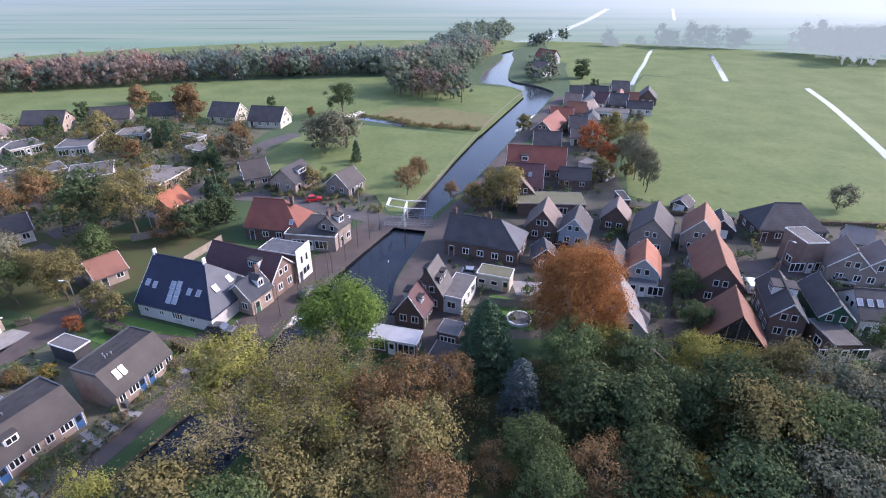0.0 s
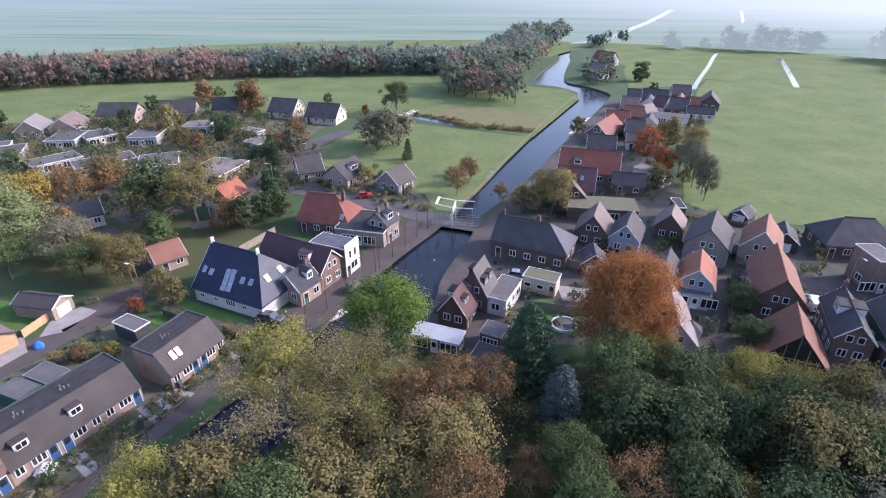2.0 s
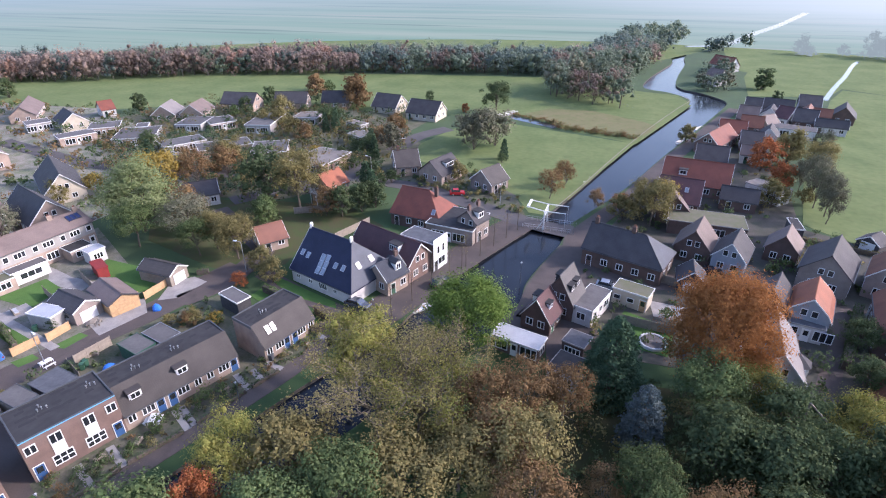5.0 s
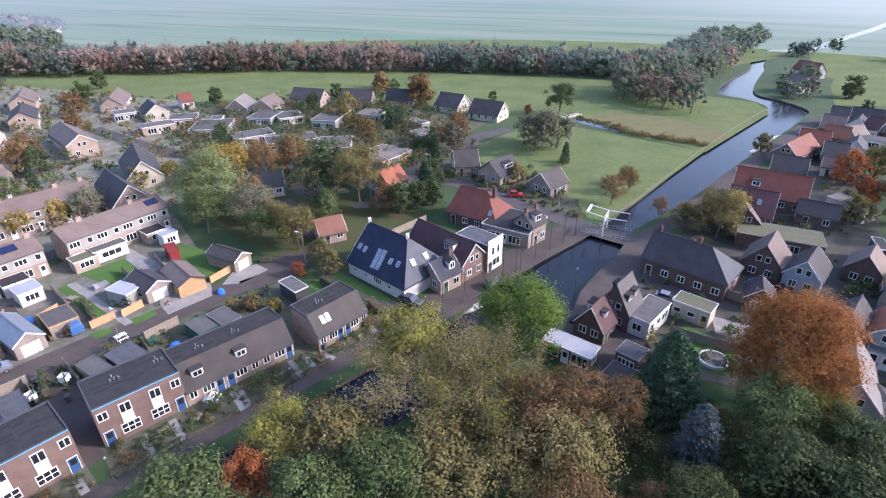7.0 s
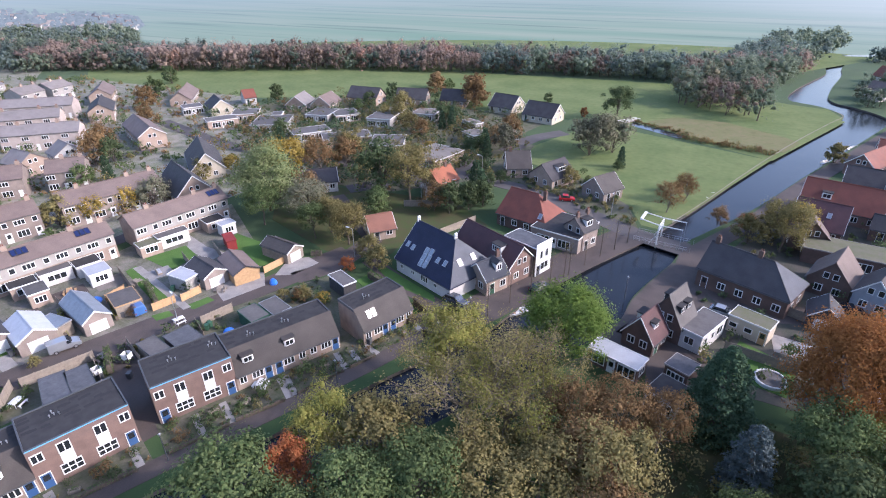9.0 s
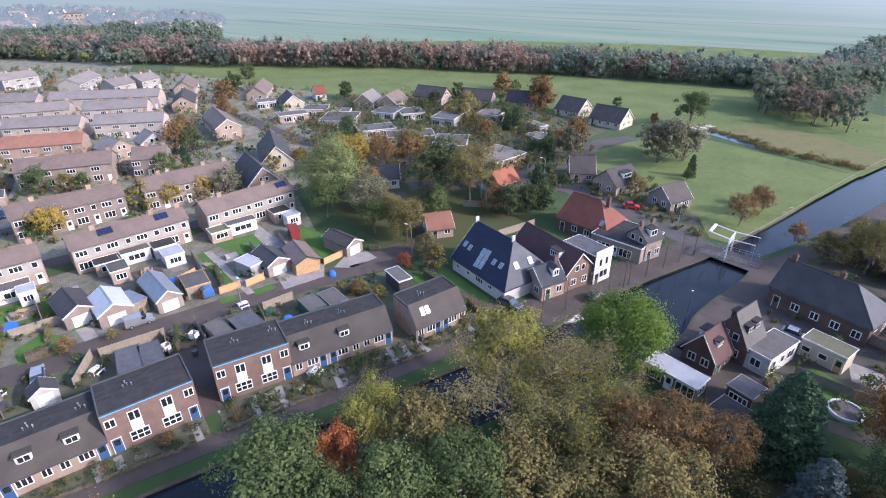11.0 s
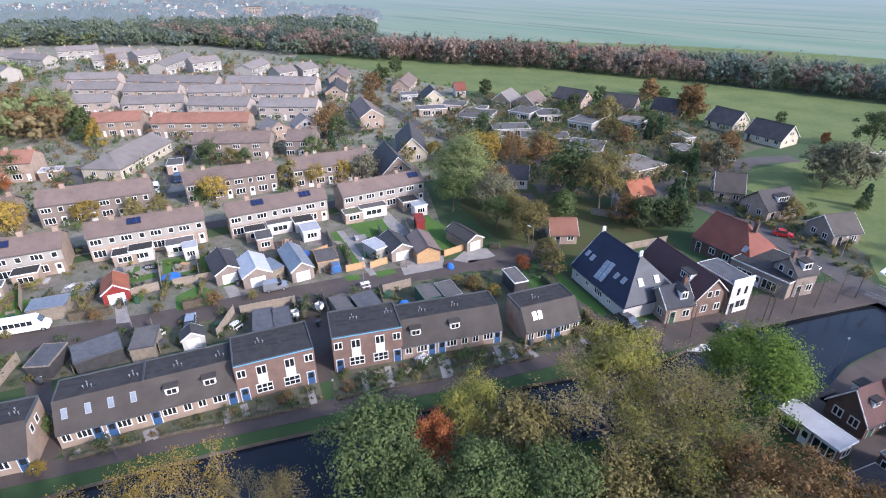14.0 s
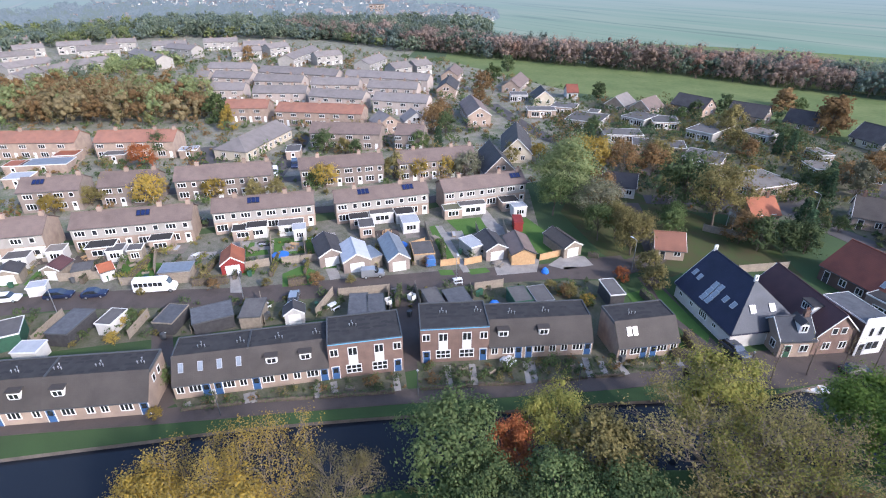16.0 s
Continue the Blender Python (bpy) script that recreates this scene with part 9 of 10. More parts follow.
garden_table(-102.7, 1.3, 125, WHITE, "white garden table with two benches")
bin_(-79.1, -1.8, 39, BOARDS_GREEN, "dark green wheelie bin")
bin_(-78.0, -1.3, 33, ROD, "dark grey wheelie bin")
bin_(-75.3, 8.4, 171, ROD, "dark grey wheelie bin")
bin_(-75.5, 8.9, 61, ROD, "dark grey wheelie bin")
bin_(-74.5, 16.6, 79, BOARDS_GREEN, "dark green wheelie bin")
bin_(-68.3, 26.9, 118, ROD, "dark grey wheelie bin")
bin_(-69.4, 27.7, 79, BOARDS_GREEN, "dark green wheelie bin")
bin_(-68.5, 33.5, 0, BOARDS_GREEN, "dark green wheelie bin")
bin_(-64.7, 41.7, 46, BOARDS_GREEN, "dark green wheelie bin")
bin_(-64.9, 42.4, 85, BOARDS_GREEN, "dark green wheelie bin")
bin_(-62.9, 46.8, 137, BOARDS_GREEN, "dark green wheelie bin")
bin_(-58.4, 54.3, 109, BOARDS_GREEN, "dark green wheelie bin")
bin_(-58.8, 55.2, 77, BOARDS_GREEN, "dark green wheelie bin")
bin_(-103.2, -19.4, 34, ROD, "dark grey wheelie bin")
bin_(-98.8, -11.2, 141, ROD, "dark grey wheelie bin")
bin_(-97.1, -4.1, 33, ROD, "dark grey wheelie bin")
bin_(-91.0, 7.2, 130, ROD, "dark grey wheelie bin")
bin_(-84.7, 23.8, 89, ROD, "dark grey wheelie bin")
bin_(-81.7, 32.8, 99, BOARDS_GREEN, "dark green wheelie bin")
bin_(-79.6, 37.6, 69, ROD, "dark grey wheelie bin")
bin_(-79.2, 46.7, 36, BOARDS_GREEN, "dark green wheelie bin")
bin_(-75.0, 54.5, 30, BOARDS_GREEN, "dark green wheelie bin")
bin_(-105.5, -25.5, 115, ROD, "dark grey wheelie bin")
bin_(-89.4, 18.7, 49, ROD, "dark grey wheelie bin")
bin_(-40.4, 50.8, 2, ROD, "dark grey wheelie bin")
bin_(-65.0, 29.0, 34, ROD, "dark grey wheelie bin")
bin_(-71.9, -7.0, 165, BOARDS_GREEN, "dark green wheelie bin")
bin_(-77.5, -6.3, 128, ROD, "dark grey wheelie bin")
planter(-49.7, 30.0, 72, "wooden planter box with green plants")
planter(-47.3, 33.2, 104, "wooden planter box with green plants")
planter(-44.4, 39.8, 173, "wooden planter box with green plants")
planter(-43.0, 43.6, 72, "wooden planter box with green plants")
planter(-38.8, 52.5, 21, "wooden planter box with green plants")
planter(-37.6, 55.6, 147, "wooden planter box with green plants")
planter(-60.1, -1.4, 160, "wooden planter box with green plants")
planter(-53.5, 14.8, 47, "wooden planter box with green plants")
planter(-74.6, 11.3, 104, "wooden planter box with green plants")
planter(-76.2, 5.0, 113, "wooden planter box with green plants")
planter(-65.8, 44.6, 23, "wooden planter box with green plants")
planter(-96.0, 11.2, 2, "wooden planter box with green plants")
planter(-93.7, 17.7, 3, "wooden planter box with green plants")
planter(-82.9, 44.9, 116, "wooden planter box with green plants")
planter(-105.0, -9.9, 111, "wooden planter box with green plants")
planter(-100.1, -1.0, 175, "wooden planter box with green plants")


dead = thing("dead_trunk", "pale broken bare trunk leaning in the thicket", "tree", pose(26.0, 52.1, 0))
part("trunk", solid("trunk", BARK_PALE, tube([(0, 0, -.2), (.1, .1, 4.0), (0, .2, 8.2)], [.2, .14, .1], 6)), dead)
part("broken_top", solid("broken_top", BARK_PALE, tube([(0, .2, 8.2), (2.2, -1.4, 6.6)], [.11, .05], 5)), dead)


barrier = thing("barrier", "low white tubular barrier at the end of the path", "barrier", pose(-34.68, 60.00, 0, 0, 0, -32.1))
for bx in (0, 2.77):
    part("post", solid("post", WHITE, tube([(bx, 0, -.05), (bx, 0, 1.0)], [.05, .05], 6)), barrier)
part("rail", solid("rail", WHITE, tube([(0, 0, 1.0), (2.77, 0, 1.0)], [.05, .05], 6)), barrier)


def clothes_dryer(x, y, turn):
    """A pole with four arms and white washing hung from them."""
    ob = thing("clothes_dryer", "rotary clothes dryer hung with white washing in a yard", "clothes dryer", pose(x, y, .03, 0, 0, turn), "clothes dryers")
    part("pole", shared("dryer_pole", lambda: solid("pole", STEEL, tube([(0, 0, 0), (0, 0, 2.0)], [.03, .03], 6), *[tube([(0, 0, 1.5), (math.cos(a) * 1.1, math.sin(a) * 1.1, 1.95)], [.02, .015], 4) for a in (0, 1.57, 3.14, 4.71)])), ob)
    cloth = shared("dryer_sheet", lambda: solid("sheet", WHITE, loft([[(u, .03 * math.sin(u * 9) + d, z) for u, z in [(-.45 + .1 * i, 1.85) for i in range(10)] + [(.45 - .1 * i, 1.0 + .1 * math.sin(i)) for i in range(10)]] for d in (-.01, .01)])))
    for a in (45, 135, 225, 315):
        part("sheet", cloth, ob, "", pose(.55 * math.cos(radians(a)), .55 * math.sin(radians(a)), 0, 0, 0, a + 90))


clothes_dryer(-68.7, 26.9, 37)
clothes_dryer(-68.1, 30.9, 62)


# ---- garages and sheds along the lane ----
garage(-90.49, 23.76, 172.79, 7.65, 4.6, 2.3, 3.6, T_DARK, BRICK_GREY, "grey brick garage with a white gate under dark tiles")
garage(-85.79, 27.35, 168.67, 6.92, 5, 2.3, 3.7, SHEET_WHITE, BRICK_GREY, "garage under pale steel sheets with a white gate")
garage(-83.56, 34.47, 169.16, 9.07, 4, 2.3, 3.7, SHEET_BLUE, BRICK_GREY, "grey brick workshop under a blue-grey sheet roof")
garage(-94.94, 6.88, 168.67, 5.09, 4, 2.2, 3.6, T_ORANGE, BOARDS_RED, "red boarded garage under orange tiles")
garage(-77.03, 52.33, 168.21, 6.64, 4.4, 2.3, 3.5, T_DARK, BRICK_GREY, "grey brick garage under dark tiles beside the yard")
garage(-73.43, 56.39, 158.1, 7.7, 4.5, 2.3, 3.4, T_BROWN, BOARDS_TAN, "pine-fronted shed under brown tiles", gate=BOARDS_TAN, verge=BOARDS_DARK)
garage(-71.45, 65.46, 175.81, 7.13, 4, 2.2, 3.3, T_GREYBROWN, BOARDS_GREY, "long boarded garage under grey-brown tiles")
garage(-72.74, 12.55, 165.48, 2.28, 3, 2.0, 3.0, T_DARK, RENDERED, "small white garden shed under dark tiles")
garage(-102.41, -13.9, 102.92, 2.17, 3, 2.0, 2.8, T_ORANGE, RENDERED, "small white shed with an orange roof")
garage(-107.55, -21.63, 149.49, 3.77, 3.5, 2.1, 3.0, T_WINE, BOARDS_GREY, "weathered shed under wine-red tiles")
garage(-109.5, -29.08, 169.28, 3.4, 4, 2.1, 3.0, T_DARK, BOARDS_GREY, "weathered shed under dark tiles")
flat_house("carport", "pale carport under a pale flat roof", "carport", -78.75, 48.9, 91.06, 2.83, 4.64, 2.6, BAND, FELT_PALE, group="garages and sheds along the lane")
flat_house("shed", "lean carport under a blue-grey sheet roof", "shed", -84.33, 29.96, 96.96, 2.62, 4.5, 2.5, BOARDS_GREY, SHEET_BLUE, edge=STEEL, group="garages and sheds along the lane")
flat_house("carport", "flat-roofed carport with a pale roof light", "carport", -81.35, 39.51, 71.38, 3.85, 5.08, 2.4, BOARDS_GREY, FELT_GREY, edge=BOARDS_TAN, group="garages and sheds along the lane")
flat_house("shed", "small red box shed", "shed", -83.67, 63.42, 61.37, 1.78, 4.04, 2.2, BOARDS_RED, BOARDS_RED, edge=BOARDS_RED, group="garages and sheds along the lane")
flat_house("shed", "dark flat-roofed garden shed behind the row", "shed", -69.06, 21.9, 67.52, 2.86, 6.05, 2.4, BOARDS_DARK, FELT_DARK, edge=ROD, group="garages and sheds along the lane")
flat_house("shed", "dark flat-roofed garden shed behind the row", "shed", -67.67, 24.36, 71.46, 2.61, 5.86, 2.4, BOARDS_DARK, FELT_DARK, edge=ROD, group="garages and sheds along the lane")
flat_house("shed", "grey flat-roofed garden shed behind the row", "shed", -65.56, 33.47, 80.56, 2.48, 4.43, 2.4, BOARDS_GREY, FELT_GREY, edge=ROD, group="garages and sheds along the lane")
flat_house("shed", "black corrugated-roofed shed behind the row", "shed", -63.73, 37, 79.61, 3.66, 4.22, 2.4, BOARDS_DARK, FELT_DARK, edge=ROD, group="garages and sheds along the lane")
flat_house("shed", "green boarded shed under grey felt", "shed", -59.02, 46.16, 74.55, 2.88, 4.43, 2.5, BOARDS_GREEN, FELT_GREY, edge=BOARDS_GREEN, group="garages and sheds along the lane")
flat_house("shed", "green boarded shed under pale grey felt", "shed", -57.48, 49.22, 74.45, 2.9, 4.65, 2.5, BOARDS_GREEN, FELT_GREY, edge=STEEL, group="garages and sheds along the lane")
flat_house("carport", "dark carport with a white-edged grey roof", "carport", -53.09, 60.76, 69.46, 2.42, 4.86, 2.7, BOARDS_DARK, FELT_GREY, edge=WHITE, group="garages and sheds along the lane")
flat_house("shed", "long dark flat-roofed shed", "shed", -85.52, -18.21, 56.88, 3.43, 6.37, 2.5, BOARDS_DARK, FELT_DARK, edge=ROD, group="garages and sheds along the lane")
flat_house("shed", "white garden shed under grey felt", "shed", -84.31, -12.82, 54.79, 2.49, 4.07, 2.3, RENDERED, FELT_GREY, group="garages and sheds along the lane")
flat_house("shed", "dark low shed beside the parking strip", "shed", -80.69, -4.67, 56.01, 3.07, 4.93, 2.3, BOARDS_DARK, FELT_DARK, edge=BOARDS_GREY, group="garages and sheds along the lane")
flat_house("shed", "dark sheds under black felt behind the row", "shed", -77.89, 1.06, 86.58, 5.9, 4.53, 2.4, BOARDS_DARK, FELT_DARK, edge=ROD, group="garages and sheds along the lane")
flat_house("shed", "grey flat-roofed shed behind the row", "shed", -76.06, 6.89, 66.91, 3.14, 5.17, 2.4, BOARDS_GREY, FELT_GREY, edge=ROD, group="garages and sheds along the lane")
flat_house("shed", "pale-roofed lean-to behind the row", "shed", -81.64, -23.16, 63.54, 3.41, 2.74, 2.2, RENDERED, FELT_PALE, group="garages and sheds along the lane")
flat_house("shed", "green boarded workshop under grey felt", "shed", -87.76, -26.33, 88.85, 3.49, 4.92, 2.7, BOARDS_GREEN, FELT_GREY, edge=WHITE, group="garages and sheds along the lane")
flat_house("shed", "blue-grey sheet-roofed shed in a garden", "shed", -96.3, -2.58, 69.97, 5.32, 3.51, 2.2, BOARDS_GREY, SHEET_BLUE, edge=STEEL, group="garages and sheds along the lane")
flat_house("shed", "weathered grey garden shed beside the fence", "shed", -104.78, -17.57, 84.57, 3.06, 3.07, 2.2, BOARDS_GREY, FELT_GREY, edge=ROD, group="garages and sheds along the lane")
flat_house("shed", "white covered trailer cabin beside the lane", "shed", -101.97, -24.19, 80.84, 2.72, 2.29, 1.9, RENDERED, FELT_PALE, group="garages and sheds along the lane")

# low extensions behind the terraces
flat_house("extension", "low flat-roofed extension behind the terrace", "extension", -118.6, -26.12, 75, 5, 3, 2.59, RENDERED, BITUMEN, windows=[("f", 0, 0.8, 3.0, 1.2, 3)], group="extensions")
flat_house("extension", "low flat-roofed extension behind the terrace", "extension", -115.15, -28.41, 75, 4, 3, 2.44, RENDERED, FELT_GREY, windows=[("f", 0, 0.8, 2.4, 1.2, 3)], group="extensions")
flat_house("extension", "low flat-roofed extension behind the terrace", "extension", -112.29, -14.54, 75, 5, 3.2, 2.62, BRICK_TAN, BITUMEN, windows=[("f", 0, 0.8, 3.0, 1.2, 3)], group="extensions")
flat_house("extension", "low flat-roofed extension behind the terrace", "extension", -109.63, -12.13, 75, 3, 3, 2.47, RENDERED, FELT_GREY, windows=[("f", 0, 0.8, 1.8, 1.2, 3)], group="extensions")
flat_house("extension", "low flat-roofed extension behind the terrace", "extension", -109.99, -4.23, 75, 4, 3, 2.65, BRICK_TAN, BITUMEN, windows=[("f", 0, 0.8, 2.4, 1.2, 3)], group="extensions")
flat_house("extension", "low flat-roofed extension behind the terrace", "extension", -107.03, 10.94, 75, 4, 3, 2.50, BRICK_TAN, BITUMEN, windows=[("f", 0, 0.8, 2.4, 1.2, 3)], group="extensions")
flat_house("extension", "low flat-roofed extension behind the terrace", "extension", -106.75, 13.73, 75, 4, 3, 2.67, RENDERED, BITUMEN, windows=[("f", 0, 0.8, 2.4, 1.2, 3)], group="extensions")
flat_house("extension", "low flat-roofed extension behind the terrace", "extension", -104.75, 20.28, 75, 5, 3, 2.52, RENDERED, FELT_GREY, windows=[("f", 0, 0.8, 3.0, 1.2, 3)], group="extensions")
flat_house("extension", "low flat-roofed extension behind the terrace", "extension", -101.44, 21.19, 75, 2.5, 3, 2.69, RENDERED, FELT_PALE, windows=[("f", 0, 0.8, 1.5, 1.2, 3)], group="extensions")
flat_house("extension", "low flat-roofed extension behind the terrace", "extension", -100.9, 33.92, 75, 4, 3, 2.54, BRICK_TAN, BITUMEN, windows=[("f", 0, 0.8, 2.4, 1.2, 3)], group="extensions")
flat_house("extension", "low flat-roofed extension behind the terrace", "extension", -96.39, 33.86, 75, 3, 4, 2.72, BRICK_TAN, FELT_GREY, windows=[("f", 0, 0.8, 1.8, 1.2, 3)], group="extensions")
flat_house("extension", "low flat-roofed extension behind the terrace", "extension", -100.78, 39.13, 75, 5, 2.5, 2.57, RENDERED, FELT_GREY, windows=[("f", 0, 0.8, 3.0, 1.2, 3)], group="extensions")
flat_house("extension", "low flat-roofed extension behind the terrace", "extension", -98.96, 43.74, 75, 4, 3.5, 2.42, RENDERED, BITUMEN, windows=[("f", 0, 0.8, 2.4, 1.2, 3)], group="extensions")
flat_house("extension", "low flat-roofed extension behind the terrace", "extension", -94.07, 42.8, 75, 3.5, 4, 2.59, RENDERED, FELT_PALE, windows=[("f", 0, 0.8, 2.1, 1.2, 3)], group="extensions")
flat_house("extension", "low flat-roofed extension behind the terrace", "extension", -95.52, 53.94, 75, 4, 3, 2.44, BRICK_TAN, FELT_MOSS, windows=[("f", 0, 0.8, 2.4, 1.2, 3)], group="extensions")
flat_house("extension", "low flat-roofed extension behind the terrace", "extension", -95.05, 58.81, 75, 6, 2.5, 2.62, RENDERED, FELT_GREY, windows=[("f", 0, 0.8, 3.6, 1.2, 3)], group="extensions")
flat_house("extension", "low flat-roofed extension behind the terrace", "extension", -93.26, 67.63, 75, 4, 3.5, 2.47, BRICK_TAN, BITUMEN, windows=[("f", 0, 0.8, 2.4, 1.2, 3)], group="extensions")
flat_house("extension", "low flat-roofed extension behind the terrace", "extension", -88.91, 67.38, 75, 3, 2.5, 2.65, RENDERED, FELT_PALE, windows=[("f", 0, 0.8, 1.8, 1.2, 3)], group="extensions")
flat_house("extension", "low flat-roofed extension behind the terrace", "extension", -114.82, -22.13, 75, 3, 3, 2.50, RENDERED, FELT_TAN, windows=[("f", 0, 0.8, 1.8, 1.2, 3)], group="extensions")
flat_house("extension", "low flat-roofed extension behind the terrace", "extension", -107.55, -8.8, 75, 2.5, 2.5, 2.67, BOARDS_GREY, FELT_GREY, windows=[("f", 0, 0.8, 1.5, 1.2, 3)], group="extensions")

# garages between the orange terraces
flat_house("garage", "low flat-roofed garage among the terraces", "garage", -193.8, -36.31, 70, 5, 4, 2.7, BRICK_TAN, BITUMEN, doors=[("f", 0, WHITE)], group="estate garages")
flat_house("garage", "low flat-roofed garage among the terraces", "garage", -176.01, -28.52, 70, 12, 6, 2.7, BRICK_TAN, SHEET_BLUE, doors=[("f", 0, WHITE)], group="estate garages")
flat_house("garage", "low flat-roofed garage among the terraces", "garage", -178.4, -35.86, 70, 5, 5, 2.7, BRICK_TAN, T_ORANGE, doors=[("f", 0, WHITE)], group="estate garages")
flat_house("garage", "low flat-roofed garage among the terraces", "garage", -182.28, -24.26, 70, 6, 5, 2.7, BRICK_TAN, T_ORANGE, doors=[("f", 0, WHITE)], group="estate garages")
flat_house("garage", "low flat-roofed garage among the terraces", "garage", -166.12, -33.8, 70, 6, 5, 2.7, BRICK_TAN, FELT_PALE, doors=[("f", 0, WHITE)], group="estate garages")
flat_house("garage", "low flat-roofed garage among the terraces", "garage", -175.61, -12.09, 70, 6, 4, 2.7, BRICK_TAN, FELT_GREY, doors=[("f", 0, WHITE)], group="estate garages")
flat_house("garage", "low flat-roofed garage among the terraces", "garage", -170.09, 6.96, 70, 5, 4, 2.7, BRICK_TAN, FELT_PALE, doors=[("f", 0, WHITE)], group="estate garages")
flat_house("garage", "low flat-roofed garage among the terraces", "garage", -155.25, 34.03, 70, 4, 6, 2.7, BRICK_TAN, FELT_GREY, doors=[("f", 0, WHITE)], group="estate garages")
flat_house("garage", "low flat-roofed garage among the terraces", "garage", -234.58, 19.61, 70, 10, 4, 2.7, BRICK_TAN, FELT_PALE, doors=[("f", 0, WHITE)], group="estate garages")
flat_house("garage", "low flat-roofed garage among the terraces", "garage", -231.66, 42.2, 70, 8, 4, 2.7, BRICK_TAN, FELT_PALE, doors=[("f", 0, WHITE)], group="estate garages")
flat_house("garage", "low flat-roofed garage among the terraces", "garage", -204.67, 73.94, 70, 6, 3, 2.7, BRICK_TAN, FELT_GREY, doors=[("f", 0, WHITE)], group="estate garages")

# ---- clutter of the terrace gardens ----
LANE = [(-105.4, -45.3), (-100.0, -29.7), (-95.7, -17.4), (-85.3, 3.9), (-78.2, 23.7), (-71.4, 42.8), (-65.9, 56.5)]


def lane_spot(f, off):
    """A place beside the back lane: f metres along it from its south end, off metres to its west."""
    for (ax, ay), (bx, by) in zip(LANE, LANE[1:]):
        d = math.hypot(bx - ax, by - ay)
        if f <= d:
            ux, uy = (bx - ax) / d, (by - ay) / d
            return ax + ux * f - uy * off, ay + uy * f + ux * off, math.degrees(math.atan2(uy, ux))
        f -= d
    return lane_spot(1.0, off)


def gravel_terrace(x, y, turn, w, d, m, label):
    thing("terrace_paving", label, "paving", pose(x, y, 0, 0, 0, turn), kind="structure", data=solid("terrace_paving", m, worn(-w / 2, -d / 2, -.05, w / 2, d / 2, .075, .01)))


def trampoline(x, y):
    ob = thing("trampoline", "round trampoline with a blue rim in a garden", "trampoline", pose(x, y, .05))
    ring = [(math.cos(radians(a)), math.sin(radians(a))) for a in range(0, 360, 24)]
    part("mat", solid("mat", BLACK, prism([(1.3 * a, 1.3 * b) for a, b in ring], .72, .75)), ob)
    part("rim", solid("rim", TARP, loft([[(r * a, r * b, z) for a, b in ring] for r, z in ((1.28, .76), (1.65, .78), (1.65, .7), (1.28, .7))])), ob, "blue padded rim")
    for a, b in ring[::4]:
        part("leg", shared("tramp_leg", lambda: solid("leg", STEEL, tube([(0, 0, 0), (0, 0, .72)], [.03, .03], 5))), ob, "", pose(1.5 * a, 1.5 * b, 0))


def lounge_set(x, y, turn, m):
    ob = thing("garden_sofa", "woven garden sofa with pale cushions on a slab terrace", "sofa", pose(x, y, .06, 0, 0, turn))
    part("base", solid("base", m, worn(-.95, -.4, 0, .95, .4, .32)), ob)
    part("backrest", solid("backrest", m, worn(-.95, .28, .3, .95, .42, .75)), ob)
    for q in (-.5, .5):
        part("cushion", shared("sofa_cushion", lambda: solid("cushion", FELT_PALE, worn(-.44, -.36, .32, .44, .27, .46, .05))), ob, "", pose(q, 0, 0))


gr = random.Random(90)
for i, (f, off) in enumerate([(17, 16), (24, 15.5), (31, 17), (38, 18), (44, 15), (50, 19), (57, 18.5), (63, 17), (69, 20), (75, 16.5), (82, 20), (88, 19.5), (95, 17)]):
    x, y, turn = lane_spot(f, off)
    gravel_terrace(x, y, turn + 4, gr.uniform(3.6, 5.2), gr.uniform(2.6, 4.5), gr.choice((SLABS, SLABS, CLINKER, FELT_TAN)), "paved sitting terrace behind a terraced house")
    if i % 3 == 0:
        lounge_set(x, y, turn + gr.choice((0, 90, 180)), gr.choice((BOARDS_DARK, BOARDS_GREY)))
    elif i % 3 == 1:
        garden_table(x, y, turn + gr.uniform(0, 180), gr.choice((BOARDS_GREY, BOARDS_TAN)), "wooden garden table with benches on a slab terrace")
for f, off in ((22, 11), (61, 12.5), (84, 13)):
    x, y, turn = lane_spot(f, off)
    trampoline(x, y)
for i, f in enumerate((20, 27, 34, 40, 47, 53, 60, 66, 73, 79, 86, 92)):
    (x0, y0, _), (x1, y1, _) = lane_spot(f, 5.5), lane_spot(f + 0.6, 13.5)
    hedge(x0, y0, x1, y1, gr.uniform(.5, .9), gr.uniform(.9, 1.6), gr.choice((L_GREEN, L_DARK, L_OLIVE, L_YELLOWGREEN)), "garden hedge between two terrace gardens")
for i, f in enumerate((14, 18.5, 29, 36, 42.5, 55, 71, 77)):
    x, y, turn = lane_spot(f, gr.uniform(8, 11))
    patch("lawn_strip", "small garden lawn between fences", "lawn", [lane_spot(f - 1.8, 7)[:2], lane_spot(f + 1.8, 7)[:2], lane_spot(f + 1.8, 12.5)[:2], lane_spot(f - 1.8, 12.5)[:2]], 0.058, LAWN, 0.05)
    planter(x, y, turn + gr.choice((0, 90)), "weathered wooden planter with low green plants")
    bx, by, _ = lane_spot(f + 1.2, 6.4)
    bin_(bx, by, turn + 90, gr.choice((BOARDS_GREEN, FELT_DARK)), "dark wheelie bin at a garden gate")

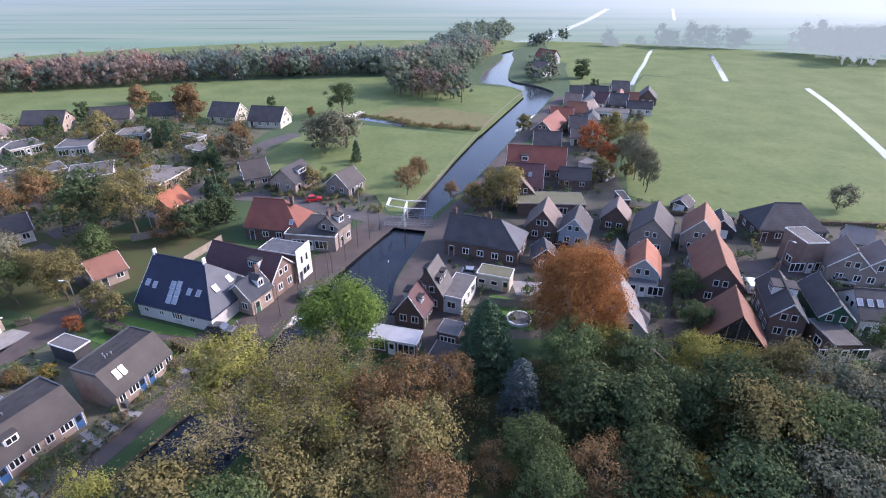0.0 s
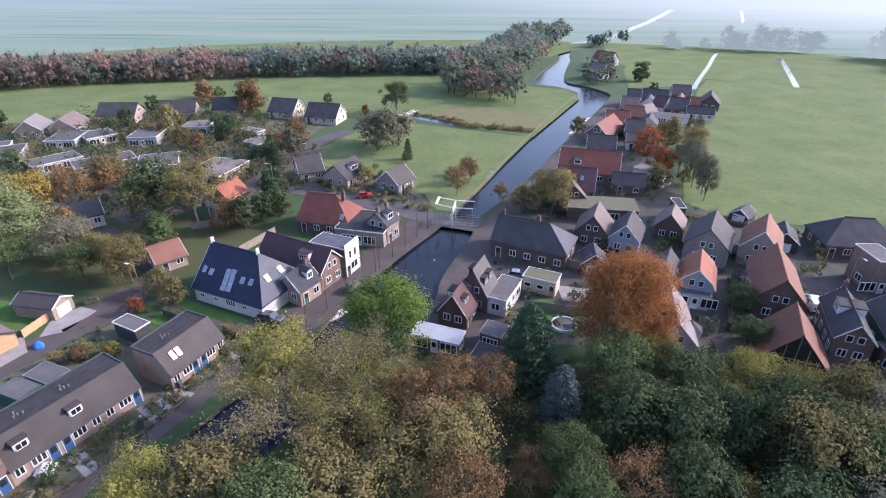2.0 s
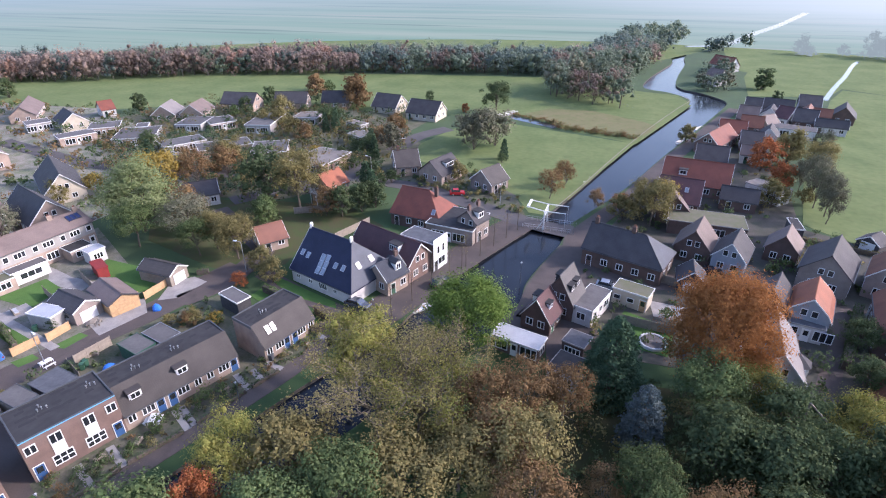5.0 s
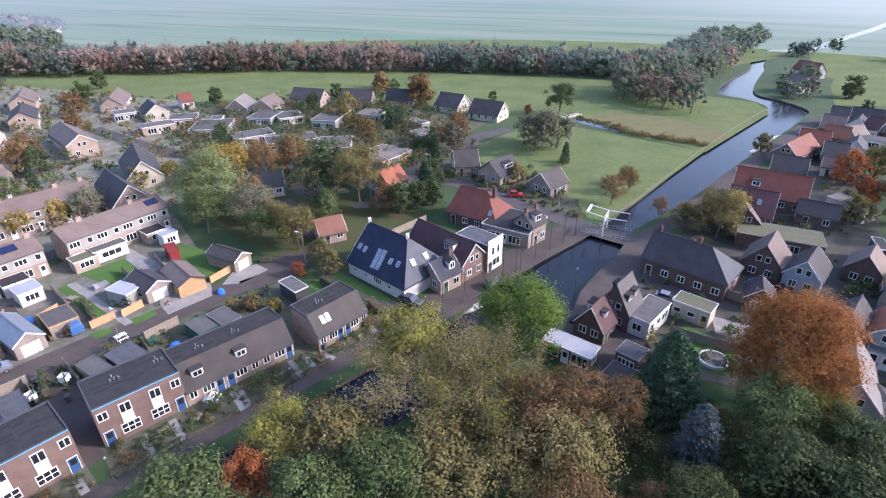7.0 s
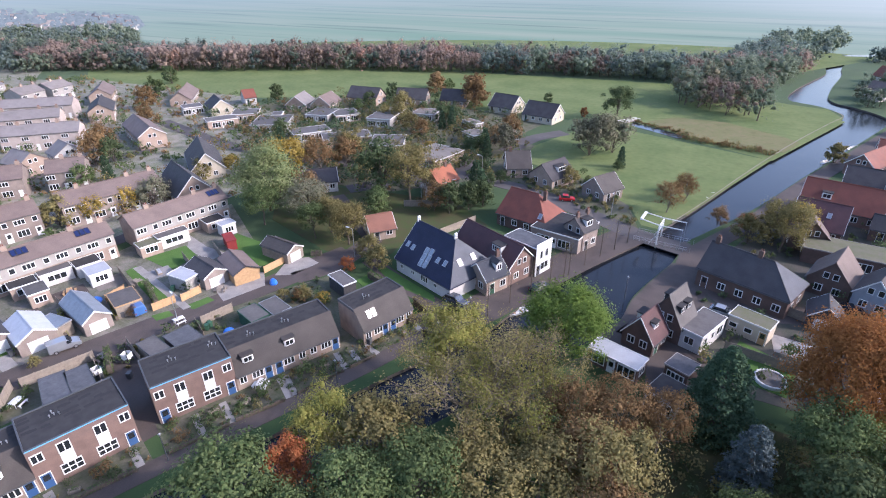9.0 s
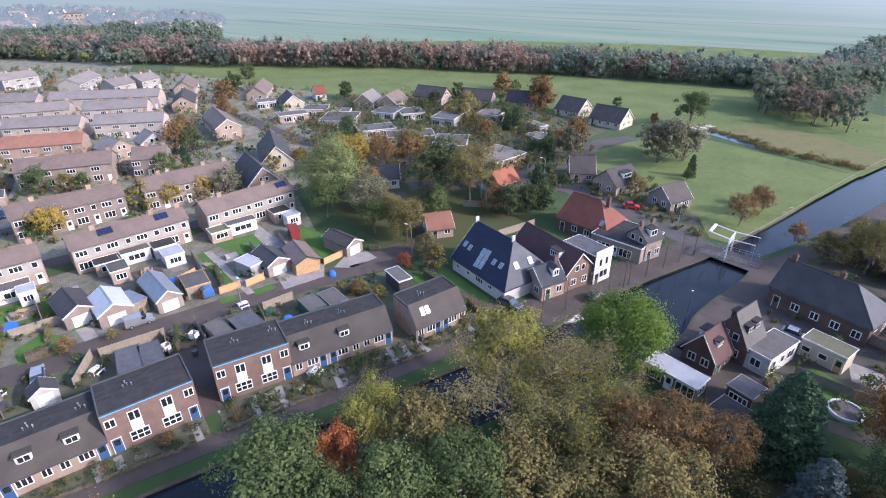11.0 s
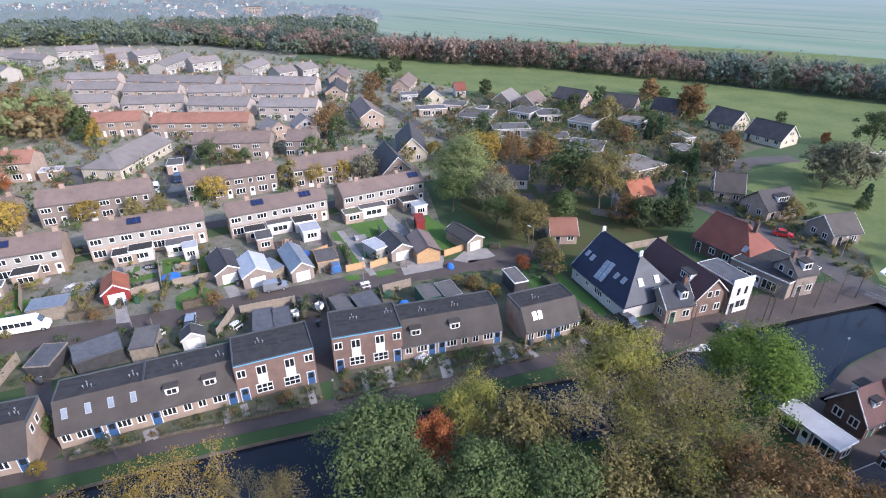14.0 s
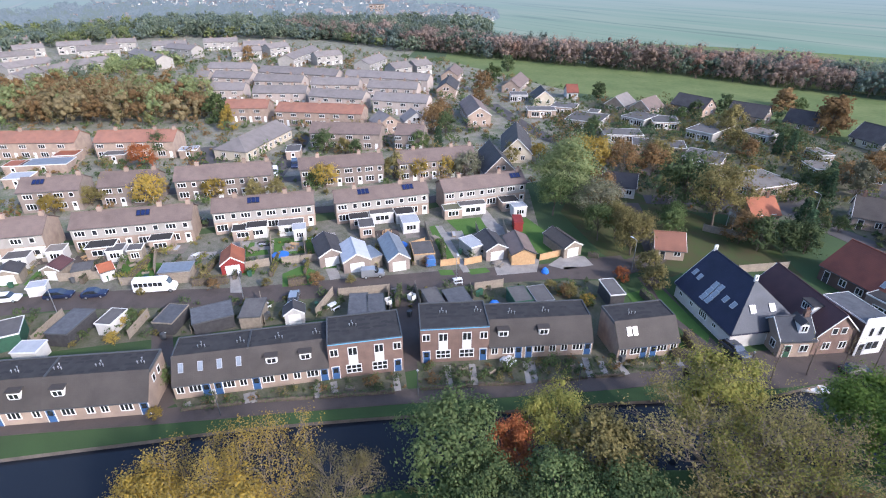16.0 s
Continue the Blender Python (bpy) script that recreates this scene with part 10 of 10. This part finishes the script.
# ---- vehicles ----
PAINT_WHITE = plain("white_car_paint", (0.78, 0.79, 0.8), 0.25, 0.0, 0.6)
PAINT_NAVY = plain("navy_car_paint", (0.02, 0.03, 0.07), 0.2, 0.2, 0.6)
PAINT_SILVER = plain("silver_car_paint", (0.4, 0.42, 0.44), 0.25, 0.6, 0.6)
PAINT_BLACK = plain("black_car_paint", (0.015, 0.015, 0.018), 0.2, 0.1, 0.6)
PAINT_GREY = plain("grey_car_paint", (0.1, 0.11, 0.13), 0.25, 0.4, 0.6)
PAINT_RED = plain("red_car_paint", (0.4, 0.02, 0.02), 0.25, 0.0, 0.6)
PAINT_BLUE = plain("blue_car_paint", (0.05, 0.14, 0.34), 0.3, 0.0, 0.6)
car(-93.06, -6.39, 69, PAINT_WHITE, "white minibus parked on the lane", "bus", 6.9, z=0.06)
car(-98.6, -21.09, 70, PAINT_NAVY, "dark blue estate car parked on the lane", "estate", 4.6, z=0.06)
car(-96.1, -15.76, 72, PAINT_NAVY, "dark blue hatchback parked on the lane", "hatch", 4, z=0.06)
car(-101.52, -28.64, 72, PAINT_WHITE, "white hatchback parked on the lane", "hatch", 4, z=0.06)
car(-79.53, 28.5, 70, PAINT_SILVER, "small silver van parked on the lane", "van", 4.2, z=0.06)
car(-34.03, 66.58, -8, PAINT_GREY, "grey estate car parked beside the barn house", "estate", 4.4, z=0.06)
car(-23.09, 76.93, 66, PAINT_BLACK, "black hatchback parked on the quay", "hatch", 4, z=0.06)
car(-76.71, 50.35, 25, PAINT_SILVER, "silver hatchback under the carport edge", "hatch", 4, z=0.06)
car(-78.72, 39.62, 165, PAINT_BLUE, "small blue truck in the yard", "van", 3.6, z=0.06)
car(53.68, 79.42, 80, PAINT_WHITE, "white van between the orange-roofed houses", "van", 4.8, z=0.06)
car(23.4, 93.97, 10, PAINT_BLACK, "dark car in front of the farmhouse", "hatch", 4, z=0.06)
car(5.35, 83.86, -10, PAINT_SILVER, "silver car beside the mossy garage", "hatch", 4, z=0.06)
car(-30.81, 118.27, 20, PAINT_RED, "red car in a front garden", "hatch", 3.8, z=0.06)
car(38.62, 106.44, 80, PAINT_RED, "red van behind the houses", "van", 4, z=0.06)
car(-118.91, 3.41, 75, PAINT_BLACK, "dark car between the terraces", "hatch", 4, z=0.06)
car(-142.4, 25.19, -15, PAINT_WHITE, "white van beside the village hall", "van", 4.8, z=0.06)
car(-146.22, 31.72, -15, PAINT_NAVY, "dark van beside the village hall", "van", 4.8, z=0.06)
car(70.89, 81.07, -20, PAINT_SILVER, "pale car between the houses", "hatch", 4, z=0.06)
car(-78.42, 13.78, 160, PAINT_SILVER, "silver car behind the small white shed", "hatch", 4.2, z=0.06)

# ---- boats ----
boat(-24.03, 69.68, 50, 4.2)
boat(-2.38, 134.1, 60, 5)
boat(-1.35, 138, 60, 5)
boat(34.41, 201.09, 60, 5)
boat(26.2, 181.7, 60, 4.5)

# ---- lamps ----
street_lamp(-82.54, 6.35, 0)
street_lamp(-91.69, -20.75, 0)
street_lamp(-70.41, 40.8, -20)
street_lamp(-55.3, 122.81, 180)
street_lamp(-19.22, 113.34, -90)
street_lamp(-58.67, 71.55, 180)
street_lamp(62.73, 86.17, -70)
lamp_post(-48.19, 22.29)
lamp_post(-38.99, 41.43)
lamp_post(-29.84, 63.47)
lamp_post(-9.5, 81.38)
lamp_post(-56.95, -1.15)

# ---- fences and hedges ----
fence(-91.88, 15.06, -89.98, 21.29, 1.7, BOARDS_GREY, "weathered wooden garden fence")
fence(-93.26, 8.08, -92.57, 12.89, 1.7, BOARDS_GREY, "weathered wooden garden fence")
fence(-93.04, -0.74, -98.01, -11.86, 1.7, BOARDS_GREY, "weathered wooden garden fence")
fence(-104.89, -21.67, -101.61, -13.19, 1.7, BOARDS_GREY, "weathered wooden garden fence")
fence(-94.58, 8.31, -104.27, 9.82, 1.7, BOARDS_GREY, "weathered wooden garden fence")
fence(-92.8, 13.37, -102.42, 15.3, 1.7, BOARDS_GREY, "weathered wooden garden fence")
fence(-90.58, 19.26, -100.21, 21.49, 1.7, BOARDS_GREY, "weathered wooden garden fence")
fence(-89.82, 21.57, -100, 24.05, 1.7, BOARDS_GREY, "weathered wooden garden fence")
fence(-87.12, 25.16, -97.33, 26.23, 1.7, BOARDS_GREY, "weathered wooden garden fence")
fence(-101.12, -12.29, -112.7, -10.76, 1.7, BOARDS_GREY, "weathered wooden garden fence")
fence(-99.48, -6.35, -110.37, -5.47, 1.7, BOARDS_GREY, "weathered wooden garden fence")
fence(-85.95, 33.4, -92.69, 34.73, 1.7, BOARDS_GREY, "weathered wooden garden fence")
fence(-79.19, 41.07, -93.54, 46.11, 1.7, BOARDS_GREY, "weathered wooden garden fence")
fence(-76.44, 50.84, -87.55, 55.33, 1.7, BOARDS_GREY, "weathered wooden garden fence")
fence(-75.02, 55.87, -85.92, 61.24, 1.7, BOARDS_GREY, "weathered wooden garden fence")
fence(-76.93, -2.4, -81.56, -1.5, 1.7, BOARDS_GREY, "weathered wooden garden fence")
fence(-79.93, -10.85, -85.06, -7.92, 1.7, BOARDS_GREY, "weathered wooden garden fence")
fence(-73.76, 8.03, -81.52, 8.94, 1.7, BOARDS_GREY, "weathered wooden garden fence")
fence(-72.17, 15.75, -77.01, 20.17, 1.7, BOARDS_GREY, "weathered wooden garden fence")
fence(-67.23, 26.49, -72.78, 28.68, 1.7, BOARDS_GREY, "weathered wooden garden fence")
fence(-66.27, 31.65, -71.9, 33.34, 1.7, BOARDS_GREY, "weathered wooden garden fence")
fence(-62.82, 39.72, -66.84, 41.48, 1.7, BOARDS_GREY, "weathered wooden garden fence")
fence(-66.47, 42.17, -65.19, 47.21, 1.7, BOARDS_GREY, "weathered wooden garden fence")
fence(-85.27, -23.52, -91.62, -19.97, 1.7, BOARDS_GREY, "weathered wooden garden fence")
fence(-76.03, 20.86, -73.19, 29.07, 1.7, BOARDS_GREY, "weathered wooden garden fence")
fence(-155.92, 4.3, -147.07, 25.25, 1.7, BOARDS_GREY, "weathered wooden garden fence")
fence(-76.76, 41, -75.83, 44.51, 1.5, BOARDS_TAN, "fresh pine board fence beside the lane")
fence(-75, 45.13, -74.57, 48.63, 1.5, BOARDS_TAN, "fresh pine board fence beside the lane")
fence(-69.61, 58.65, -69.05, 64.4, 1.5, BOARDS_TAN, "fresh pine board fence beside the lane")
fence(-86.13, 38.97, -86.42, 42.53, 1.5, BOARDS_TAN, "fresh pine board fence beside the lane")
fence(-72.2, 53.9, -70.69, 58.53, 1.5, BOARDS_TAN, "fresh pine board fence beside the lane")
fence(-63.43, 96.98, -52.48, 102.73, 1.7, BOARDS_GREY, "weathered wooden garden fence")
fence(13.09, 89.15, 17.69, 87.39, 1.7, BOARDS_GREY, "weathered wooden garden fence")
fence(6.2, 74.15, 15.41, 72.8, 1.7, BOARDS_GREY, "weathered wooden garden fence")
fence(-81.13, 113.61, -68.13, 107.36, 1.7, BOARDS_GREY, "weathered wooden garden fence")
fence(-48.49, 87.62, -44.92, 96.91, 1.7, BOARDS_GREY, "weathered wooden garden fence")
hedge(-39.9, 63.3, -35.04, 60.73, 1.4, 1.6, L_OLIVE, "brown-green beech hedge beside the first row")
hedge(-38.21, 58.04, -35.04, 60.73, 1.2, 1.4, L_OLIVE, "brown-green beech hedge beside the first row")
hedge(-68.14, 28.21, -72.68, 30.77, 0.8, 1.8, L_GREEN, "clipped green garden hedge")
hedge(44.29, 87.29, 37.41, 70.81, 1.2, 2, L_DARK, "dark overgrown hedge beside the lane")
hedge(-92.01, -0.84, -89.89, 5.04, 1, 1.6, L_OLIVE, "rough hedge beside the lane")
hedge(-66.77, 68.08, -64.92, 69.27, 1, 1.2, L_GREEN, "clipped green garden hedge")
hedge(-45.49, 64.46, -51.77, 66.58, 1, 1.5, L_GREEN, "clipped green garden hedge")
hedge(-83.12, 17.47, -83.67, 14.08, 1.2, 1.6, L_OLIVE, "rough hedge beside the lane")
hedge(-84.23, 159.63, -73.08, 157.87, 1, 1.5, L_DARK, "dark hedge in a garden")
hedge(42.79, 113.72, 64.67, 107.41, 1, 1, L_OLIVE, "rough hedge at the edge of the field")
hedge(68.42, 107.39, 96.02, 104.37, 1, 1, L_OLIVE, "rough hedge at the edge of the field")

# ---- garden ground and shrubs ----
patch("ground_gardens_1", "dark garden ground behind the rows", "ground", [(-85.26, -31.61), (-78.29, -7.83), (-67.53, 27.63), (-54.12, 59.27), (-56.76, 67.08), (-63.54, 54.62), (-76.47, 23.04), (-83.83, 3.63), (-97.05, -29.27), (-99.53, -38.38)], 0.02, SOIL)
patch("ground_gardens_2", "patchy garden ground behind the terraces", "ground", [(-107.3, -35.44), (-98.55, -17.49), (-87.56, 4.2), (-79.26, 26.18), (-72.78, 44.8), (-71.32, 50.09), (-72.2, 62.03), (-100.77, 79.02), (-101.76, 49.96), (-107.62, 26.33), (-113.28, 2.45), (-121.19, -23.29), (-125.76, -38.65)], 0.02, GARDEN)
patch("ground_village", "patchy yards and gardens of the old village", "ground", [(0.63, 87.45), (0.53, 70.92), (6.49, 65), (27.02, 64.95), (33.26, 63.3), (47.53, 63.26), (63.18, 59.63), (83.29, 70.67), (98.12, 98.92), (94.99, 102.97), (65.83, 109.82), (44.65, 119.83), (52.28, 174.25), (53.56, 226.33), (42.34, 198.21), (21.16, 145.81), (9.11, 120.7), (4.2, 105.32)], 0.02, YARD)
patch("ground_gardens_3", "patchy garden ground among the bungalows", "ground", [(-92.55, 99.66), (-71.11, 103.64), (-50.67, 126.56), (-52.04, 156.64), (-62.12, 161.23), (-56.84, 195.59), (-103.26, 201.76), (-157.54, 188.41), (-175.77, 146.86), (-128.11, 99.8)], 0.02, SOIL)
patch("ground_estate", "patchy garden ground of the estate", "ground", [(-143.15, -63.55), (-116.22, 2.78), (-104.78, 75.75), (-101.9, 107.81), (-125.01, 135.09), (-190.89, 166.11), (-285.42, 160.5), (-416.21, 93.29), (-421.6, -14.39), (-294.77, -109.84)], 0.03, ESTATE)
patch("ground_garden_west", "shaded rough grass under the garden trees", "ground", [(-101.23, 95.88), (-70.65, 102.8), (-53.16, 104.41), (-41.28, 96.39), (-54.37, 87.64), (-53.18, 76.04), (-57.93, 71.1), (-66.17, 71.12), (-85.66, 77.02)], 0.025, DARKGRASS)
shrubbery("garden_shrubs", "mixed shrubs and plants in the back gardens", scatter([(-85.26, -31.61), (-78.29, -7.83), (-67.53, 27.63), (-54.12, 59.27), (-56.76, 67.08), (-63.54, 54.62), (-76.47, 23.04), (-83.83, 3.63), (-97.05, -29.27), (-99.53, -38.38)], 2.6, 31), [L_DARK, L_GREEN, L_OLIVE, L_DARK], 0.8, 1.2, 31, 70, 0.36)
shrubbery("garden_shrubs", "mixed shrubs and plants in the terrace gardens", scatter([(-112.43, -36.33), (-90.14, 4.59), (-88.37, 20.59), (-95.27, 27.36), (-105.91, 25.81), (-111.3, 2.23), (-119.47, -23.17), (-124.31, -38.4)], 3.2, 32), [L_DARK, L_GREEN, L_OLIVE, L_YELLOWGREEN], 0.9, 1.4, 32, 65, 0.4)
shrubbery("garden_shrubs", "shrubs in the gardens of the old village", scatter([(0.63, 87.45), (0.53, 70.92), (6.49, 65), (27.02, 64.95), (33.26, 63.3), (47.53, 63.26), (63.18, 59.63), (83.29, 70.67), (98.12, 98.92), (94.99, 102.97), (65.83, 109.82), (44.65, 119.83), (52.28, 174.25), (53.56, 226.33), (42.34, 198.21), (21.16, 145.81), (9.11, 120.7), (4.2, 105.32)], 4.0, 33), [L_DARK, L_DARK, L_OLIVE, L_GREEN], 1.2, 1.8, 33, 65, 0.46)
shrubbery("garden_shrubs", "shrubs and small trees among the bungalows", scatter([(-92.55, 99.66), (-71.11, 103.64), (-50.67, 126.56), (-52.04, 156.64), (-62.12, 161.23), (-56.84, 195.59), (-103.26, 201.76), (-157.54, 188.41), (-175.77, 146.86), (-128.11, 99.8)], 4.2, 34), [L_DARK, L_GREEN, L_OLIVE, L_BROWN, L_DARK], 1.7, 2.8, 34, 50, 0.62)
shrubbery("garden_shrubs", "shrubs and small trees of the estate", scatter([(-143.15, -63.55), (-116.22, 2.78), (-104.78, 75.75), (-101.9, 107.81), (-125.01, 135.09), (-190.89, 166.11), (-285.42, 160.5), (-416.21, 93.29), (-421.6, -14.39), (-294.77, -109.84)], 5.4, 35), [L_DARK, L_GREEN, L_OLIVE, L_BROWN], 1.8, 2.8, 35, 45, 0.75)
shrubbery("undergrowth", "dark undergrowth of the near thicket", scatter([(2.88, 59.79), (17.41, 59.75), (32.87, 62.24), (49.65, 59.66), (68.89, 53.87), (65.58, 36.3), (34.83, 25.52), (-4.54, 30.5), (-0.31, 47.17)], 2.6, 36), [L_DARK, L_DARK, L_OLIVE], 1.7, 2.6, 36, 100, 0.38)
shrubbery("undergrowth", "dark undergrowth on the near bank", scatter([(-52.24, -27.64), (-35.66, 13.47), (-28.59, 39.01), (-17.97, 65.72), (-10.06, 57.82), (-14.48, 31.85), (-31.43, -8.82), (-43.11, -25.84)], 2.6, 37), [L_DARK, L_OLIVE, L_GREEN], 1.4, 2.0, 37, 100, 0.36)
shrubbery("garden_plants", "low plants and shrubs in the front gardens", scatter([(-53.36, 25), (-43.08, 47.5), (-37.64, 58.56), (-35.62, 57.11), (-36.96, 52.68), (-40.07, 44.77), (-44.47, 34.1), (-49.27, 22.98)], 0.95, 38), [L_DARK, L_OLIVE, L_GREEN, L_DARK, L_BROWN], 0.5, 0.75, 38, 80, 0.19)
shrubbery("garden_plants", "low plants and shrubs in the front gardens", scatter([(-61.35, -5.36), (-52.89, 22.41), (-50.04, 21.34), (-56.21, 6.46), (-60.64, -5.29)], 0.95, 39), [L_DARK, L_OLIVE, L_GREEN, L_DARK, L_BROWN], 0.55, 0.9, 39, 80, 0.19)
shrubbery("garden_plants", "taller shrubs in the front gardens", scatter([(-61.35, -5.36), (-52.89, 22.41), (-50.04, 21.34), (-56.21, 6.46), (-60.64, -5.29)], 3.2, 42), [L_DARK, L_GREEN, L_BROWN], 1.0, 1.8, 42)
shrubbery("garden_plants", "taller shrubs in the front gardens", scatter([(-53.36, 25), (-43.08, 47.5), (-37.64, 58.56), (-35.62, 57.11), (-36.96, 52.68), (-40.07, 44.77), (-44.47, 34.1), (-49.27, 22.98)], 4.2, 43), [L_DARK, L_GREEN, L_OLIVE], 0.9, 1.5, 43)
band("path_front", "narrow slab path to a front door", "path", [(-51.56, 28.56), (-47.41, 26.62)], .9, .075, SLABS, steps=1)
band("path_front", "narrow slab path to a front door", "path", [(-50.13, 31.71), (-46.25, 29.9)], .9, .075, SLABS, steps=1)
band("path_front", "narrow slab path to a front door", "path", [(-46.98, 38.76), (-43.02, 36.52)], .9, .075, SLABS, steps=1)
band("path_front", "narrow slab path to a front door", "path", [(-46.6, 39.47), (-42.75, 37.26)], .9, .075, SLABS, steps=1)
band("path_front", "narrow slab path to a front door", "path", [(-43.51, 46.72), (-40.02, 44.63)], .9, .075, SLABS, steps=1)
band("path_front", "narrow slab path to a front door", "path", [(-41.9, 48.12), (-39.19, 46.63)], .9, .075, SLABS, steps=1)
band("path_front", "narrow slab path to a front door", "path", [(-40.82, 50.1), (-37.95, 49.4)], .9, .075, SLABS, steps=1)
band("path_front", "narrow slab path to a front door", "path", [(-37.64, 58.56), (-35.31, 57.2)], .9, .075, SLABS, steps=1)
band("path_front", "narrow slab path to a front door", "path", [(-61.44, -4.67), (-60.01, -4.54)], .9, .075, SLABS, steps=1)
band("path_front", "narrow slab path to a front door", "path", [(-59.41, 2.54), (-57.48, 2.4)], .9, .075, SLABS, steps=1)
band("path_front", "narrow slab path to a front door", "path", [(-59.23, 3.31), (-57.17, 3.19)], .9, .075, SLABS, steps=1)
band("path_front", "narrow slab path to a front door", "path", [(-56.7, 11.14), (-54.05, 10.65)], .9, .075, SLABS, steps=1)
band("path_front", "narrow slab path to a front door", "path", [(-56.03, 13.3), (-53.18, 12.67)], .9, .075, SLABS, steps=1)
band("path_front", "narrow slab path to a front door", "path", [(-53.45, 21.37), (-50.25, 20.28)], .9, .075, SLABS, steps=1)
hedge(-49.07, 22.89, -47.54, 26.61, 0.5, 0.6, L_DARK, "low clipped hedge along the front gardens")
hedge(-47.36, 26.94, -46.27, 29.64, 0.5, 0.6, L_DARK, "low clipped hedge along the front gardens")
hedge(-46.1, 30.17, -43.19, 35.98, 0.5, 0.6, L_DARK, "low clipped hedge along the front gardens")
hedge(-42.64, 37.46, -40.03, 44.13, 0.5, 0.6, L_DARK, "low clipped hedge along the front gardens")
hedge(-39.75, 44.89, -38.05, 48.97, 0.5, 0.6, L_DARK, "low clipped hedge along the front gardens")
hedge(-54.01, 10.72, -50.1, 19.89, 0.5, 0.6, L_DARK, "low clipped hedge along the front gardens")
hedge(-60.28, -5.45, -57.73, 1.74, 0.5, 0.6, L_DARK, "low clipped hedge along the front gardens")
hedge(-57.17, 3.41, -54.26, 10.04, 0.5, 0.6, L_DARK, "low clipped hedge along the front gardens")
patch("ground_front_1", "dark planted front gardens", "ground", [(-54.39, 25.14), (-44.25, 48.56), (-38.16, 59.75), (-35.36, 57.6), (-36.62, 52.32), (-39.73, 44.46), (-44.1, 33.85), (-48.88, 22.79)], 0.04, SOIL)
patch("ground_front_2", "dark planted front gardens", "ground", [(-63.1, -6.23), (-54.18, 23), (-49.5, 21.42), (-55.79, 6.36), (-60.35, -5.58)], 0.04, SOIL)
patch("ground_front_3", "dark planted front gardens", "ground", [(-72.79, -31.7), (-61.72, -8.11), (-61.2, -5.91), (-60.75, -6.73), (-68.61, -25.37), (-70.45, -31.23)], 0.045, SOIL)
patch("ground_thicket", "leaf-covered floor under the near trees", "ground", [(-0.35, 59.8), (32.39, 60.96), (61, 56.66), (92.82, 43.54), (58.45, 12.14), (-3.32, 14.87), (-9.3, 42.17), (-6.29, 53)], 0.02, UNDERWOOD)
patch("paving_alley_1", "worn clinker alley between the rows", "ground", [(-53.33, 22.09), (-52.71, 25.2), (-73.79, 34.59), (-74.66, 31.01)], 0.035, CLINKER)
patch("paving_alley_2", "worn clinker alley between the rows", "ground", [(-61.1, -8.79), (-62, -5.71), (-84.27, -4.8), (-79.93, -7.91)], 0.035, CLINKER)
patch("ground_front_4", "bare earth between the last rows", "ground", [(-42.74, 46.56), (-40.59, 50.53), (-54.24, 62.73), (-55.26, 57.17)], 0.03, SOIL)
patch("ground_crossing", "gardens and drives by the crossing", "ground", [(-50.67, 126.56), (-35.13, 141.33), (-19.39, 128.37), (-11.79, 107.72), (-18.49, 110.8), (-41.91, 120.93)], 0.035, SOIL)
shrubbery("evergreen_shrubs", "dark evergreens and hedges among the bungalows", scatter([(-95.3, 97.1), (-75.59, 100.92), (-57.09, 107.91), (-51.45, 124.65), (-63.45, 141.47), (-62.12, 161.23), (-94.38, 182.09), (-143.31, 168.97), (-157.71, 129.03)], 3.3, 51), [L_DARK, L_CONIFER, L_OLIVE], 1.5, 3.2, 51, 70, 0.5)
shrubbery("garden_shrubs", "low garden plants around the crossing", scatter([(-50.67, 126.56), (-35.13, 141.33), (-19.39, 128.37), (-11.93, 109.23), (-18.57, 111.42), (-41.91, 120.93)], 2.2, 52), [L_DARK, L_GREEN, L_OLIVE], 0.8, 1.2, 52)
shrubbery("garden_shrubs", "low plants behind the far terraces", scatter([(-171.68, -46.64), (-160.68, 0.39), (-150.03, 45.86), (-146.67, 95.59), (-157.48, 102.48), (-199.82, 53.82), (-162.54, 28.7), (-182.38, 1.94), (-212.92, -53.81)], 3.4, 53), [L_DARK, L_GREEN, L_OLIVE, L_BROWN], 0.9, 1.4, 53, 45, 0.5)
patch("field_under", "long green meadow between the estate and the woods", "ground", [(-266.26, 142.52), (-191.09, 161.98), (-154.26, 183.92), (-62.63, 194.01), (-29.59, 193.79), (12.48, 174.5), (35.37, 235.24), (17.67, 257.51), (-26.88, 281), (-203.83, 251.62), (-417.95, 238.9)], 0.028, MEADOW)
patch("ground_estate_far", "paved ground among the last houses of the estate", "ground", [(-383.67, -126.54), (-401.01, 17.52), (-392.21, 87.5), (-309.98, 142.78), (-352.17, 171.08), (-478.13, 99.04), (-551.35, -14.87), (-535, -168.85)], 0.034, ESTATE)
patch("ground_bank_east", "worn paving along the east bank", "ground", [(-4.19, 98.02), (-6.68, 88.56), (-8.29, 81.38), (-8.59, 74.19), (-5.81, 70.16), (-3.61, 80.41), (0.11, 94.28), (-1.64, 99.31)], 0.036, YARD)
